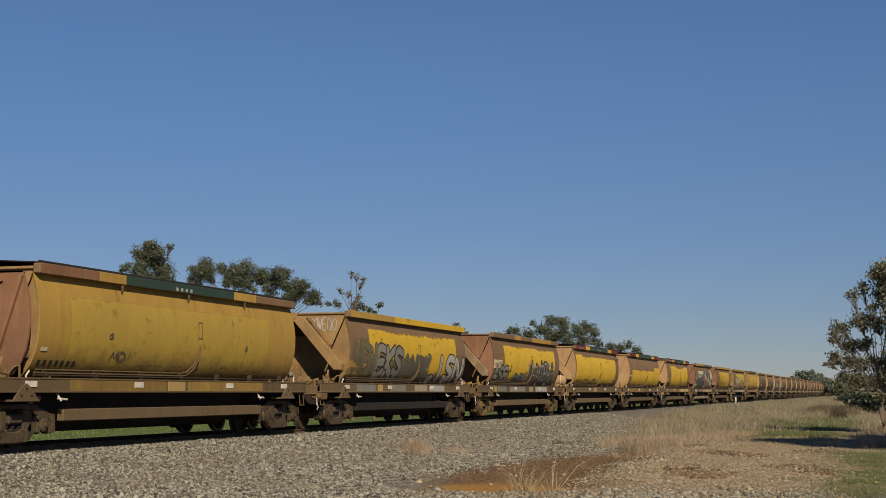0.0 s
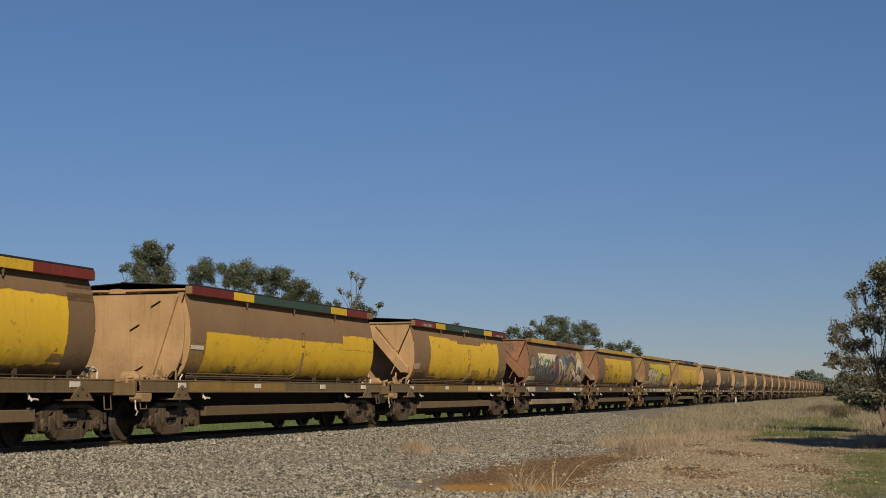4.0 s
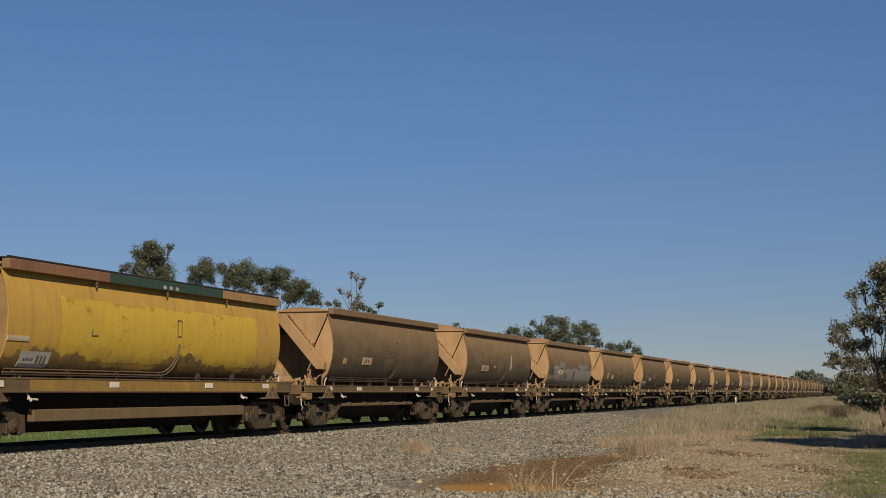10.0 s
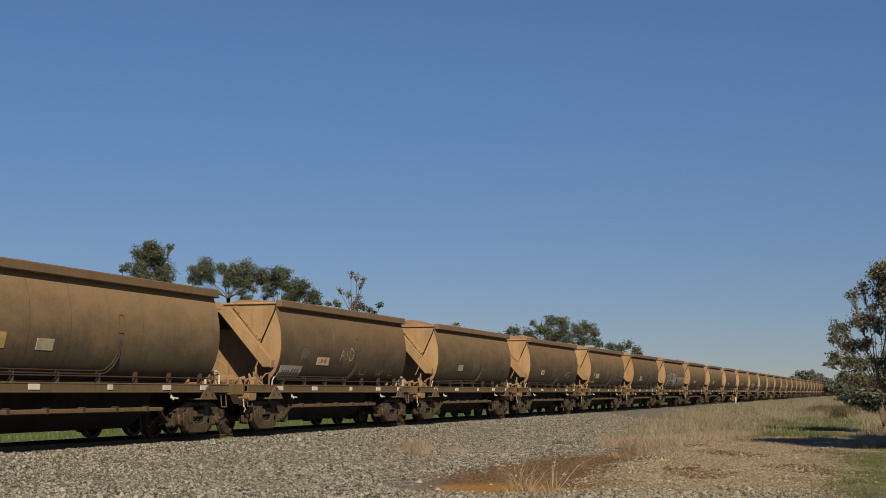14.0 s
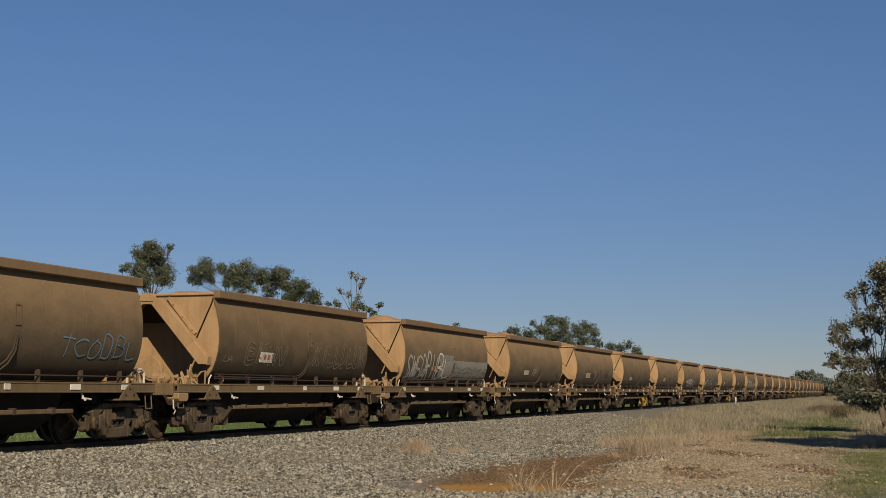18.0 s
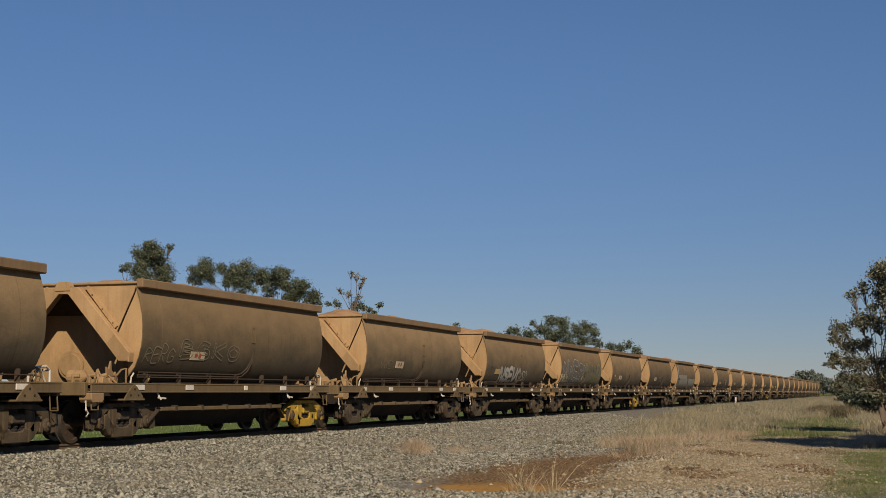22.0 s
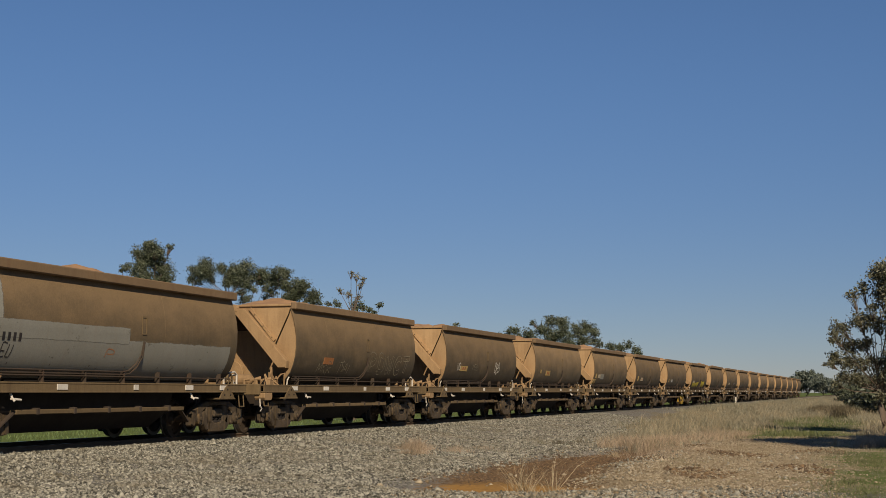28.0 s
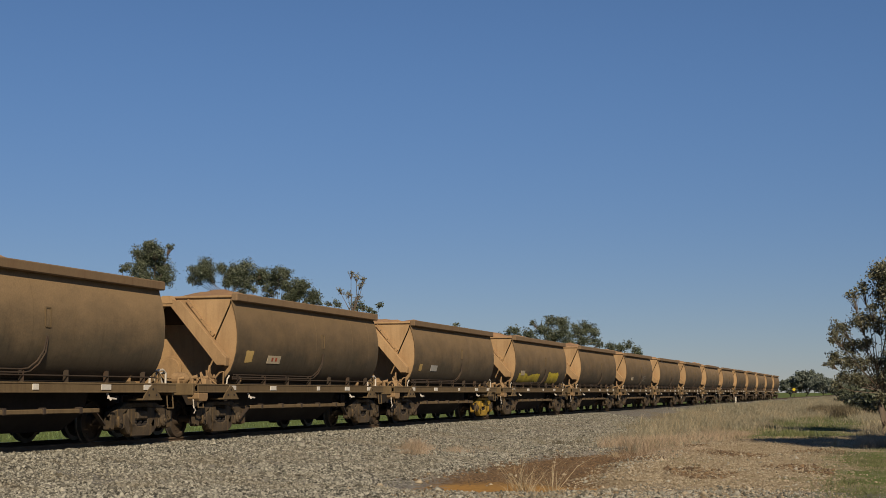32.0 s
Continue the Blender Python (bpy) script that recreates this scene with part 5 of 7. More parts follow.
sole_band(2, M_SILVER, 1.36, 3.41)
rim_band(3, M_MAROON, -5.52, -3.30)
rim_band(3, M_YELLOW, -3.30, -2.21)
rim_band(3, M_GREEN, -2.21, 2.53)
rim_band(3, M_YELLOW, 2.53, 3.57)
rim_band(3, M_MAROON, 3.57, 5.58)
number_bars(3, M_SILVER, -4.89, -3.87, 3.06, 3.13, 7)
number_bars(3, M_SILVER, -0.27, 0.62, 3.06, 3.13, 4)
paint_patch(3, M_YELLOW, -5.59, 5.59, 1.25, 2.89, 0.000, 1)
paint_patch(3, M_RUST_COAT, -3.96, 5.59, 2.73, 3.01, 0.02, 2)
paint_patch(3, M_RUST_COAT, 4.66, 5.59, 1.25, 3.01, 0.04, 2)
number_bars(3, M_BLACK, -5.26, -3.63, 1.51, 1.62, 6)
sign_plate(3, M_WHITE, -5.21, -4.96, 1.8, 1.87, '')
sole_band(3, M_TAN, -1.09, -0.24)
rim_band(4, M_MAROON, -5.58, -3.53)
rim_band(4, M_YELLOW, -3.53, -2.45)
rim_band(4, M_GREEN, -2.45, 2.37)
rim_band(4, M_YELLOW, 2.37, 3.53)
rim_band(4, M_MAROON, 3.53, 5.11)
paint_patch(4, M_YELLOW, -4.94, 5.59, 1.34, 2.34, 0.018, 1)
paint_patch(4, M_OCHRE_COAT, -5.59, -4.60, 1.25, 2.13, 0.05, 0.4)
paint_patch(4, M_YELLOW, 3.14, 5.58, 2.13, 2.57, 0.010, 2)
sign_plate(4, M_WHITE, -5.58, -5.00, 1.92, 2.01, '')
scrawl(4, M_SLATE, -3.98, -3.19, 1.43, 1.57, 3, 20)
scrawl(4, M_BLACK, -0.55, -0.13, 1.43, 1.6, 1, 21)
sole_band(4, M_OLD_YELLOW, -5.51, -0.47)
rim_band(5, M_MAROON, -5.58, -3.37)
rim_band(5, M_YELLOW, -3.37, -2.35)
rim_band(5, M_GREEN, -2.35, 2.46)
rim_band(5, M_YELLOW, 2.46, 3.54)
rim_band(5, M_MAROON, 3.54, 5.58)
number_bars(5, M_SILVER, -4.86, -3.79, 3.06, 3.15, 8)
number_bars(5, M_SILVER, -0.35, 0.49, 3.06, 3.13, 4)
number_bars(5, M_SILVER, 4.06, 5.17, 3.05, 3.12, 6)
paint_patch(5, M_YELLOW, -4.07, 4.46, 1.25, 2.86, 0.018, 1)
paint_patch(5, M_RUST_COAT, -0.97, 2.07, 2.66, 2.87, 0.01, 2)
paint_patch(5, M_OCHRE_COAT, -5.59, -3.81, 1.25, 1.88, 0.1, 0.4)
paint_patch(5, M_OCHRE_COAT, 4.59, 5.58, 1.25, 2.22, 0.1, 0.4)
number_bars(5, M_BLACK, -5.34, -4.33, 1.48, 1.64, 6)
sign_plate(5, M_PALE, -5.56, -5.03, 1.74, 1.92, '')
scrawl(5, M_SLATE, 0.94, 2.00, 1.54, 1.75, 4, 22, "EKEM")
scrawl(5, M_SLATE, 3.05, 3.97, 1.54, 1.84, 3, 23, "BLO")
scrawl(5, M_SLATE, 4.56, 5.40, 1.60, 1.84, 3, 44)
sole_band(5, M_OLD_YELLOW, -4.45, 0.43)
sole_band(5, M_TAN, 0.57, 5.58)
rim_band(6, M_OLD_YELLOW, -5.19, -0.47)
paint_patch(6, M_CREAM, -4.05, -0.23, 2.04, 2.73, 0.010, 1)
paint_patch(6, M_SLATE, -5.00, -0.29, 1.25, 2.20, 0.06, 2)
paint_patch(6, M_TAN, -0.50, 5.59, 1.25, 2.48, 0.14, 1)
paint_patch(6, M_PURPLE, -0.63, 1.27, 1.34, 2.31, 0.14, 2)
paint_patch(6, M_GREY, 3.51, 5.59, 1.51, 2.59, 0.14, 2)
swash(6, M_TEAL, [(-4.16, 2.05), (-4.15, 2.35), (-3.78, 2.38), (-3.7, 1.99)], 0.09, 0.0197)
swash(6, M_TEAL, [(-3.72, 2.06), (-3.64, 2.49), (-3.31, 2.4), (-3.2, 2.0)], 0.12, 0.0204)
swash(6, M_TEAL, [(-3.06, 2.26), (-2.96, 2.31), (-2.8, 2.4), (-2.71, 2.01)], 0.1, 0.0210)
swash(6, M_TEAL, [(-2.68, 2.27), (-2.68, 2.39), (-2.39, 2.4), (-2.28, 2.19)], 0.11, 0.0217)
swash(6, M_TEAL, [(-2.18, 2.18), (-2.18, 2.41), (-1.83, 2.29), (-1.87, 2.16)], 0.11, 0.0223)
swash(6, M_TEAL, [(-1.68, 2.19), (-1.47, 2.42), (-1.36, 2.36), (-1.22, 2.1)], 0.1, 0.0230)
swash(6, M_TEAL, [(-1.14, 2.26), (-0.91, 2.41), (-0.84, 2.38), (-0.6, 2.2)], 0.1, 0.0237)
swash(6, M_SLATE, [(-4.3, 1.56), (-4.41, 2.04), (-4.03, 2.19), (-3.72, 1.69)], 0.2, 0.0173)
swash(6, M_BLUE, [(-4.06, 1.73), (-4.37, 2.04), (-4.04, 2.08), (-3.94, 1.64)], 0.05, 0.0287)
swash(6, M_SLATE, [(-3.72, 1.69), (-3.81, 1.89), (-3.65, 2.03), (-3.15, 1.56)], 0.24, 0.0182)
swash(6, M_BLUE, [(-3.51, 1.65), (-3.88, 1.84), (-3.59, 1.94), (-3.31, 1.64)], 0.06, 0.0296)
swash(6, M_SLATE, [(-3.05, 1.72), (-3.15, 2.05), (-2.79, 2.11), (-2.39, 1.6)], 0.17, 0.0190)
swash(6, M_BLUE, [(-3.0, 1.67), (-3.17, 2.06), (-2.73, 2.05), (-2.74, 1.68)], 0.06, 0.0305)
swash(6, M_SLATE, [(-2.48, 1.7), (-2.57, 1.95), (-2.16, 2.18), (-1.79, 1.6)], 0.2, 0.0199)
swash(6, M_BLUE, [(-2.15, 1.76), (-2.42, 1.89), (-2.14, 2.16), (-1.84, 1.86)], 0.09, 0.0314)
swash(6, M_SLATE, [(-1.59, 1.65), (-1.65, 2.09), (-1.42, 2.23), (-1.14, 1.74)], 0.22, 0.0208)
swash(6, M_BLUE, [(-1.58, 1.83), (-1.85, 1.9), (-1.45, 2.01), (-1.27, 1.81)], 0.09, 0.0322)
swash(6, M_ORANGE, [(-1.28, 1.84), (-1.3, 2.24), (-1.0, 2.11), (-1.11, 1.85)], 0.3, 0.0296)
swash(6, M_GREY, [(-5.47, 1.97), (-5.3, 2.26), (-4.86, 2.32), (-4.59, 2.02)], 0.4, 0.0142, M_BLACK)
swash(6, M_PALE, [(-5.68, 1.96), (-5.42, 2.11), (-5.16, 2.04), (-4.88, 2.14)], 0.07, 0.0307)
swash(6, M_PALE, [(-5.7, 2.06), (-5.47, 1.97), (-5.28, 2.12), (-4.96, 1.99)], 0.06, 0.0318)
swash(6, M_PURPLE, [(-1.06, 1.57), (-0.7, 2.27), (-0.08, 2.55)], 0.55, 0.0120)
swash(6, M_PURPLE, [(-0.75, 1.38), (-0.55, 1.88), (-0.36, 2.24)], 0.45, 0.0127)
swash(6, M_BLUE, [(0.46, 2.59), (1.3, 2.26), (2.34, 2.53), (3.79, 2.55)], 0.62, 0.0133)
swash(6, M_SLATE, [(1.02, 2.54), (1.9, 2.37), (2.76, 2.5), (3.54, 2.31)], 0.45, 0.0142)
swash(6, M_PURPLE, [(0.72, 2.42), (1.36, 1.95), (1.81, 2.26)], 0.16, 0.0164)
swash(6, M_PURPLE, [(2.76, 2.16), (3.23, 2.01), (3.6, 2.48)], 0.18, 0.0171)
swash(6, M_PURPLE, [(4.76, 2.6), (5.07, 2.07), (5.6, 1.72)], 0.2, 0.0177)
swash(6, M_TAN, [(-0.18, 2.5), (0.11, 2.05), (0.24, 1.55)], 0.34, 0.0186)
swash(6, M_TAN, [(1.62, 1.47), (2.23, 2.14), (2.86, 2.28)], 0.4, 0.0193)
swash(6, M_TAN, [(3.56, 2.6), (4.34, 2.79), (4.98, 2.43), (5.4, 1.72)], 0.34, 0.0199)
swash(6, M_CREAM, [(-0.0, 2.5), (0.37, 2.37), (0.58, 1.92), (0.21, 1.53)], 0.22, 0.0212, M_PURPLE)
swash(6, M_PALE, [(0.68, 1.84), (0.92, 2.24), (1.2, 1.83), (1.01, 1.51)], 0.2, 0.0226, M_PURPLE)
swash(6, M_CREAM, [(2.59, 1.49), (2.58, 1.99), (3.16, 1.89), (3.59, 1.71)], 0.26, 0.0239, M_PURPLE)
swash(6, M_CREAM, [(3.72, 1.91), (3.77, 2.29), (4.24, 2.43), (4.64, 2.24), (4.6, 1.94)], 0.42, 0.0252, M_SLATE)
swash(6, M_SLATE, [(4.27, 2.05), (4.6, 1.97), (4.7, 1.81)], 0.22, 0.0274)
swash(6, M_CREAM, [(3.4, 1.5), (4.05, 1.72), (4.7, 1.64), (5.47, 1.48)], 0.26, 0.0265, M_SLATE)
swash(6, M_PURPLE, [(0.86, 1.46), (1.34, 1.76), (1.83, 1.77)], 0.14, 0.0287)
swash(6, M_PURPLE, [(2.92, 1.69), (3.18, 1.64), (3.41, 1.56)], 0.16, 0.0294)
swash(6, M_PURPLE, [(2.04, 1.59), (2.4, 1.87), (2.78, 2.06)], 0.1, 0.0300)
swash(6, M_PINK, [(2.73, 2.64), (2.85, 2.81), (3.09, 2.71), (3.23, 2.52)], 0.22, 0.0309, M_BLACK)
swash(6, M_PURPLE, [(0.22, 1.65), (0.31, 1.83), (0.47, 1.89)], 0.12, 0.0316)
swash(6, M_PALE, [(1.43, 1.36), (2.35, 1.46), (3.28, 1.39), (4.1, 1.49), (5.66, 1.42)], 0.12, 0.0204)
sign_plate(6, M_CREAM, -5.49, -4.31, 1.29, 1.67, 'n')
sole_band(6, M_PALE, -5.58, -4.36)
sole_band(6, M_SLATE, -4.31, -1.41)
sole_band(6, M_ORANGE, -1.27, -0.61)
sole_band(6, M_TAN, -0.54, 1.36)
sole_band(6, M_CREAM, 1.36, 5.58)
rim_band(7, M_OLD_YELLOW, -5.43, 5.58)
paint_patch(7, M_YELLOW, -3.92, 4.25, 1.48, 2.86, 0.010, 1)
paint_patch(7, M_OCHRE_COAT, -5.03, 5.58, 1.25, 1.64, 0.14, 0.4)
scrawl(7, M_BLACK, -3.95, -1.75, 1.98, 2.43, 3, 35, "BOD")
scrawl(7, M_BLACK, -3.80, -1.90, 1.58, 1.94, 4, 48, "ROAN")
scrawl(7, M_BLACK, -1.32, -0.15, 1.70, 2.02, 4, 36, "BENS")
number_bars(7, M_BLACK, -4.79, -4.09, 1.53, 1.71, 3)
scrawl(7, M_BLUE, 1.80, 3.00, 1.76, 2.16, 2, 37, "AO")
scrawl(7, M_BLUE, 3.05, 3.75, 1.78, 1.98, 3, 49)
scrawl(7, M_BLACK, 0.12, 0.29, 2.13, 2.31, 1, 38)
rim_band(8, M_OLD_YELLOW, -5.37, 5.58)
paint_patch(8, M_OCHRE_COAT, -5.59, -3.41, 1.25, 2.22, 0.14, 0.4)
paint_patch(8, M_OCHRE_COAT, 4.15, 5.59, 1.25, 2.31, 0.14, 0.4)
paint_patch(8, M_LIME, -3.85, 4.68, 1.25, 2.86, 0.018, 2)
bubble_letters(8, M_PALE, M_BLACK, -4.72, -0.78, 1.29, 2.34, 3, 39, 'TOK', 0.06, 1.45)
bubble_letters(8, M_BLUE, M_BLACK, 0.18, 1.92, 1.25, 2.2, 1, 40, 'G', 0.06, 1.1)
bubble_letters(8, M_TAN, M_BLACK, 1.77, 4.82, 1.25, 2.09, 3, 41, 'RAU', 0.05, 1.4)
bubble_letters(8, M_TAN, M_TAN, -0.67, 0.23, 1.34, 1.78, 2, 42)
sign_plate(8, M_SILVER, -5.35, -4.09, 1.32, 1.69, 'n')
sole_band(8, M_CREAM, -5.39, -2.75)
sole_band(8, M_SLATE, -4.79, -3.94)
sole_band(8, M_GREY, -2.43, -0.94)
sole_band(8, M_CREAM, -0.94, 5.58)
sole_band(8, M_BLUE, 0.79, 2.27)
rim_band(9, M_RUST_END, -5.58, -2.34)
rim_band(9, M_GREEN, -2.34, 2.49)
rim_band(9, M_OCHRE_END, 2.49, 5.58)
number_bars(9, M_SILVER, -0.31, 0.47, 3.06, 3.13, 3)
paint_patch(9, M_WORN_YELLOW, -4.04, 4.29, 1.53, 2.76, 0.018, 1)
sign_plate(9, M_SILVER, -5.08, -4.17, 1.43, 1.71, 'n')
sign_plate(9, M_PALE, -5.58, -4.95, 1.88, 1.97, '')
scrawl(9, M_OLIVE, -3.02, -2.71, 2.06, 2.2, 1, 43)
scrawl(9, M_OLIVE, 0.45, 1.42, 1.67, 1.81, 3, 45)
sole_band(9, M_OLD_YELLOW, -4.79, 5.58)
sign_plate(10, M_PALE, -2.41, -1.67, 1.78, 1.99, 'r')
sign_plate(10, M_TAN, -3.87, -3.64, 1.78, 1.94, '')
scrawl(10, M_SLATE, -2.14, -1.92, 2.13, 2.31, 1, 50)
scrawl(10, M_SLATE, -0.71, 0.35, 2.04, 2.27, 3, 51)
scrawl(10, M_SLATE, 2.22, 2.58, 1.99, 2.17, 1, 52)
scrawl(10, M_BLACK, 0.02, 0.25, 1.51, 1.69, 1, 53)
sign_plate(11, M_PALE, -2.74, -1.85, 1.78, 1.99, 'r')
paint_patch(11, M_FADED, 1.09, 1.67, 1.74, 2.20, 0.16, 1)
paint_patch(11, M_SILVER, 1.25, 1.50, 1.78, 2.45, 0.12, 2)
paint_patch(11, M_PALE, -1.18, -0.90, 1.92, 1.99, 0.02, 1)
paint_patch(12, M_GREY, -3.84, 4.68, 1.25, 2.13, 0.06, 1)
paint_patch(12, M_GREY, -2.70, -1.48, 2.05, 2.40, 0.02, 2)
paint_patch(12, M_GREY, -3.90, -2.60, 2.00, 2.24, 0.04, 2)
paint_patch(12, M_GREY, 1.50, 3.66, 2.08, 2.40, 0.03, 2)
paint_patch(12, M_GREY, -4.68, -3.33, 1.25, 1.85, 0.06, 1)
sign_plate(12, M_CREAM, -2.78, -1.88, 1.82, 2.0, 'r')
scrawl(12, M_BLACK, -4.31, -3.62, 1.64, 2.04, 2, 54, "AD")
scrawl(12, M_BLACK, -4.40, -3.31, 1.46, 1.6, 5, 55)
scrawl(12, M_BLACK, -2.04, -0.88, 1.6, 1.88, 4, 56, "EDMA")
sign_plate(13, M_TAN, -3.63, -3.25, 1.74, 2.02, '')
sign_plate(13, M_PALE, -2.32, -1.80, 1.74, 1.95, '')
sign_plate(14, M_SILVER, -4.53, -3.21, 1.36, 1.67, 'n')
sign_plate(14, M_PALE, -2.33, -1.52, 1.71, 1.92, 'r')
scrawl(14, M_SILVER, -0.78, 0.23, 1.87, 2.17, 3, 57)
outline_letters(14, M_FADED, 0.84, 1.54, 1.46, 1.67, 1, 58)
outline_letters(14, M_FADED, 2.23, 2.88, 1.46, 1.67, 1, 59)
outline_letters(14, M_FADED, 3.36, 3.94, 1.46, 1.67, 1, 60)
paint_patch(14, M_SLATE, -3.51, -2.76, 1.78, 2.24, 0.1, 1)
sign_plate(15, M_PALE, -2.32, -1.80, 1.74, 1.95, '')
scrawl(15, M_FADED, 0.66, 1.34, 1.78, 1.88, 2, 61)
sign_plate(16, M_PALE, -2.66, -2.12, 1.74, 1.95, 'r')
scrawl(16, M_SILVER, 2.07, 2.99, 1.64, 1.95, 2, 62)
outline_letters(16, M_FADED, 0.02, 1.02, 1.6, 1.95, 2, 63)
sign_plate(17, M_PALE, -3.32, -2.52, 1.71, 1.95, '')
paint_patch(17, M_TAN, -4.68, -3.30, 1.43, 1.6, 0.03, 1)
paint_patch(17, M_TAN, -4.02, -3.63, 1.74, 1.99, 0.05, 1)
scrawl(17, M_BLUE, 1.83, 4.53, 1.64, 2.09, 6, 64)
sign_plate(18, M_WHITE, -2.46, -1.76, 1.71, 1.95, 'r')
outline_letters(18, M_FADED, -3.31, -0.90, 1.64, 2.13, 4, 65)
outline_letters(18, M_FADED, 0.30, 4.55, 1.64, 2.33, 9, 66, "SKILLDLUK")
scrawl(18, M_FADED, -4.37, -3.90, 1.69, 1.83, 2, 67)
paint_patch(19, M_GREY, -1.15, 4.68, 1.39, 2.13, 0.01, 1)
paint_patch(19, M_GREY, -1.24, 0.37, 2.04, 2.27, 0.01, 2)
scrawl(19, M_SILVER, -4.50, -1.15, 1.42, 2.16, 7, 68, "SWEDRIE", 1.7)
scrawl(19, M_SILVER, -4.40, -2.60, 1.42, 1.80, 4, 69, "", 1.3)
scrawl(19, M_WHITE, -1.50, 0.15, 1.47, 2.18, 2, 70, "BL", 1.6)
sign_plate(19, M_ORANGE, -1.97, -1.48, 1.69, 1.85, 'r')
scrawl(19, M_BLACK, 0.33, 4.62, 1.54, 1.84, 13, 71, "RESERPRSSOTOB", 0.8)
sign_plate(20, M_PALE, -2.26, -1.54, 1.71, 1.9, '')
scrawl(20, M_SILVER, -0.92, -0.26, 1.67, 1.99, 2, 72, "AP", 1.2)
outline_letters(20, M_FADED, 1.91, 4.67, 1.46, 2.06, 4, 73)
sign_plate(21, M_PALE, -2.41, -1.53, 1.71, 1.95, 'r')
scrawl(21, M_BLACK, -1.23, -0.54, 1.67, 1.99, 2, 74)
scrawl(21, M_BLACK, 0.86, 1.79, 1.78, 2.09, 3, 75)
scrawl(21, M_BLACK, 2.29, 3.21, 1.74, 2.06, 3, 76)
scrawl(22, M_FADED, -4.53, -3.27, 1.6, 1.95, 4, 77)
outline_letters(22, M_FADED, -3.15, -0.19, 1.71, 2.09, 4, 78)
sign_plate(22, M_PALE, -2.57, -1.91, 1.69, 1.87, 'r')
sign_plate(23, M_PALE, -2.12, -1.42, 1.73, 1.94, 'r')
scrawl(23, M_FADED, -3.53, -2.14, 1.69, 1.95, 4, 79)
sign_plate(24, M_TAN, -3.44, -2.66, 1.69, 1.89, '')
bubble_letters(24, M_SILVER, M_SLATE, -2.72, 0.50, 1.36, 1.98, 5, 80, "NSEVO", 0.03)
scrawl(24, M_SILVER, 0.30, 1.54, 1.46, 1.89, 3, 81, "DSO", 1.5)
scrawl(24, M_SLATE, -4.37, -3.45, 1.62, 2.02, 4, 99)
paint_patch(25, M_SLATE, -4.16, 4.68, 1.25, 2.13, 0.12, 1)
bubble_letters(25, M_SLATE, M_SILVER, -4.45, -0.10, 1.33, 2.42, 4, 83, "NWES", 0.028)
bubble_letters(25, M_SLATE, M_LIMELINE, 0.06, 4.40, 1.29, 2.34, 5, 84, "KUIND", 0.028)
scrawl(25, M_SILVER, 3.98, 4.67, 1.69, 2.04, 2, 87)
sign_plate(25, M_CREAM, -4.60, -3.33, 1.42, 1.84, 'n')
sign_plate(25, M_CREAM, 0.02, 0.70, 1.60, 1.80, 'r')
sign_plate(26, M_PALE, -2.68, -1.91, 1.71, 1.92, 'r')
paint_patch(26, M_TAN, -4.10, -3.80, 1.78, 1.99, 0.03, 1)
scrawl(26, M_TAN, -3.74, -2.84, 1.6, 1.81, 3, 88)
sign_plate(27, M_PALE, -2.71, -1.95, 1.74, 1.95, 'r')
outline_letters(27, M_FADED, -1.02, 0.38, 1.6, 1.95, 2, 89)
paint_patch(28, M_GREY, -4.68, 4.39, 1.25, 2.06, 0.0, 1)
paint_patch(28, M_GREY, -4.68, -0.05, 1.92, 2.27, 0.0, 2)
paint_patch(28, M_GREY, -4.68, -4.23, 2.13, 2.96, 0.04, 1)
number_bars(28, M_BLACK, -4.62, -3.67, 1.88, 2.02, 6)
scrawl(28, M_BLACK, -4.62, -3.88, 1.6, 1.85, 4, 90)
scrawl(28, M_ORANGE, -0.96, -0.54, 1.67, 1.85, 1, 91)
sign_plate(29, M_ORANGE, -2.77, -2.12, 1.74, 1.92, '')
scrawl(29, M_FADED, -3.13, -2.13, 1.5, 1.78, 3, 92)
scrawl(29, M_FADED, -1.68, -0.78, 1.53, 1.81, 4, 93)
outline_letters(29, M_FADED, 0.54, 4.21, 1.53, 2.13, 5, 94)
sign_plate(30, M_TAN, -3.01, -2.15, 1.74, 1.92, 'r')
scrawl(30, M_WHITE, -3.43, -3.02, 1.78, 2.06, 2, 95)
scrawl(30, M_WHITE, 1.49, 2.19, 1.71, 2.06, 3, 96)
scrawl(30, M_FADED, -1.64, -0.80, 1.81, 1.99, 3, 97)
sign_plate(31, M_TAN, -2.71, -1.95, 1.73, 1.94, 'r')
paint_patch(31, M_TAN, -3.85, -3.55, 1.78, 1.99, 0.02, 1)
sign_plate(32, M_PALE, -3.61, -2.99, 1.74, 1.92, '')
sign_plate(32, M_GREY, -3.04, -2.15, 1.67, 1.95, '')
sign_plate(32, M_TAN, -4.67, -4.07, 1.43, 1.67, 'n')
paint_patch(32, M_TAN, -4.42, -4.02, 1.71, 1.99, 0.02, 1)
sign_plate(33, M_PALE, -2.93, -2.19, 1.69, 1.88, 'r')
paint_patch(33, M_TAN, -4.19, -3.74, 1.67, 1.99, 0.02, 1)
sign_plate(34, M_SILVER, -2.93, -2.27, 1.69, 1.88, '')
paint_patch(34, M_TAN, -4.18, -3.80, 1.67, 1.95, 0.03, 1)
paint_patch(35, M_LIME, -4.02, -0.35, 1.32, 1.81, 0.04, 1)
sign_plate(35, M_PALE, -3.72, -3.08, 1.69, 1.88, '')
paint_patch(35, M_LIME, 1.16, 3.29, 1.32, 1.88, 0.03, 1)
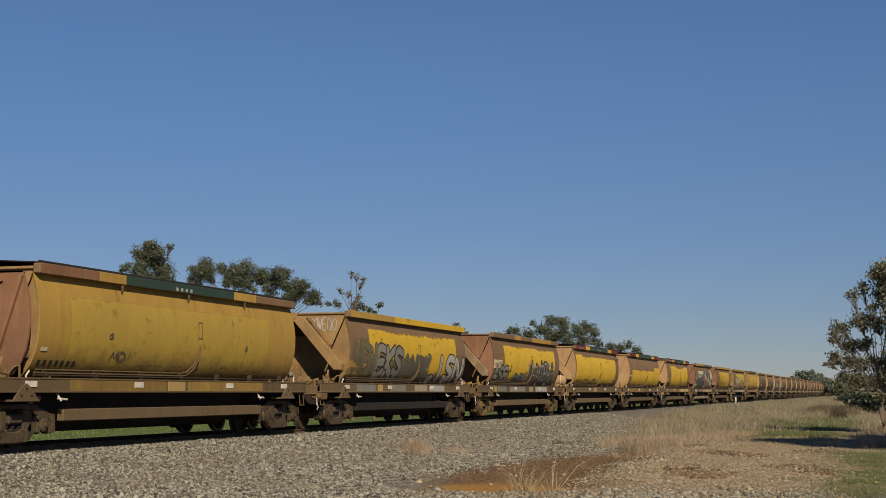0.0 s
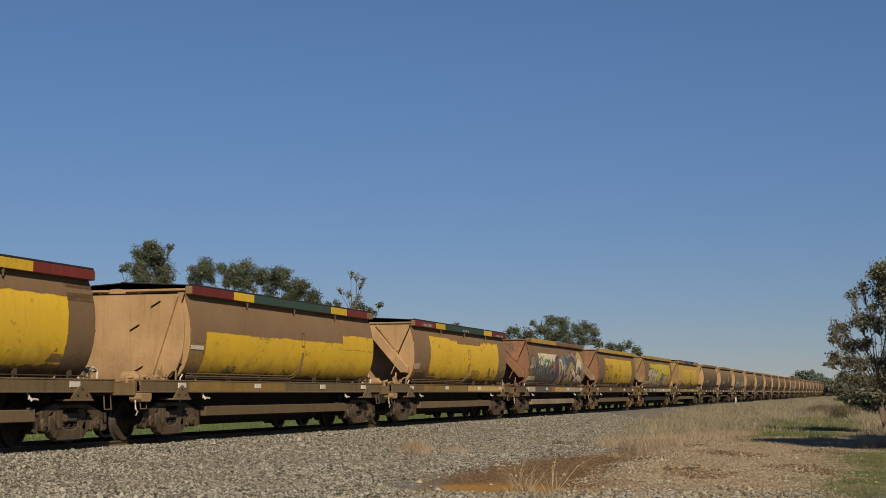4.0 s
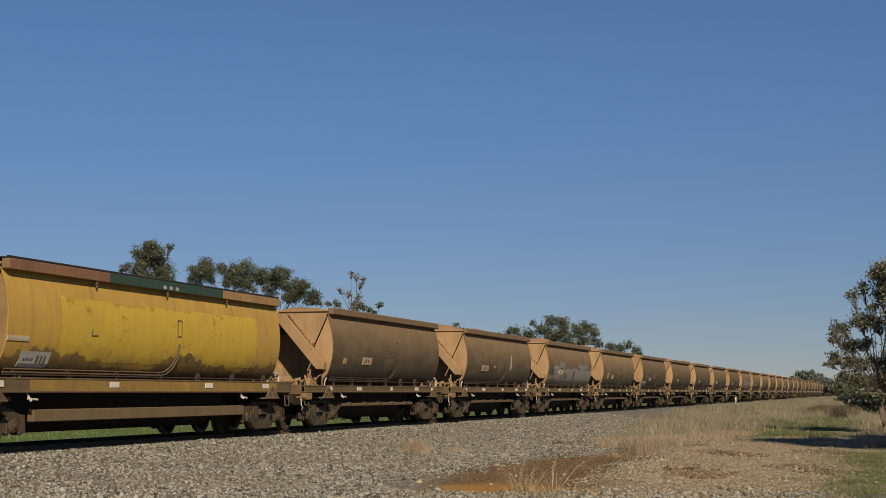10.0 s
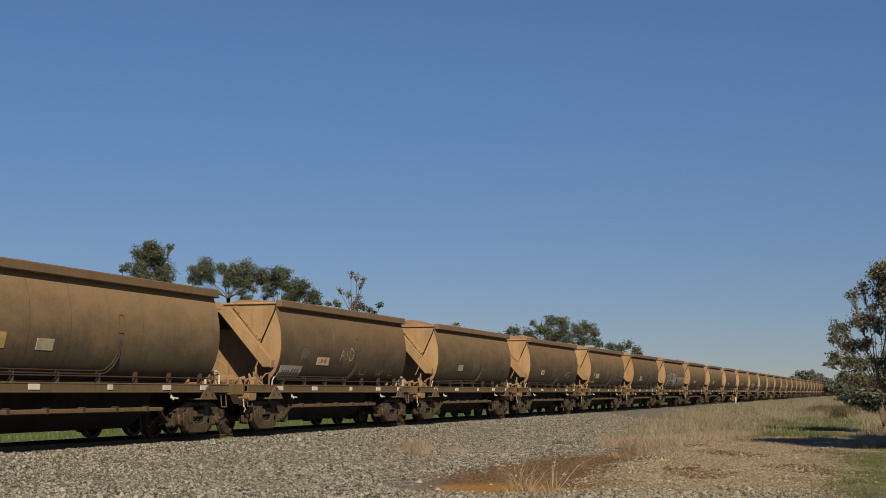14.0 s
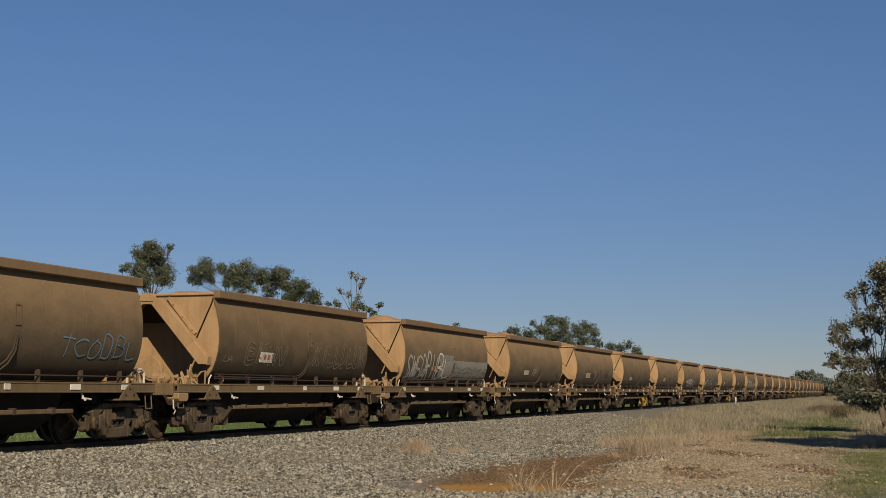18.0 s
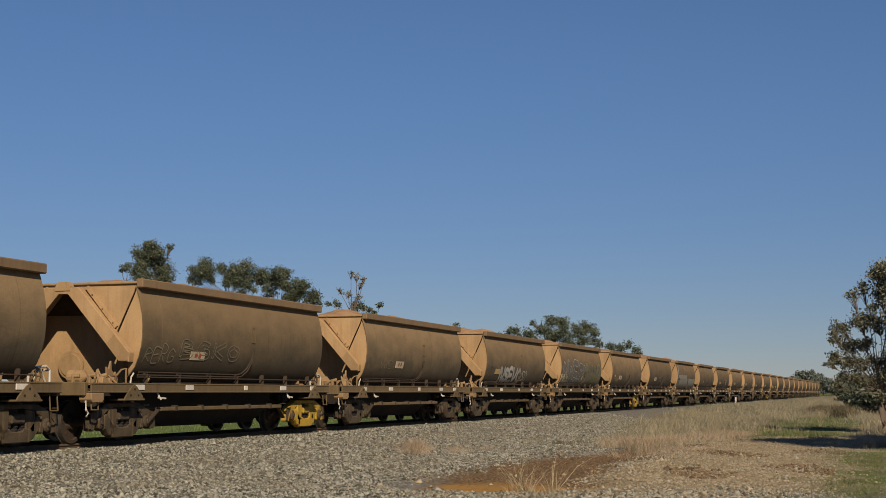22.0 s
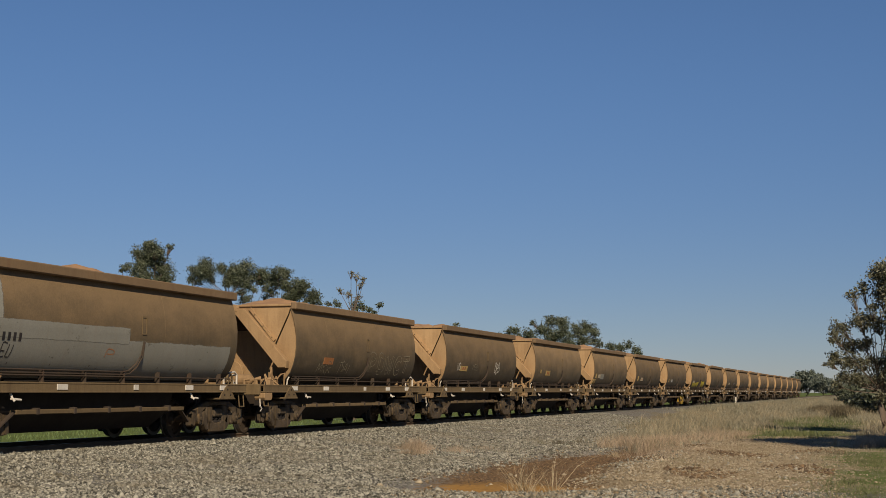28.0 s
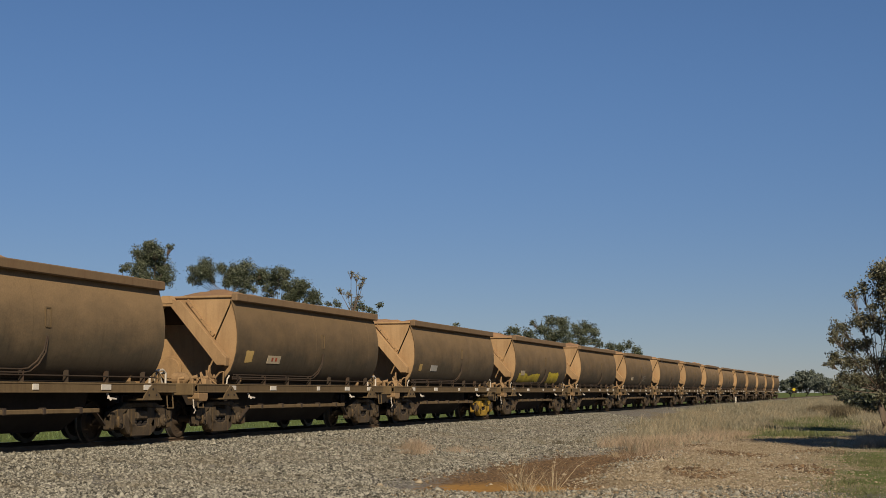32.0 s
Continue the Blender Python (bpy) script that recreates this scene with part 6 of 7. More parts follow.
sign_plate(37, M_PALE, -2.93, -2.27, 1.69, 1.88, '')
scrawl(37, M_SILVER, 1.03, 2.27, 1.6, 1.95, 3, 98)


# ---- trees and bushes ----
def leaf_material(name, a, b):
    m, t, p = nodes_of(name)
    geo = t.nodes.new("ShaderNodeNewGeometry")
    c = mix(t, geo.outputs["Random Per Island"], a, b)
    big = noise_node(t, 0.7, 3, 0.6)
    c = mix(t, ramp(t, big.outputs[0], 0.4, 0.7, 0, 0.5), c, tuple(v * 0.6 for v in a))
    t.links.new(c, p.inputs["Base Color"])
    p.inputs["Roughness"].default_value = 0.55
    return m


M_LEAF = leaf_material("gum_leaf", (0.052, 0.064, 0.036), (0.115, 0.126, 0.072))
# lighter and greyer: distance haze is put into the leaf colour
M_LEAF_FAR = leaf_material("hazy_far_leaf", (0.085, 0.100, 0.075), (0.125, 0.140, 0.105))
M_LEAF_NEAR = leaf_material("dusty_gum_leaf", (0.060, 0.060, 0.032), (0.175, 0.165, 0.098))
M_PALE_LEAF = leaf_material("pale_leaf", (0.12, 0.11, 0.07), (0.20, 0.18, 0.12))
M_BARK = worn("grey_bark", (0.15, 0.115, 0.085), (0.085, 0.062, 0.045), rough=0.95, scale=3, bump=0.5)


def leaf_mesh(name, centers, size, g, material, parent):
    """Small two-triangle leaves, each turned its own way, as one mesh."""
    m = len(centers)
    d = g.normal(size=(m, 3))
    d /= np.linalg.norm(d, axis=1)[:, None]
    e = np.cross(d, g.normal(size=(m, 3)))
    e /= np.linalg.norm(e, axis=1)[:, None]
    s = size * g.uniform(0.6, 1.4, (m, 1))
    v = np.stack([centers - d * s, centers + e * s * 0.45, centers + d * s, centers - e * s * 0.45], 1)
    f = np.arange(4 * m).reshape(m, 4)
    me = bpy.data.meshes.new(name)
    me.vertices.add(4 * m)
    me.vertices.foreach_set("co", v.ravel())
    me.loops.add(4 * m)
    me.loops.foreach_set("vertex_index", f.ravel().astype(np.int32))
    me.polygons.add(m)
    me.polygons.foreach_set("loop_start", np.arange(0, 4 * m, 4, dtype=np.int32))
    me.update(calc_edges=True)
    me.materials.append(material)
    ob = new(name, me)
    ob.parent = parent
    return ob


def tree(x, y, height, radius, seed, crown_from=0.35, clumps=26, leaves=240, leaf=0.13, material=M_LEAF, label="", clump=0.26, ground=None, flat=1.0, lean=0.0, dome=1.0):
    """A gum tree: a tapered trunk that forks into limbs, each ending in clumps of leaves."""
    g = np.random.default_rng(seed)
    z0 = float(ground_height(np.array(x), np.array(y))) if ground is None else ground
    t = new("tree")
    t.location = (x, y, z0 - 0.05)
    tagged(t, label, "tree")
    wood = bmesh.new()
    top = height * (crown_from + 0.25)
    trunk = [Vector((lean * k / 5 + g.normal(0, 0.05 * radius), g.normal(0, 0.05 * radius), top * k / 5)) for k in range(6)]
    trunk[0] = Vector((0, 0, 0))
    r0 = 0.022 * height + 0.03

    def taper(pts, ra, rb, sides=7):
        rings = []
        for i, p in enumerate(pts):
            dd = (pts[min(i + 1, len(pts) - 1)] - pts[max(i - 1, 0)]).normalized()
            q = dd.to_track_quat('Z', 'X')
            r = ra + (rb - ra) * i / (len(pts) - 1)
            rings.append([wood.verts.new(p + q @ Vector((r * math.cos(6.2832 * k / sides), r * math.sin(6.2832 * k / sides), 0))) for k in range(sides)])
        for a, b in zip(rings, rings[1:]):
            for k in range(sides):
                wood.faces.new((a[k], a[(k + 1) % sides], b[(k + 1) % sides], b[k]))

    taper(trunk, r0, r0 * 0.5)
    cs = []
    tips = []
    zc, hz = height * (1 + crown_from) / 2, height * (1 - crown_from) / 2
    while len(tips) < clumps:
        p = g.normal(size=3)
        p *= g.uniform(0.62, 0.98) / np.linalg.norm(p)
        if p[2] < -0.35 * dome:
            continue
        tips.append(Vector((lean + p[0] * radius, p[1] * radius, zc + p[2] * hz * flat)))
    for tip in tips:
        a = trunk[int(g.integers(2, 6))]
        mid = a.lerp(tip, 0.55) + Vector(g.normal(0, 0.07 * radius, 3)) + Vector((0, 0, -0.05 * height))
        taper([a, a.lerp(mid, 0.5) + Vector(g.normal(0, 0.03 * radius, 3)), mid, tip], r0 * 0.33, r0 * 0.07, 5)
        for _ in range(int(g.integers(3, 6))):
            o = Vector(g.normal(0, clump * radius * 0.65, 3))
            taper([mid.lerp(tip, 0.5), tip + o], r0 * 0.08, r0 * 0.03, 4)
            sub = np.array(tip + o)
            k = int(leaves / 4 * g.uniform(0.6, 1.4))
            cs.append(sub + g.normal(size=(k, 3)) * clump * radius * np.array([0.42, 0.42, 0.30]))
    part("trunk", wood, M_BARK, t, smooth=True)
    leaf_mesh("crown", np.concatenate(cs), leaf, g, material, t)
    return t


def at(px, depth):
    """Ground place of something seen at that column of the picture, that far down the lens axis."""
    k = (px - 784) / 2450.0
    a = radians(17.56)
    return EYE[0] + depth * (k * math.cos(a) - math.sin(a)), EYE[1] + depth * (k * math.sin(a) + math.cos(a))


def gum(px, depth, lobes, seed, leaf=0.066, thick=1.0, material=M_LEAF, label=""):
    """A gum tree whose crown is made of rounded lobes of foliage, each carried by its own limb; lobes are (column, row, radius) as seen from the path."""
    g = np.random.default_rng(seed)
    x0, y0 = at(px, depth)
    z0 = float(ground_height(np.array(x0), np.array(y0))) - 0.05
    t = new("tree")
    t.location = (x0, y0, z0)
    tagged(t, label, "tree")
    scale = depth / 2450.0
    wood = bmesh.new()

    def taper(pts, ra, rb, sides=6):
        rings = []
        for i, p in enumerate(pts):
            d = (pts[min(i + 1, len(pts) - 1)] - pts[max(i - 1, 0)]).normalized()
            q = d.to_track_quat('Z', 'X')
            r = ra + (rb - ra) * i / (len(pts) - 1)
            rings.append([wood.verts.new(p + q @ Vector((r * math.cos(6.2832 * k / sides), r * math.sin(6.2832 * k / sides), 0))) for k in range(sides)])
        for a, b in zip(rings, rings[1:]):
            for k in range(sides):
                wood.faces.new((a[k], a[(k + 1) % sides], b[(k + 1) % sides], b[k]))

    spots = []
    for col, row, rad in lobes:
        x, y = at(col, depth)
        away = g.normal(0, 0.7 * rad * scale) * 1.5
        spots.append((Vector((x - x0, y - y0 + away, 1.0 + (694 - row) * scale - z0)), 1.18 * rad * scale))
    high, low = max(p.z for p, _ in spots), min(p.z for p, _ in spots)
    fork = Vector((g.normal(0, 0.1), 0, max(0.25 * high, low - 0.35 * (high - low) - 0.6)))
    r0 = 0.018 * high + 0.03
    bole = [Vector((0, 0, 0)), fork * 0.35 + Vector((0.08, 0, 0)), fork * 0.7 - Vector((0.06, 0, 0)), fork]
    taper(bole, r0, r0 * 0.7, 8)
    leaves = []
    for p, r in spots:
        mid = fork.lerp(p, 0.55) + Vector((g.normal(0, 0.25 * r), g.normal(0, 0.25 * r), -0.35 * r))
        taper([fork, fork.lerp(mid, 0.5) + Vector(g.normal(0, 0.12 * r, 3)), mid, p], r0 * 0.20, r0 * 0.05, 5)
        n = int(15 + 9 * r)
        for _ in range(n):
            d = g.normal(size=3)
            d *= g.uniform(0.2, 1.12) / np.linalg.norm(d)
            d[2] = d[2] * 0.85 + 0.08
            c = np.array(p) + r * d
            taper([p.lerp(mid, 0.35), Vector(c)], r0 * 0.09, r0 * 0.03, 4)
            k = int(thick * g.uniform(0.6, 1.4) * 46 * max(r / (leaf * 8), 0.35) ** 2)
            leaves.append(c + g.normal(size=(max(k, 5), 3)) * r * np.array([0.27, 0.27, 0.20]))
    part("trunk", wood, M_BARK, t, smooth=True)
    leaf_mesh("crown", np.concatenate(leaves), leaf, g, material, t)
    return t


GUM = "grey-green gum tree with rounded crown behind the railway"
gum(266, 98, [(245, 494, 11), (275, 494, 13), (262, 446, 15), (284, 446, 14), (243, 455, 14), (268, 465, 18), (252, 478, 15), (284, 477, 16), (290, 496, 13), (257, 434, 8), (298, 438, 6), (236, 446, 8), (262, 500, 16)], 1, label=GUM)
gum(222, 103, [(224, 474, 8), (213, 479, 5), (232, 484, 6)], 31, label=GUM)
gum(405, 92, [(362, 476, 15), (347, 486, 12), (339, 497, 8), (380, 484, 15), (396, 490, 14), (415, 478, 15), (432, 482, 17), (449, 486, 13), (420, 497, 13), (440, 502, 12), (458, 499, 10), (352, 499, 7), (372, 496, 8), (405, 503, 9), (388, 478, 10), (465, 488, 9), (402, 484, 10)], 2, label=GUM)
gum(495, 95, [(491, 482, 13), (504, 488, 11), (477, 493, 12), (490, 502, 14), (511, 508, 13), (530, 506, 12), (546, 511, 11), (556, 523, 10), (531, 522, 13), (501, 522, 15), (561, 534, 8), (481, 518, 9), (545, 530, 11), (515, 532, 12)], 3, label=GUM)
gum(442, 97, [(430, 518, 9), (450, 513, 8), (424, 532, 9), (466, 508, 9), (444, 530, 8), (470, 526, 6)], 4, thick=0.6, label=GUM)
gum(626, 86, [(633, 490, 6), (641, 506, 6), (621, 484, 4), (614, 521, 7), (631, 526, 6), (600, 515, 5), (644, 495, 4)], 5, 0.06, 0.30, M_PALE_LEAF, "sparse half-dead gum tree with thin foliage")
gum(628, 92, [(625, 541, 10), (605, 540, 7), (640, 545, 7), (580, 538, 5)], 13, label=GUM)
gum(664, 90, [(671, 541, 6), (656, 549, 6), (664, 556, 6)], 14, label=GUM)
gum(985, 147, [(975, 569, 11), (991, 575, 11), (1001, 589, 11), (961, 585, 12), (1020, 589, 13), (1036, 580, 10), (1050, 590, 10), (1050, 604, 8), (1030, 604, 12), (980, 600, 14), (1061, 612, 5), (945, 572, 5), (1008, 608, 12)], 6, 0.095, label=GUM)
gum(915, 151, [(940, 595, 11), (911, 590, 10), (896, 600, 9), (926, 605, 10), (876, 606, 6)], 22, 0.095, label=GUM)
gum(812, 134, [(806, 577, 5), (815, 586, 6), (824, 592, 5)], 23, 0.09, label=GUM)
gum(1105, 171, [(1084, 616, 8), (1100, 618, 9), (1114, 612, 7), (1125, 620, 7), (1133, 627, 6)], 8, 0.10, label=GUM)
FAR_TREE = "distant rounded gum tree beside the line"
tree(*at(1425, 366), 6.6, 4.2, 9, 0.1, 40, 240, 0.36, M_LEAF_FAR, FAR_TREE, clump=0.22)
tree(*at(1396, 379), 5.2, 2.4, 24, 0.15, 16, 200, 0.36, M_LEAF_FAR, FAR_TREE, clump=0.28)
for k, (col, far, hi, r) in enumerate(((1455, 354, 4.6, 3.6), (1490, 342, 4.4, 3.6), (1525, 318, 4.6, 3.6), (1560, 330, 4.6, 3.8), (1595, 318, 5.0, 4.0))):
    tree(*at(col, far), hi, r, 40 + k, 0.05, 22, 220, 0.34, M_LEAF_FAR, FAR_TREE, clump=0.26)
NEAR_GUM = "olive gum tree with open crown and low branches beside the track"
gum(1556, 52, [(1556, 488, 15), (1570, 478, 20), (1530, 511, 12), (1509, 525, 10), (1562, 521, 16), (1546, 546, 10), (1524, 570, 18), (1552, 574, 17), (1491, 581, 15), (1478, 600, 12), (1501, 611, 17), (1531, 610, 15),
               (1476, 635, 13), (1465, 646, 8), (1496, 641, 15), (1521, 646, 16), (1551, 640, 15), (1490, 668, 13), (1520, 674, 15), (1551, 676, 15), (1478, 684, 9), (1556, 704, 9), (1546, 716, 5),
               (1594, 500, 34), (1604, 560, 38), (1612, 622, 38), (1594, 662, 28), (1646, 520, 40), (1652, 600, 40)], 11, 0.055, 0.9, M_LEAF_NEAR, NEAR_GUM)
# two unseen trees out of view, placed so their crowns shade the bare track
tree(19.9, 36.0, 8.6, 2.4, 15, 0.30, 100, 420, 0.07, M_LEAF_NEAR, NEAR_GUM, clump=0.17, dome=1.8)
tree(21.5, 41.0, 7.5, 2.4, 16, 0.30, 60, 420, 0.07, M_LEAF_NEAR, NEAR_GUM, clump=0.17, dome=1.8)
for k, (col, far, hi, r) in enumerate(((1500, 183, 2.2, 2.2), (1530, 171, 2.5, 2.4), (1562, 159, 2.6, 2.4), (1590, 147, 2.8, 2.6), (1528, 118, 2.0, 1.7), (1553, 104, 2.3, 1.8), (1574, 92, 2.4, 1.9))):
    tree(*at(col, far), hi, r, 60 + k, 0.02, 22, 200, 0.17, M_LEAF, "low olive bush behind dry grass", clump=0.26, dome=2.5)


# ---- grass ----
def blade_material(name, a, b):
    m, t, p = nodes_of(name)
    geo = t.nodes.new("ShaderNodeNewGeometry")
    big = noise_node(t, 0.35, 4, 0.6)
    c = mix(t, geo.outputs["Random Per Island"], a, b)
    c = mix(t, ramp(t, big.outputs[0], 0.42, 0.68, 0, 0.6), c, tuple(v * 0.6 for v in a))
    t.links.new(c, p.inputs["Base Color"])
    p.inputs["Roughness"].default_value = 0.75
    return m


M_STRAW = blade_material("dry_straw", (0.160, 0.142, 0.092), (0.292, 0.262, 0.174))
M_TUFT = blade_material("reddish_straw", (0.28, 0.200, 0.128), (0.44, 0.335, 0.225))
M_STALK = blade_material("bleached_stalk", (0.27, 0.205, 0.115), (0.42, 0.335, 0.205))
M_BLADE = blade_material("green_blade", (0.075, 0.088, 0.026), (0.145, 0.15, 0.052))
M_LUSH = blade_material("lush_blade", (0.070, 0.112, 0.028), (0.150, 0.195, 0.060))
# for dead tufts on ballast and for the painted shadow streak in dry grass
M_WEED_SHADOW = blade_material("dark_weed_and_shadow", (0.07, 0.055, 0.03), (0.13, 0.10, 0.05))


def blades(name, material, x, y, height, width, lean, seed, label="", category="grass", kind="stuff", parent=None, z=None):
    """Upright grass blades, each a bent sliver of two faces, as one mesh."""
    g = np.random.default_rng(seed)
    m = len(x)
    z = ground_height(x, y) - 0.02 if z is None else z
    patch = 0.62 + 0.38 * np.sin(x * 0.9 + 1.7 * np.sin(y * 0.21)) * np.sin(y * 0.33 + 0.6 * x) if parent is None else 1.0
    h = height * patch * g.uniform(0.4, 1.25, m)
    a = g.uniform(0, 2 * np.pi, m)
    w = width * g.uniform(0.6, 1.4, m)
    out = lean * h * g.uniform(0.2, 1.3, m)
    b = g.uniform(0, 2 * np.pi, m)
    ca, sa, cb, sb = np.cos(a) * w, np.sin(a) * w, np.cos(b) * out, np.sin(b) * out
    v = np.stack([np.stack([x - ca, y - sa, z], -1), np.stack([x + ca, y + sa, z], -1),
                  np.stack([x + ca * 0.8 + cb * 0.4, y + sa * 0.8 + sb * 0.4, z + h * 0.6], -1), np.stack([x - ca * 0.8 + cb * 0.4, y - sa * 0.8 + sb * 0.4, z + h * 0.6], -1),
                  np.stack([x + cb, y + sb, z + h], -1)], 1)
    q = 5 * np.arange(m)[:, None]
    loops = (q + np.array([0, 1, 2, 3, 3, 2, 4])).ravel()
    me = bpy.data.meshes.new(name)
    me.vertices.add(5 * m)
    me.vertices.foreach_set("co", v.ravel())
    me.loops.add(len(loops))
    me.loops.foreach_set("vertex_index", loops.astype(np.int32))
    me.polygons.add(2 * m)
    me.polygons.foreach_set("loop_start", (7 * np.arange(m)[:, None] + np.array([0, 4])).ravel().astype(np.int32))
    me.update(calc_edges=True)
    me.materials.append(material)
    ob = new(name, me)
    if parent is not None:
        ob.parent = parent
        return ob
    return tagged(ob, label, category, kind=kind)


def clumped(count, per, xs, ys, spread, seed, keep=None):
    """Places for blades in clumps, closer together near the camera."""
    g = np.random.default_rng(seed)
    x, y = g.uniform(*xs, count), ys[0] * (ys[1] / ys[0]) ** g.random(count)
    if keep is not None:
        k = keep(x, y, g)
        x, y = x[k], y[k]
    s = spread * (y / ys[0]) ** 0.5
    x, y, s = np.repeat(x, per), np.repeat(y, per), np.repeat(s, per)
    return x + g.normal(0, 1, len(x)) * s, y + g.normal(0, 1, len(y)) * s


def lawn(x, y, g):
    """The green patch behind the shaded track."""
    return np.hypot((x - 12.7) / 2.0, (y - 66) / 19.0) < 1 + g.normal(0, 0.2, len(x))


def shaded_track(x, y, g):
    """A bare wheel track that stays clear of grass."""
    return (x > 11.0 + g.normal(0, 0.2, len(x))) & (x < 15.0 + g.normal(0, 0.3, len(x))) & (y < 49 + g.normal(0, 0.8, len(x)))


def meadow(x, y, g):
    """Where the dry grass stands: beyond a slanting front, closing in on the track far off."""
    left = np.interp(y, [36, 38, 48, 64, 92, 140], [9.4, 8.9, 7.1, 5.6, 3.7, 2.9]) + g.normal(0, 0.5, len(x))
    front = 36.8 + np.maximum(x - 9.4, 0) * 4.6 + g.normal(0, 0.9, len(x))
    return (x > left) & ((y > front) | (x > 15.2) & (y > 44)) & ~shaded_track(x, y, g) & (g.random(len(x)) > 0.85 * lawn(x, y, g))


uneven = lambda x, y, g: meadow(x, y, g) & (g.random(len(x)) < 0.62 + 0.38 * np.sin(x * 1.3 + 0.4 * np.sin(y * 0.3)) * np.sin(y * 0.35))
x, y = clumped(6400, 26, (2.6, 20.0), (36, 260), 0.15, 61, uneven)
blades("dry_grass", M_STRAW, x, y, 0.46, 0.006, 1.0, 62, "tall dry straw-coloured grass beside the line")
x, y = clumped(2600, 22, (2.9, 13.0), (90, 390), 0.25, 77)
blades("dry_grass", M_STRAW, x, y, 0.46, 0.016, 0.8, 78, "far dry straw-coloured grass beside the line")
x, y = clumped(1500, 16, (4.0, 20.0), (37, 260), 0.2, 63, meadow)
blades("dry_stalks", M_STALK, x, y, 0.66, 0.005, 0.6, 64, "bleached grass stalks standing in dry grass")
x, y = clumped(900, 34, (8.6, 11.6), (37, 52), 0.13, 91, lambda x, y, g: meadow(x, y, g) & (y < 40 + np.maximum(x - 9.2, 0) * 5.0))
blades("dry_grass", M_TUFT, x, y, 0.48, 0.004, 1.0, 92, "feathery pale dry grass at the edge of the rubble")
x, y = clumped(1900, 26, (9.5, 19.0), (47, 130), 0.25, 65, lambda x, y, g: lawn(x, y, g) | ((x > 16.0) & (g.random(len(x)) < 0.3)))
blades("green_grass", M_BLADE, x, y, 0.22, 0.007, 0.7, 66, "green grass patches among dry grass")
x, y = clumped(2400, 22, (13.8, 18.5), (17, 41), 0.12, 67, lambda x, y, g: (x > np.interp(y, [17, 24, 29, 37, 41], [15.1, 14.7, 14.9, 14.6, 14.6]) + np.abs(g.normal(0, 0.6, len(x)))) & (np.sin(x * 2.1 + np.sin(y * 0.7)) * np.sin(y * 0.55 + x) > -0.35))
blades("green_grass", M_BLADE, x, y, 0.11, 0.004, 0.9, 68, "short green grass at the edge of gravel")
x, y = clumped(420, 14, (14.0, 18.5), (26, 46), 0.12, 93, lambda x, y, g: np.sin(x * 2.1 + np.sin(y * 0.7)) * np.sin(y * 0.55 + x) < 0.1)
blades("thin_grass", M_STRAW, x, y, 0.12, 0.004, 0.9, 94, "short dry grass among green grass")
x, y = clumped(420, 26, (15.2, 18.0), (40.5, 47), 0.14, 95)
blades("dry_grass", M_TUFT, x, y, 0.36, 0.005, 0.9, 96, "knee-high dry grass at the end of the wheel track")
x, y = clumped(420, 16, (9.8, 15.4), (19, 43), 0.10, 69, lambda x, y, g: (in_scar(x, y) > 0.9) & (np.sin(x * 1.9 + 1) * np.sin(y * 0.6 + x) > 0.1))
blades("weeds", M_BLADE, x, y, 0.06, 0.004, 0.9, 70, "thin low weeds on rubble")
x, y = clumped(520, 14, (6.0, 11.6), (33, 46), 0.16, 75, lambda x, y, g: x > np.interp(y, [33, 38, 46], [10.2, 8.6, 7.4]) + g.normal(0, 0.5, len(x)))
blades("thin_grass", M_TUFT, x, y, 0.16, 0.003, 0.95, 76, "thin dry grass at the edge of the gravel")
g = np.random.default_rng(71)
x, y = -3.4 - g.random(60000) ** 1.5 * 22, 10 * 20 ** g.random(60000)
blades("far_grass", M_LUSH, x, y, 0.20, 0.012, 0.8, 72, "bright green grass beyond the railway")
# dark blades stand in for a shadow streak across the dry grass
x, y = clumped(260, 60, (10.2, 14.2), (84, 116), 0.22, 73, lambda x, y, g: np.abs(x - 10.6 + (y - 114) * 0.115) < 0.8)
blades("dark_weeds", M_WEED_SHADOW, x, y, 0.75, 0.012, 0.5, 74, "dark blades standing in for a shadow streak in dry grass")


def tuft(x, y, count, height, spread, lean, material, seed, label, width=0.004):
    g = np.random.default_rng(seed)
    t = new("grass_tuft")
    z0 = float(ground_height(np.array(x), np.array(y)))
    t.location = (x, y, z0)
    tagged(t, label, "grass tuft")
    x, y = g.normal(0, spread, count), g.normal(0, spread, count)
    blades("grass_blade", material, x, y, height * (0.35 + 0.8 * np.exp(-(x * x + y * y) / (1.3 * spread * spread))), width, lean, seed, parent=t, z=np.full(count, -0.02))
    return t


DRY = "dry straw-coloured grass tuft on ballast"
FLUFFY = "fluffy reddish dry grass tuft on ballast"
tuft(10.5, 21.3, 120, 0.72, 0.12, 1.15, M_STALK, 81, "tall bleached grass tuft on orange earth", 0.004)
tuft(10.9, 21.6, 50, 0.66, 0.08, 1.1, M_STALK, 95, "tall bleached grass tuft on orange earth", 0.004)
tuft(5.1, 32.0, 900, 0.36, 0.24, 0.95, M_TUFT, 82, FLUFFY, 0.003)
tuft(5.75, 30.1, 420, 0.28, 0.20, 0.95, M_TUFT, 83, FLUFFY, 0.003)
tuft(6.2, 31.8, 260, 0.20, 0.24, 0.9, M_TUFT, 84, DRY, 0.003)
tuft(5.0, 29.2, 60, 0.14, 0.14, 0.9, M_STRAW, 85, DRY)
tuft(6.0, 34.6, 120, 0.16, 0.22, 0.9, M_TUFT, 96, DRY, 0.003)
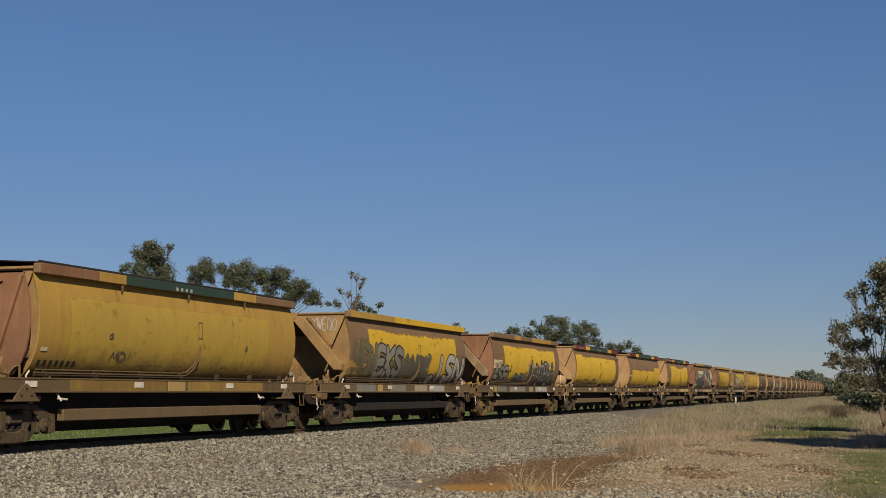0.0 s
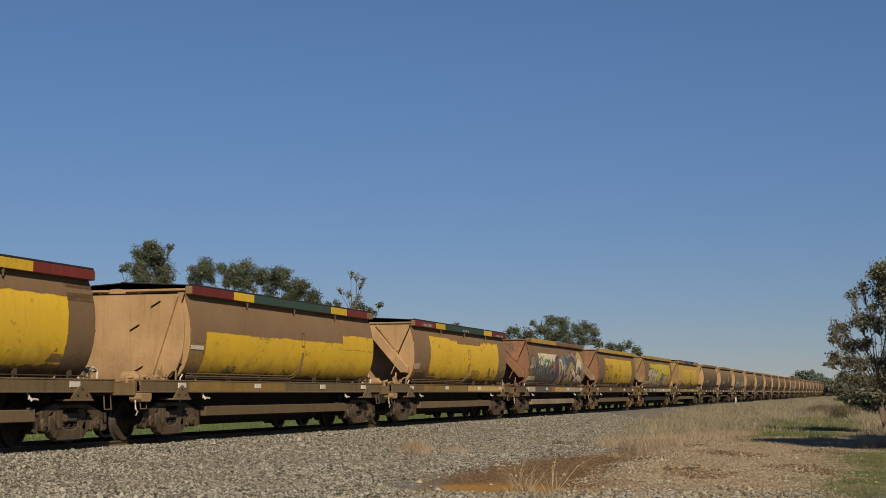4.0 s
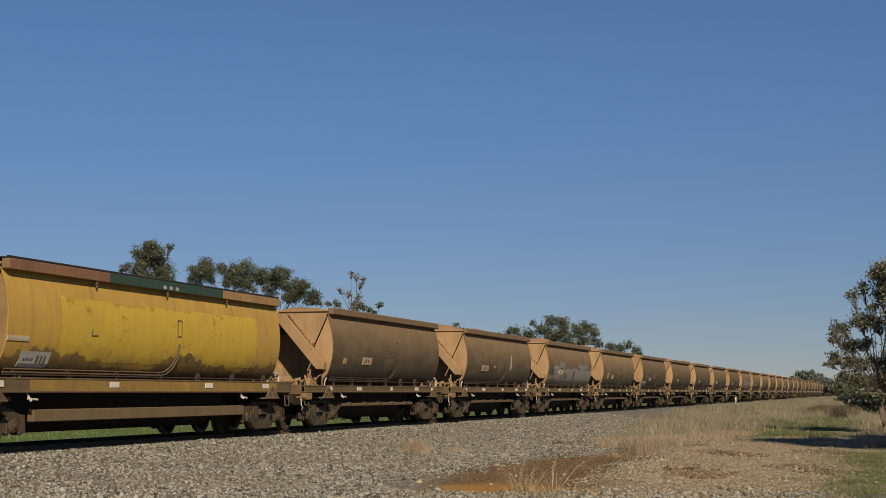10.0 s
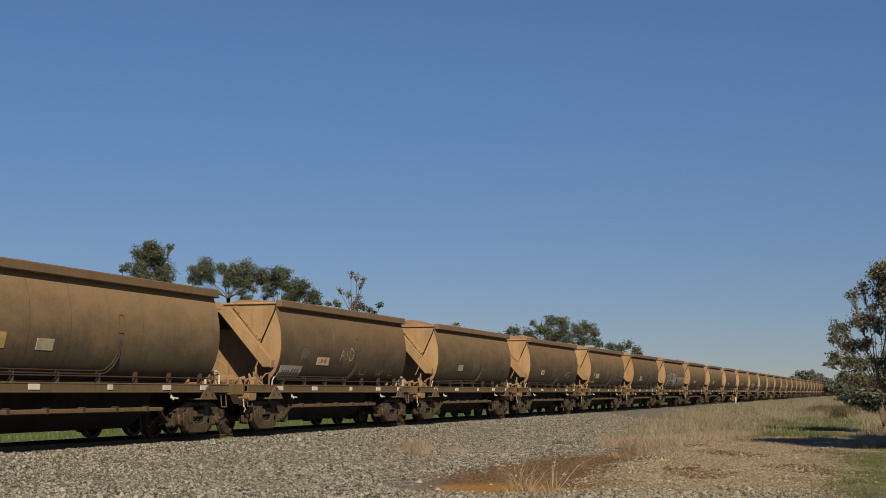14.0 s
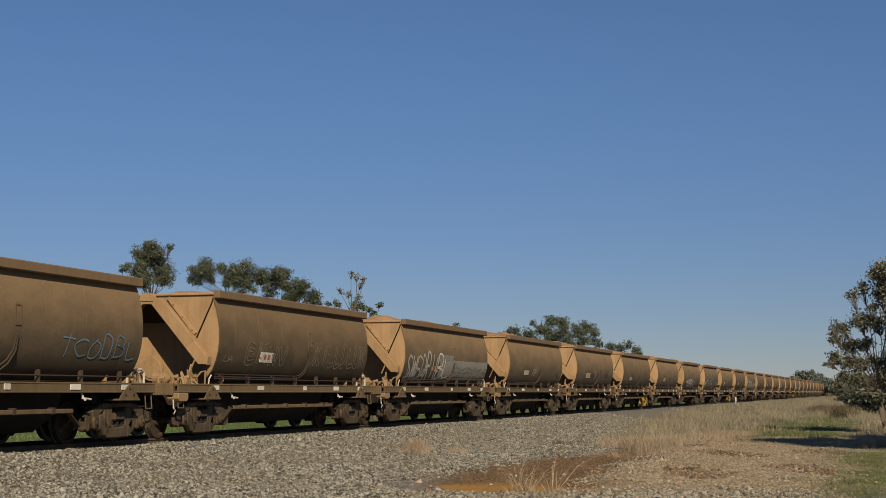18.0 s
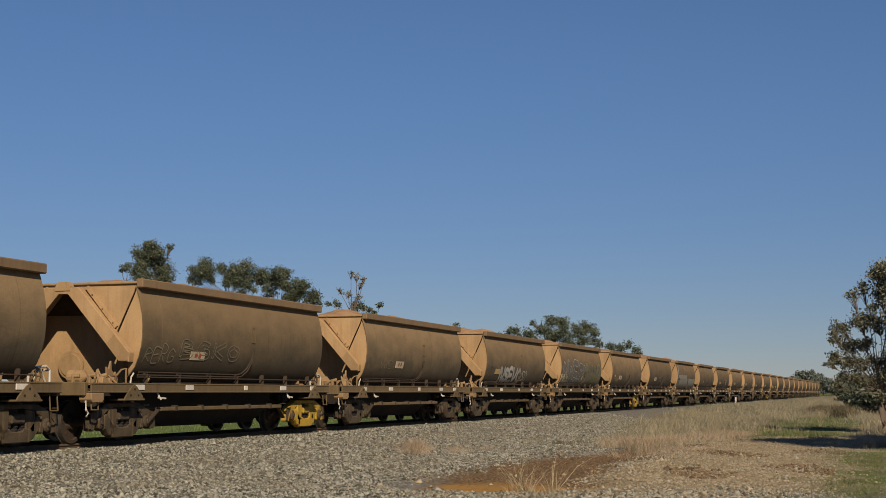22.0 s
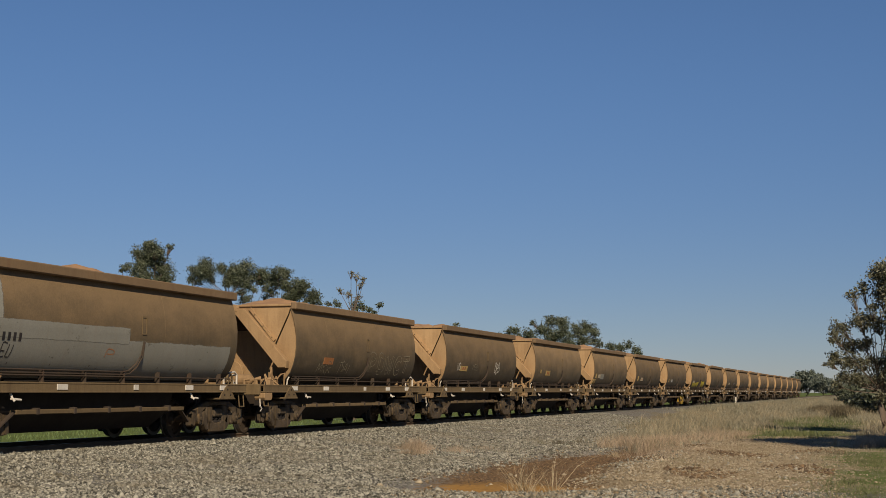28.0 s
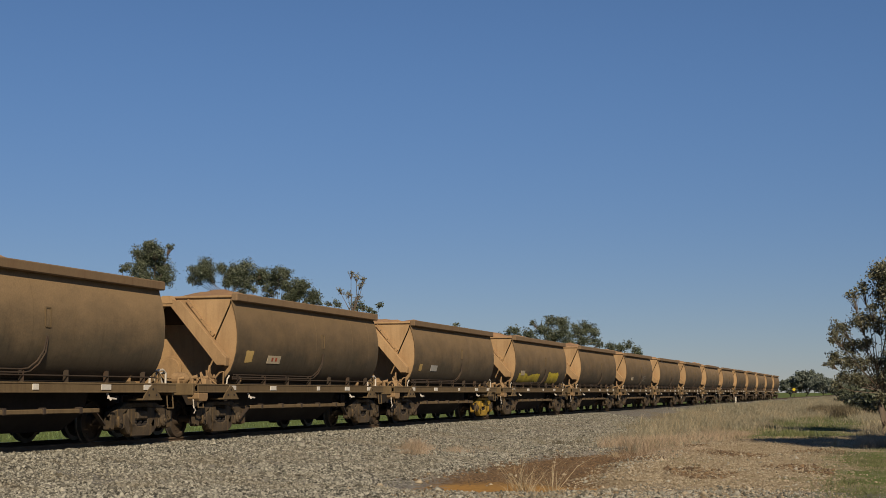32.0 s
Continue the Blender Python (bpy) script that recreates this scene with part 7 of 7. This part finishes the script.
tuft(7.1, 38.8, 160, 0.20, 0.18, 0.9, M_WEED_SHADOW, 86, "dark dead grass tuft on ballast")
tuft(7.4, 40.2, 160, 0.20, 0.18, 0.9, M_WEED_SHADOW, 87, "dark dead grass tuft on ballast")
tuft(6.7, 38.2, 120, 0.18, 0.16, 0.9, M_STRAW, 88, DRY)
tuft(14.6, 41.0, 60, 0.45, 0.05, 0.5, M_STALK, 89, "bleached grass tuft beside green grass")
tuft(9.5, 34.6, 40, 0.35, 0.06, 0.8, M_STALK, 90, "bleached grass tuft on orange earth")


# ---- trackside signs ----
def marker_post():
    """A short white post beside the rails."""
    p = new("marker_post")
    x, y = 2.78, 132.0
    p.location = (x, y, float(ground_height(np.array(x), np.array(y))))
    tagged(p, "short white post beside the rails", "post")
    part("post", boxed(-0.07, 0.07, -0.05, 0.05, -0.1, 0.72, 0.02), M_WHITE, p)
    part("band", boxed(-0.073, 0.073, -0.053, 0.053, 0.30, 0.36), M_SLATE, p)


marker_post()


def warning_sign():
    """A yellow disc on a dark post far down the line."""
    p = new("warning_sign")
    x, y = at(1402, 269)
    p.location = (x, y, float(ground_height(np.array(x), np.array(y))))
    tagged(p, "round yellow warning sign on a dark post", "sign")
    part("post", boxed(-0.06, 0.06, -0.05, 0.05, -0.1, 1.5), M_UNDER, p)
    part("backing_board", boxed(-0.42, 0.42, -0.03, 0.03, 0.9, 2.0, 0.02), M_BELLY, p)
    part("disc", lathe(bmesh.new(), [(0.0, 0.0), (0.0, 0.30), (0.03, 0.30), (0.03, 0.0)], sides=24, m=Matrix.Translation((0, -0.035, 1.6)) @ pose(0, 0, 0, 0, 0, -90)), M_SIGN, p, "bright yellow disc")


M_SIGN = worn("sign_yellow", (0.50, 0.38, 0.02), (0.44, 0.32, 0.02), rough=0.5, rusty=0.1)
warning_sign()


# ---- movement ----
def motions():
    for i, w in WAGONS:
        y0 = w["start_y"]
        walk(w, [(0.0, pose(0, y0, 0)), (SECONDS, pose(0, y0 - SPEED * SECONDS, 0))])
        # the wheels turn while the wagon runs through the near part of the view
        t_out = middle_time(i) - 1.0
        t0, t1 = max(0.0, t_out - 5.5), min(SECONDS, t_out)
        first, last = math.ceil(t0 * FPS), math.floor(t1 * FPS)
        if last <= first:
            continue
        for bogie in w.children:
            if bogie.name.split(".")[0] != "bogie":
                continue
            for o in bogie.children:
                if o.name.split(".")[0] == "wheelset":
                    x, y, z = o.location
                    rows = [] if first == 0 else [(0.0, pose(x, y, z))]
                    rows += [(k / FPS, pose(x, y, z, math.degrees(SPEED * (k - first) / FPS / 0.41))) for k in range(first, last + 1)]
                    if last < SECONDS * FPS:
                        rows.append((SECONDS, rows[-1][1]))
                    walk(o, rows)


motions()
